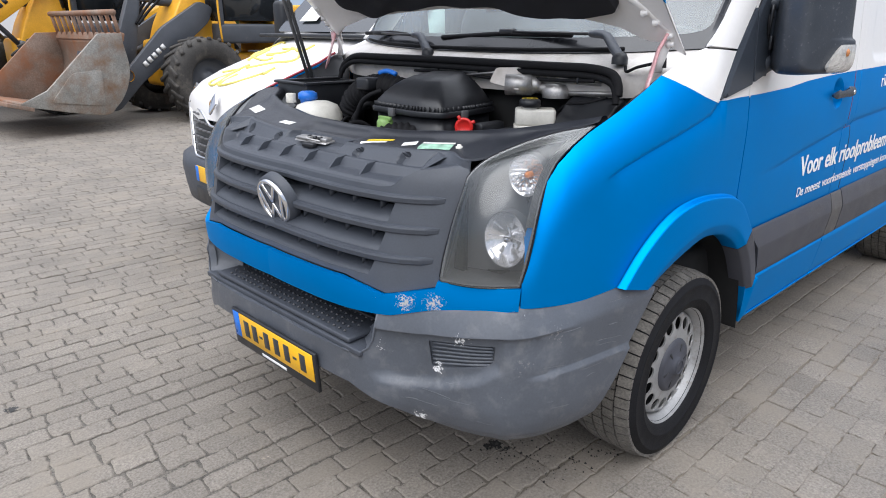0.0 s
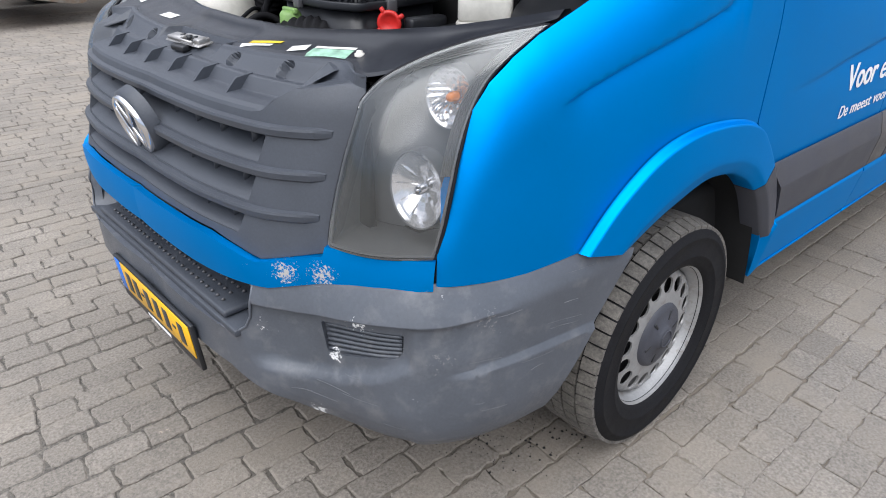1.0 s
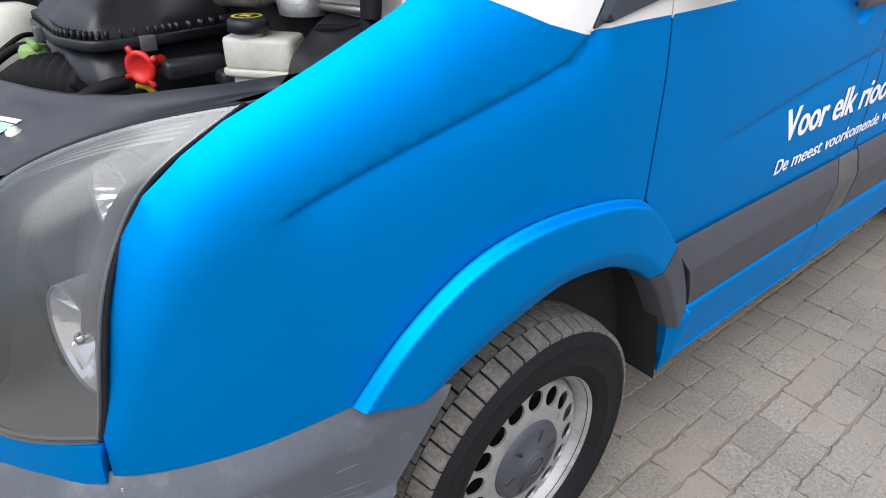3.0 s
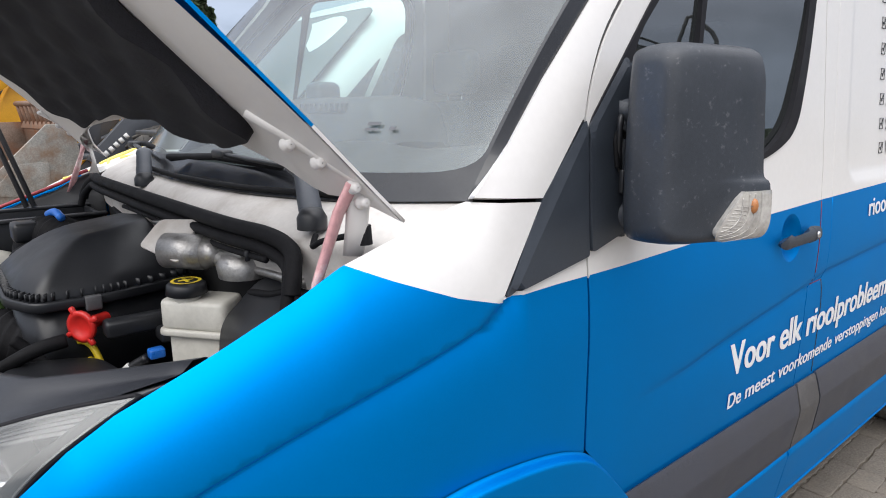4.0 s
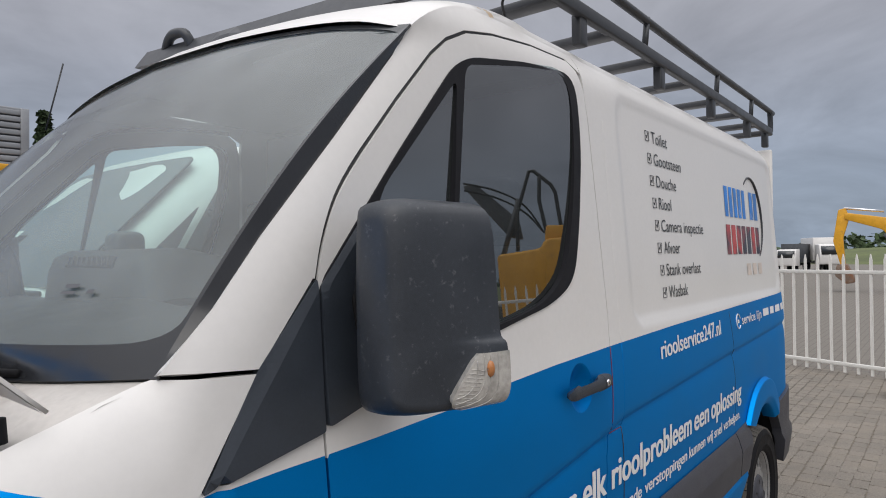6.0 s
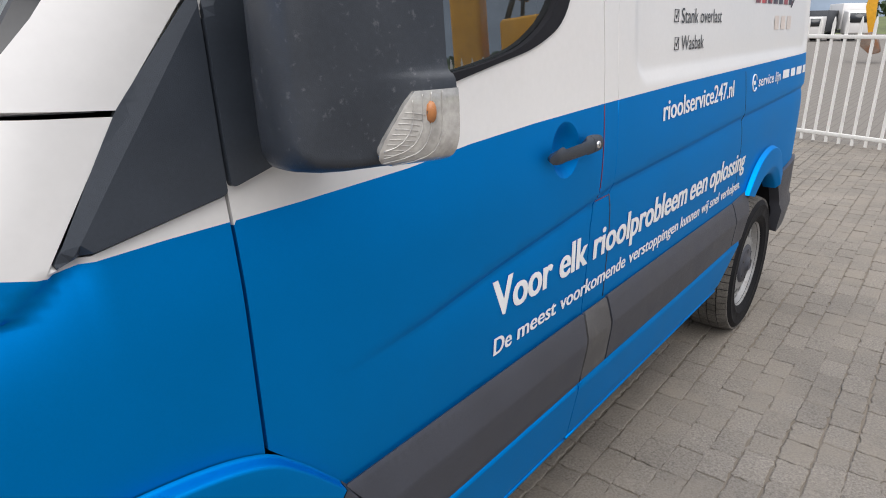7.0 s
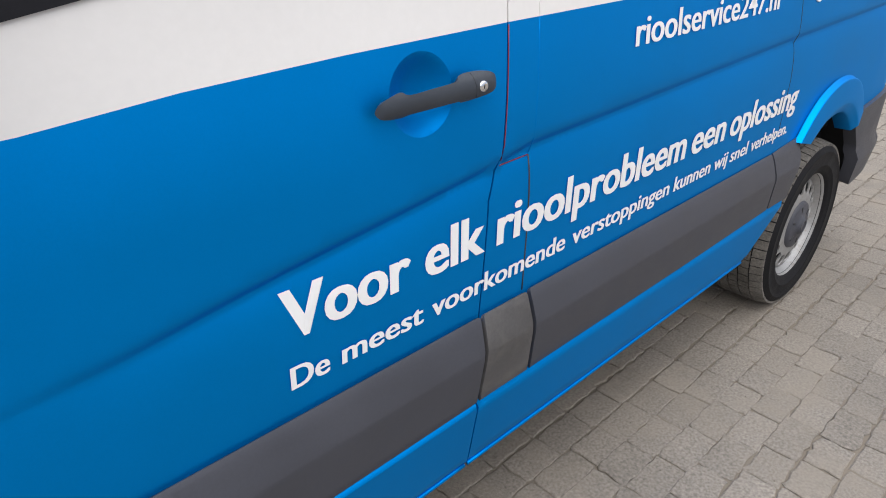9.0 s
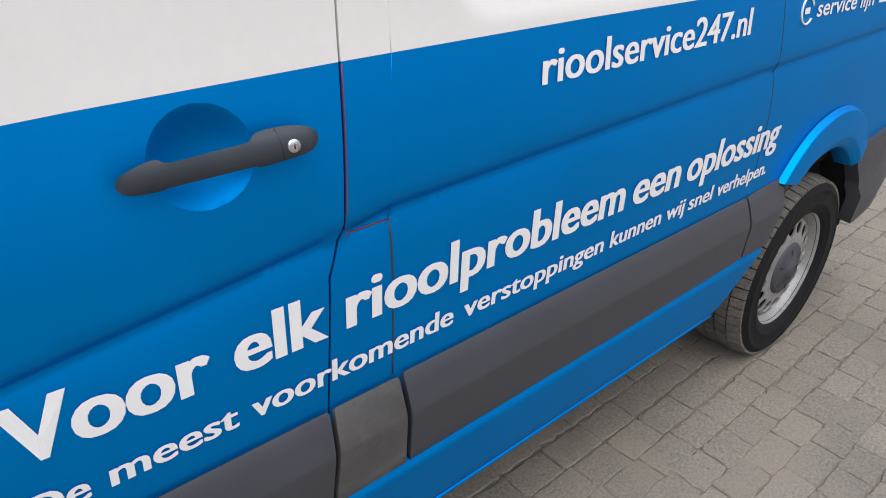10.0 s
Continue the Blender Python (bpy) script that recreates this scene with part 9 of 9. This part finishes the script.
bank = part("grass_bank", loft_bm(rings, True), GRASS, None)
tagged(bank, "low bank of rough green grass", "grass", kind="structure")

# ---- paving blocks, course by course ----
rng = random.Random(7)


def block(x0, x1, y0, y1, worn_in=0.006):
    """One worn block: ragged outline, rounded shoulders, slight tilt. Vertices and faces."""
    cx, cy, hx, hy = (x0 + x1) / 2, (y0 + y1) / 2, (x1 - x0) / 2, (y1 - y0) / 2
    top = GROUND_Z + rng.uniform(-0.003, 0.0015)
    tx, ty = rng.uniform(-0.015, 0.015), rng.uniform(-0.015, 0.015)
    out = []
    worn = rng.uniform(0.78, 0.93)
    ph, am = rng.uniform(0, 6.3), rng.uniform(0.001, 0.0035)
    for u, v in ((-1, -worn), (-0.94, -1), (-0.62, -1), (-0.3, -1), (0.05, -1), (0.35, -1), (0.68, -1), (0.94, -1), (1, -worn), (1, -0.3), (1, 0.3), (1, worn), (0.94, 1), (0.6, 1), (0.3, 1), (0, 1), (-0.35, 1), (-0.65, 1), (-0.94, 1), (-1, worn), (-1, 0.3), (-1, -0.3)):
        w = am * math.sin(7 * (u + v) + ph)
        out.append((u * hx + w + rng.uniform(-0.0045, 0.0035), v * hy + w + rng.uniform(-0.0045, 0.0035)))
    k = len(out)
    V = [(cx + a - math.copysign(worn_in, a), cy + b - math.copysign(worn_in, b), top + a * tx + b * ty) for a, b in out] + [(cx + a, cy + b, top - worn_in * 0.75 + a * tx + b * ty) for a, b in out] + [(cx + a, cy + b, GROUND_Z - 0.02) for a, b in out]
    F = [tuple(range(k))] + [(k + i, k + (i + 1) % k, (i + 1) % k, i) for i in range(k)] + [(2 * k + i, 2 * k + (i + 1) % k, k + (i + 1) % k, k + i) for i in range(k)]
    return V, F


blocks_v, blocks_f, singles = [], [], []
y, row = PAVED[1] - PAVED[2], 0
while y < PAVED[1] + PAVED[2]:
    w = 0.103 if y > 0.3 else 0.108
    half = math.sqrt(max(0.0, PAVED[2] ** 2 - (y - PAVED[1]) ** 2))
    x = PAVED[0] - half + rng.uniform(0, 0.2)
    x_end = PAVED[0] + half
    while x < x_end:
        L = rng.choice((0.12, 0.15, 0.17, 0.18, 0.19, 0.21)) if y > 0.3 else rng.choice((0.15, 0.17, 0.18, 0.19))
        wob = 0.006 * math.sin(x * 2.3 + row) + rng.uniform(-0.0025, 0.0025)
        g, round_by = (0.0033, 0.005) if y > 0.3 else (0.0015, 0.0035)
        V, F = block(x + g, x + L - g, y + wob + g, y + w + wob - g, round_by)
        cx, cy = x + L / 2, y + w / 2
        near_front = -2.0 < cx < -1.1 and 0.4 < cy < 2.0
        near_side = 0.9 < cx < 2.7 and -0.9 < cy < -0.02
        if (near_front or near_side) and len(singles) < 298:
            singles.append((V, F))
        else:
            b0 = len(blocks_v)
            blocks_v += V
            blocks_f += [tuple(b0 + i for i in f) for f in F]
        x += L
    y += w
    row += 1
me = bpy.data.meshes.new("paving_blocks")
me.from_pydata(blocks_v, [], blocks_f)
me.materials.append(PAVER)
pav = new("paving_blocks", me)
pav.parent = ground
pav.matrix_parent_inverse = Matrix.Translation((0, 0, -(JOINT_Z)))
tagged(pav, kind="stuff")
for V, F in singles:
    me = bpy.data.meshes.new("paving_block")
    me.from_pydata(V, [], F)
    me.materials.append(PAVER)
    ob = new("paving_block", me)
    ob.parent = ground
    ob.matrix_parent_inverse = Matrix.Translation((0, 0, -(JOINT_Z)))


# grit in the joints and black drips under the nose
DRIPS = [(-0.48, 0.43, 0.09), (-0.47, 0.33, 0.06), (-0.40, 0.22, 0.07), (-0.25, 0.22, 0.08)]
GRIT = [(-0.35, 0.12, 0.14), (0.35, -0.12, 0.12), (1.2, 0.02, 0.16), (1.9, 0.0, 0.16), (2.4, 0.02, 0.16), (1.5, -0.3, 0.3), (-0.9, 0.1, 0.25)]
def specks(n, spots, size, mat, name, label):
    r = random.Random(len(name))
    V, F = [], []
    for i in range(n):
        cx, cy, sp = spots[i % len(spots)]
        x, y = r.gauss(cx, sp), r.gauss(cy, sp)
        d = size * r.uniform(0.4, 1.0) ** 2
        b0 = len(V)
        for k in range(6):
            a = k * math.pi / 3 + r.uniform(-0.3, 0.3)
            q = d * r.uniform(0.7, 1.3)
            V.append((x + q * math.cos(a), y + q * math.sin(a), GROUND_Z - 0.003))
        V.append((x, y, GROUND_Z + 0.002 + d * 0.35))
        F += [(b0 + k, b0 + (k + 1) % 6, b0 + 6) for k in range(6)]
    me = bpy.data.meshes.new(name)
    me.from_pydata(V, [], F)
    me.materials.append(mat)
    tagged(new(name, me), label, "debris", kind="stuff")


specks(260, DRIPS, 0.006, DARK, "oil_specks", "black oily specks scattered on the paving blocks")
specks(700, GRIT, 0.0055, PAVER, "grit", "fine grey grit scattered on the paving blocks")
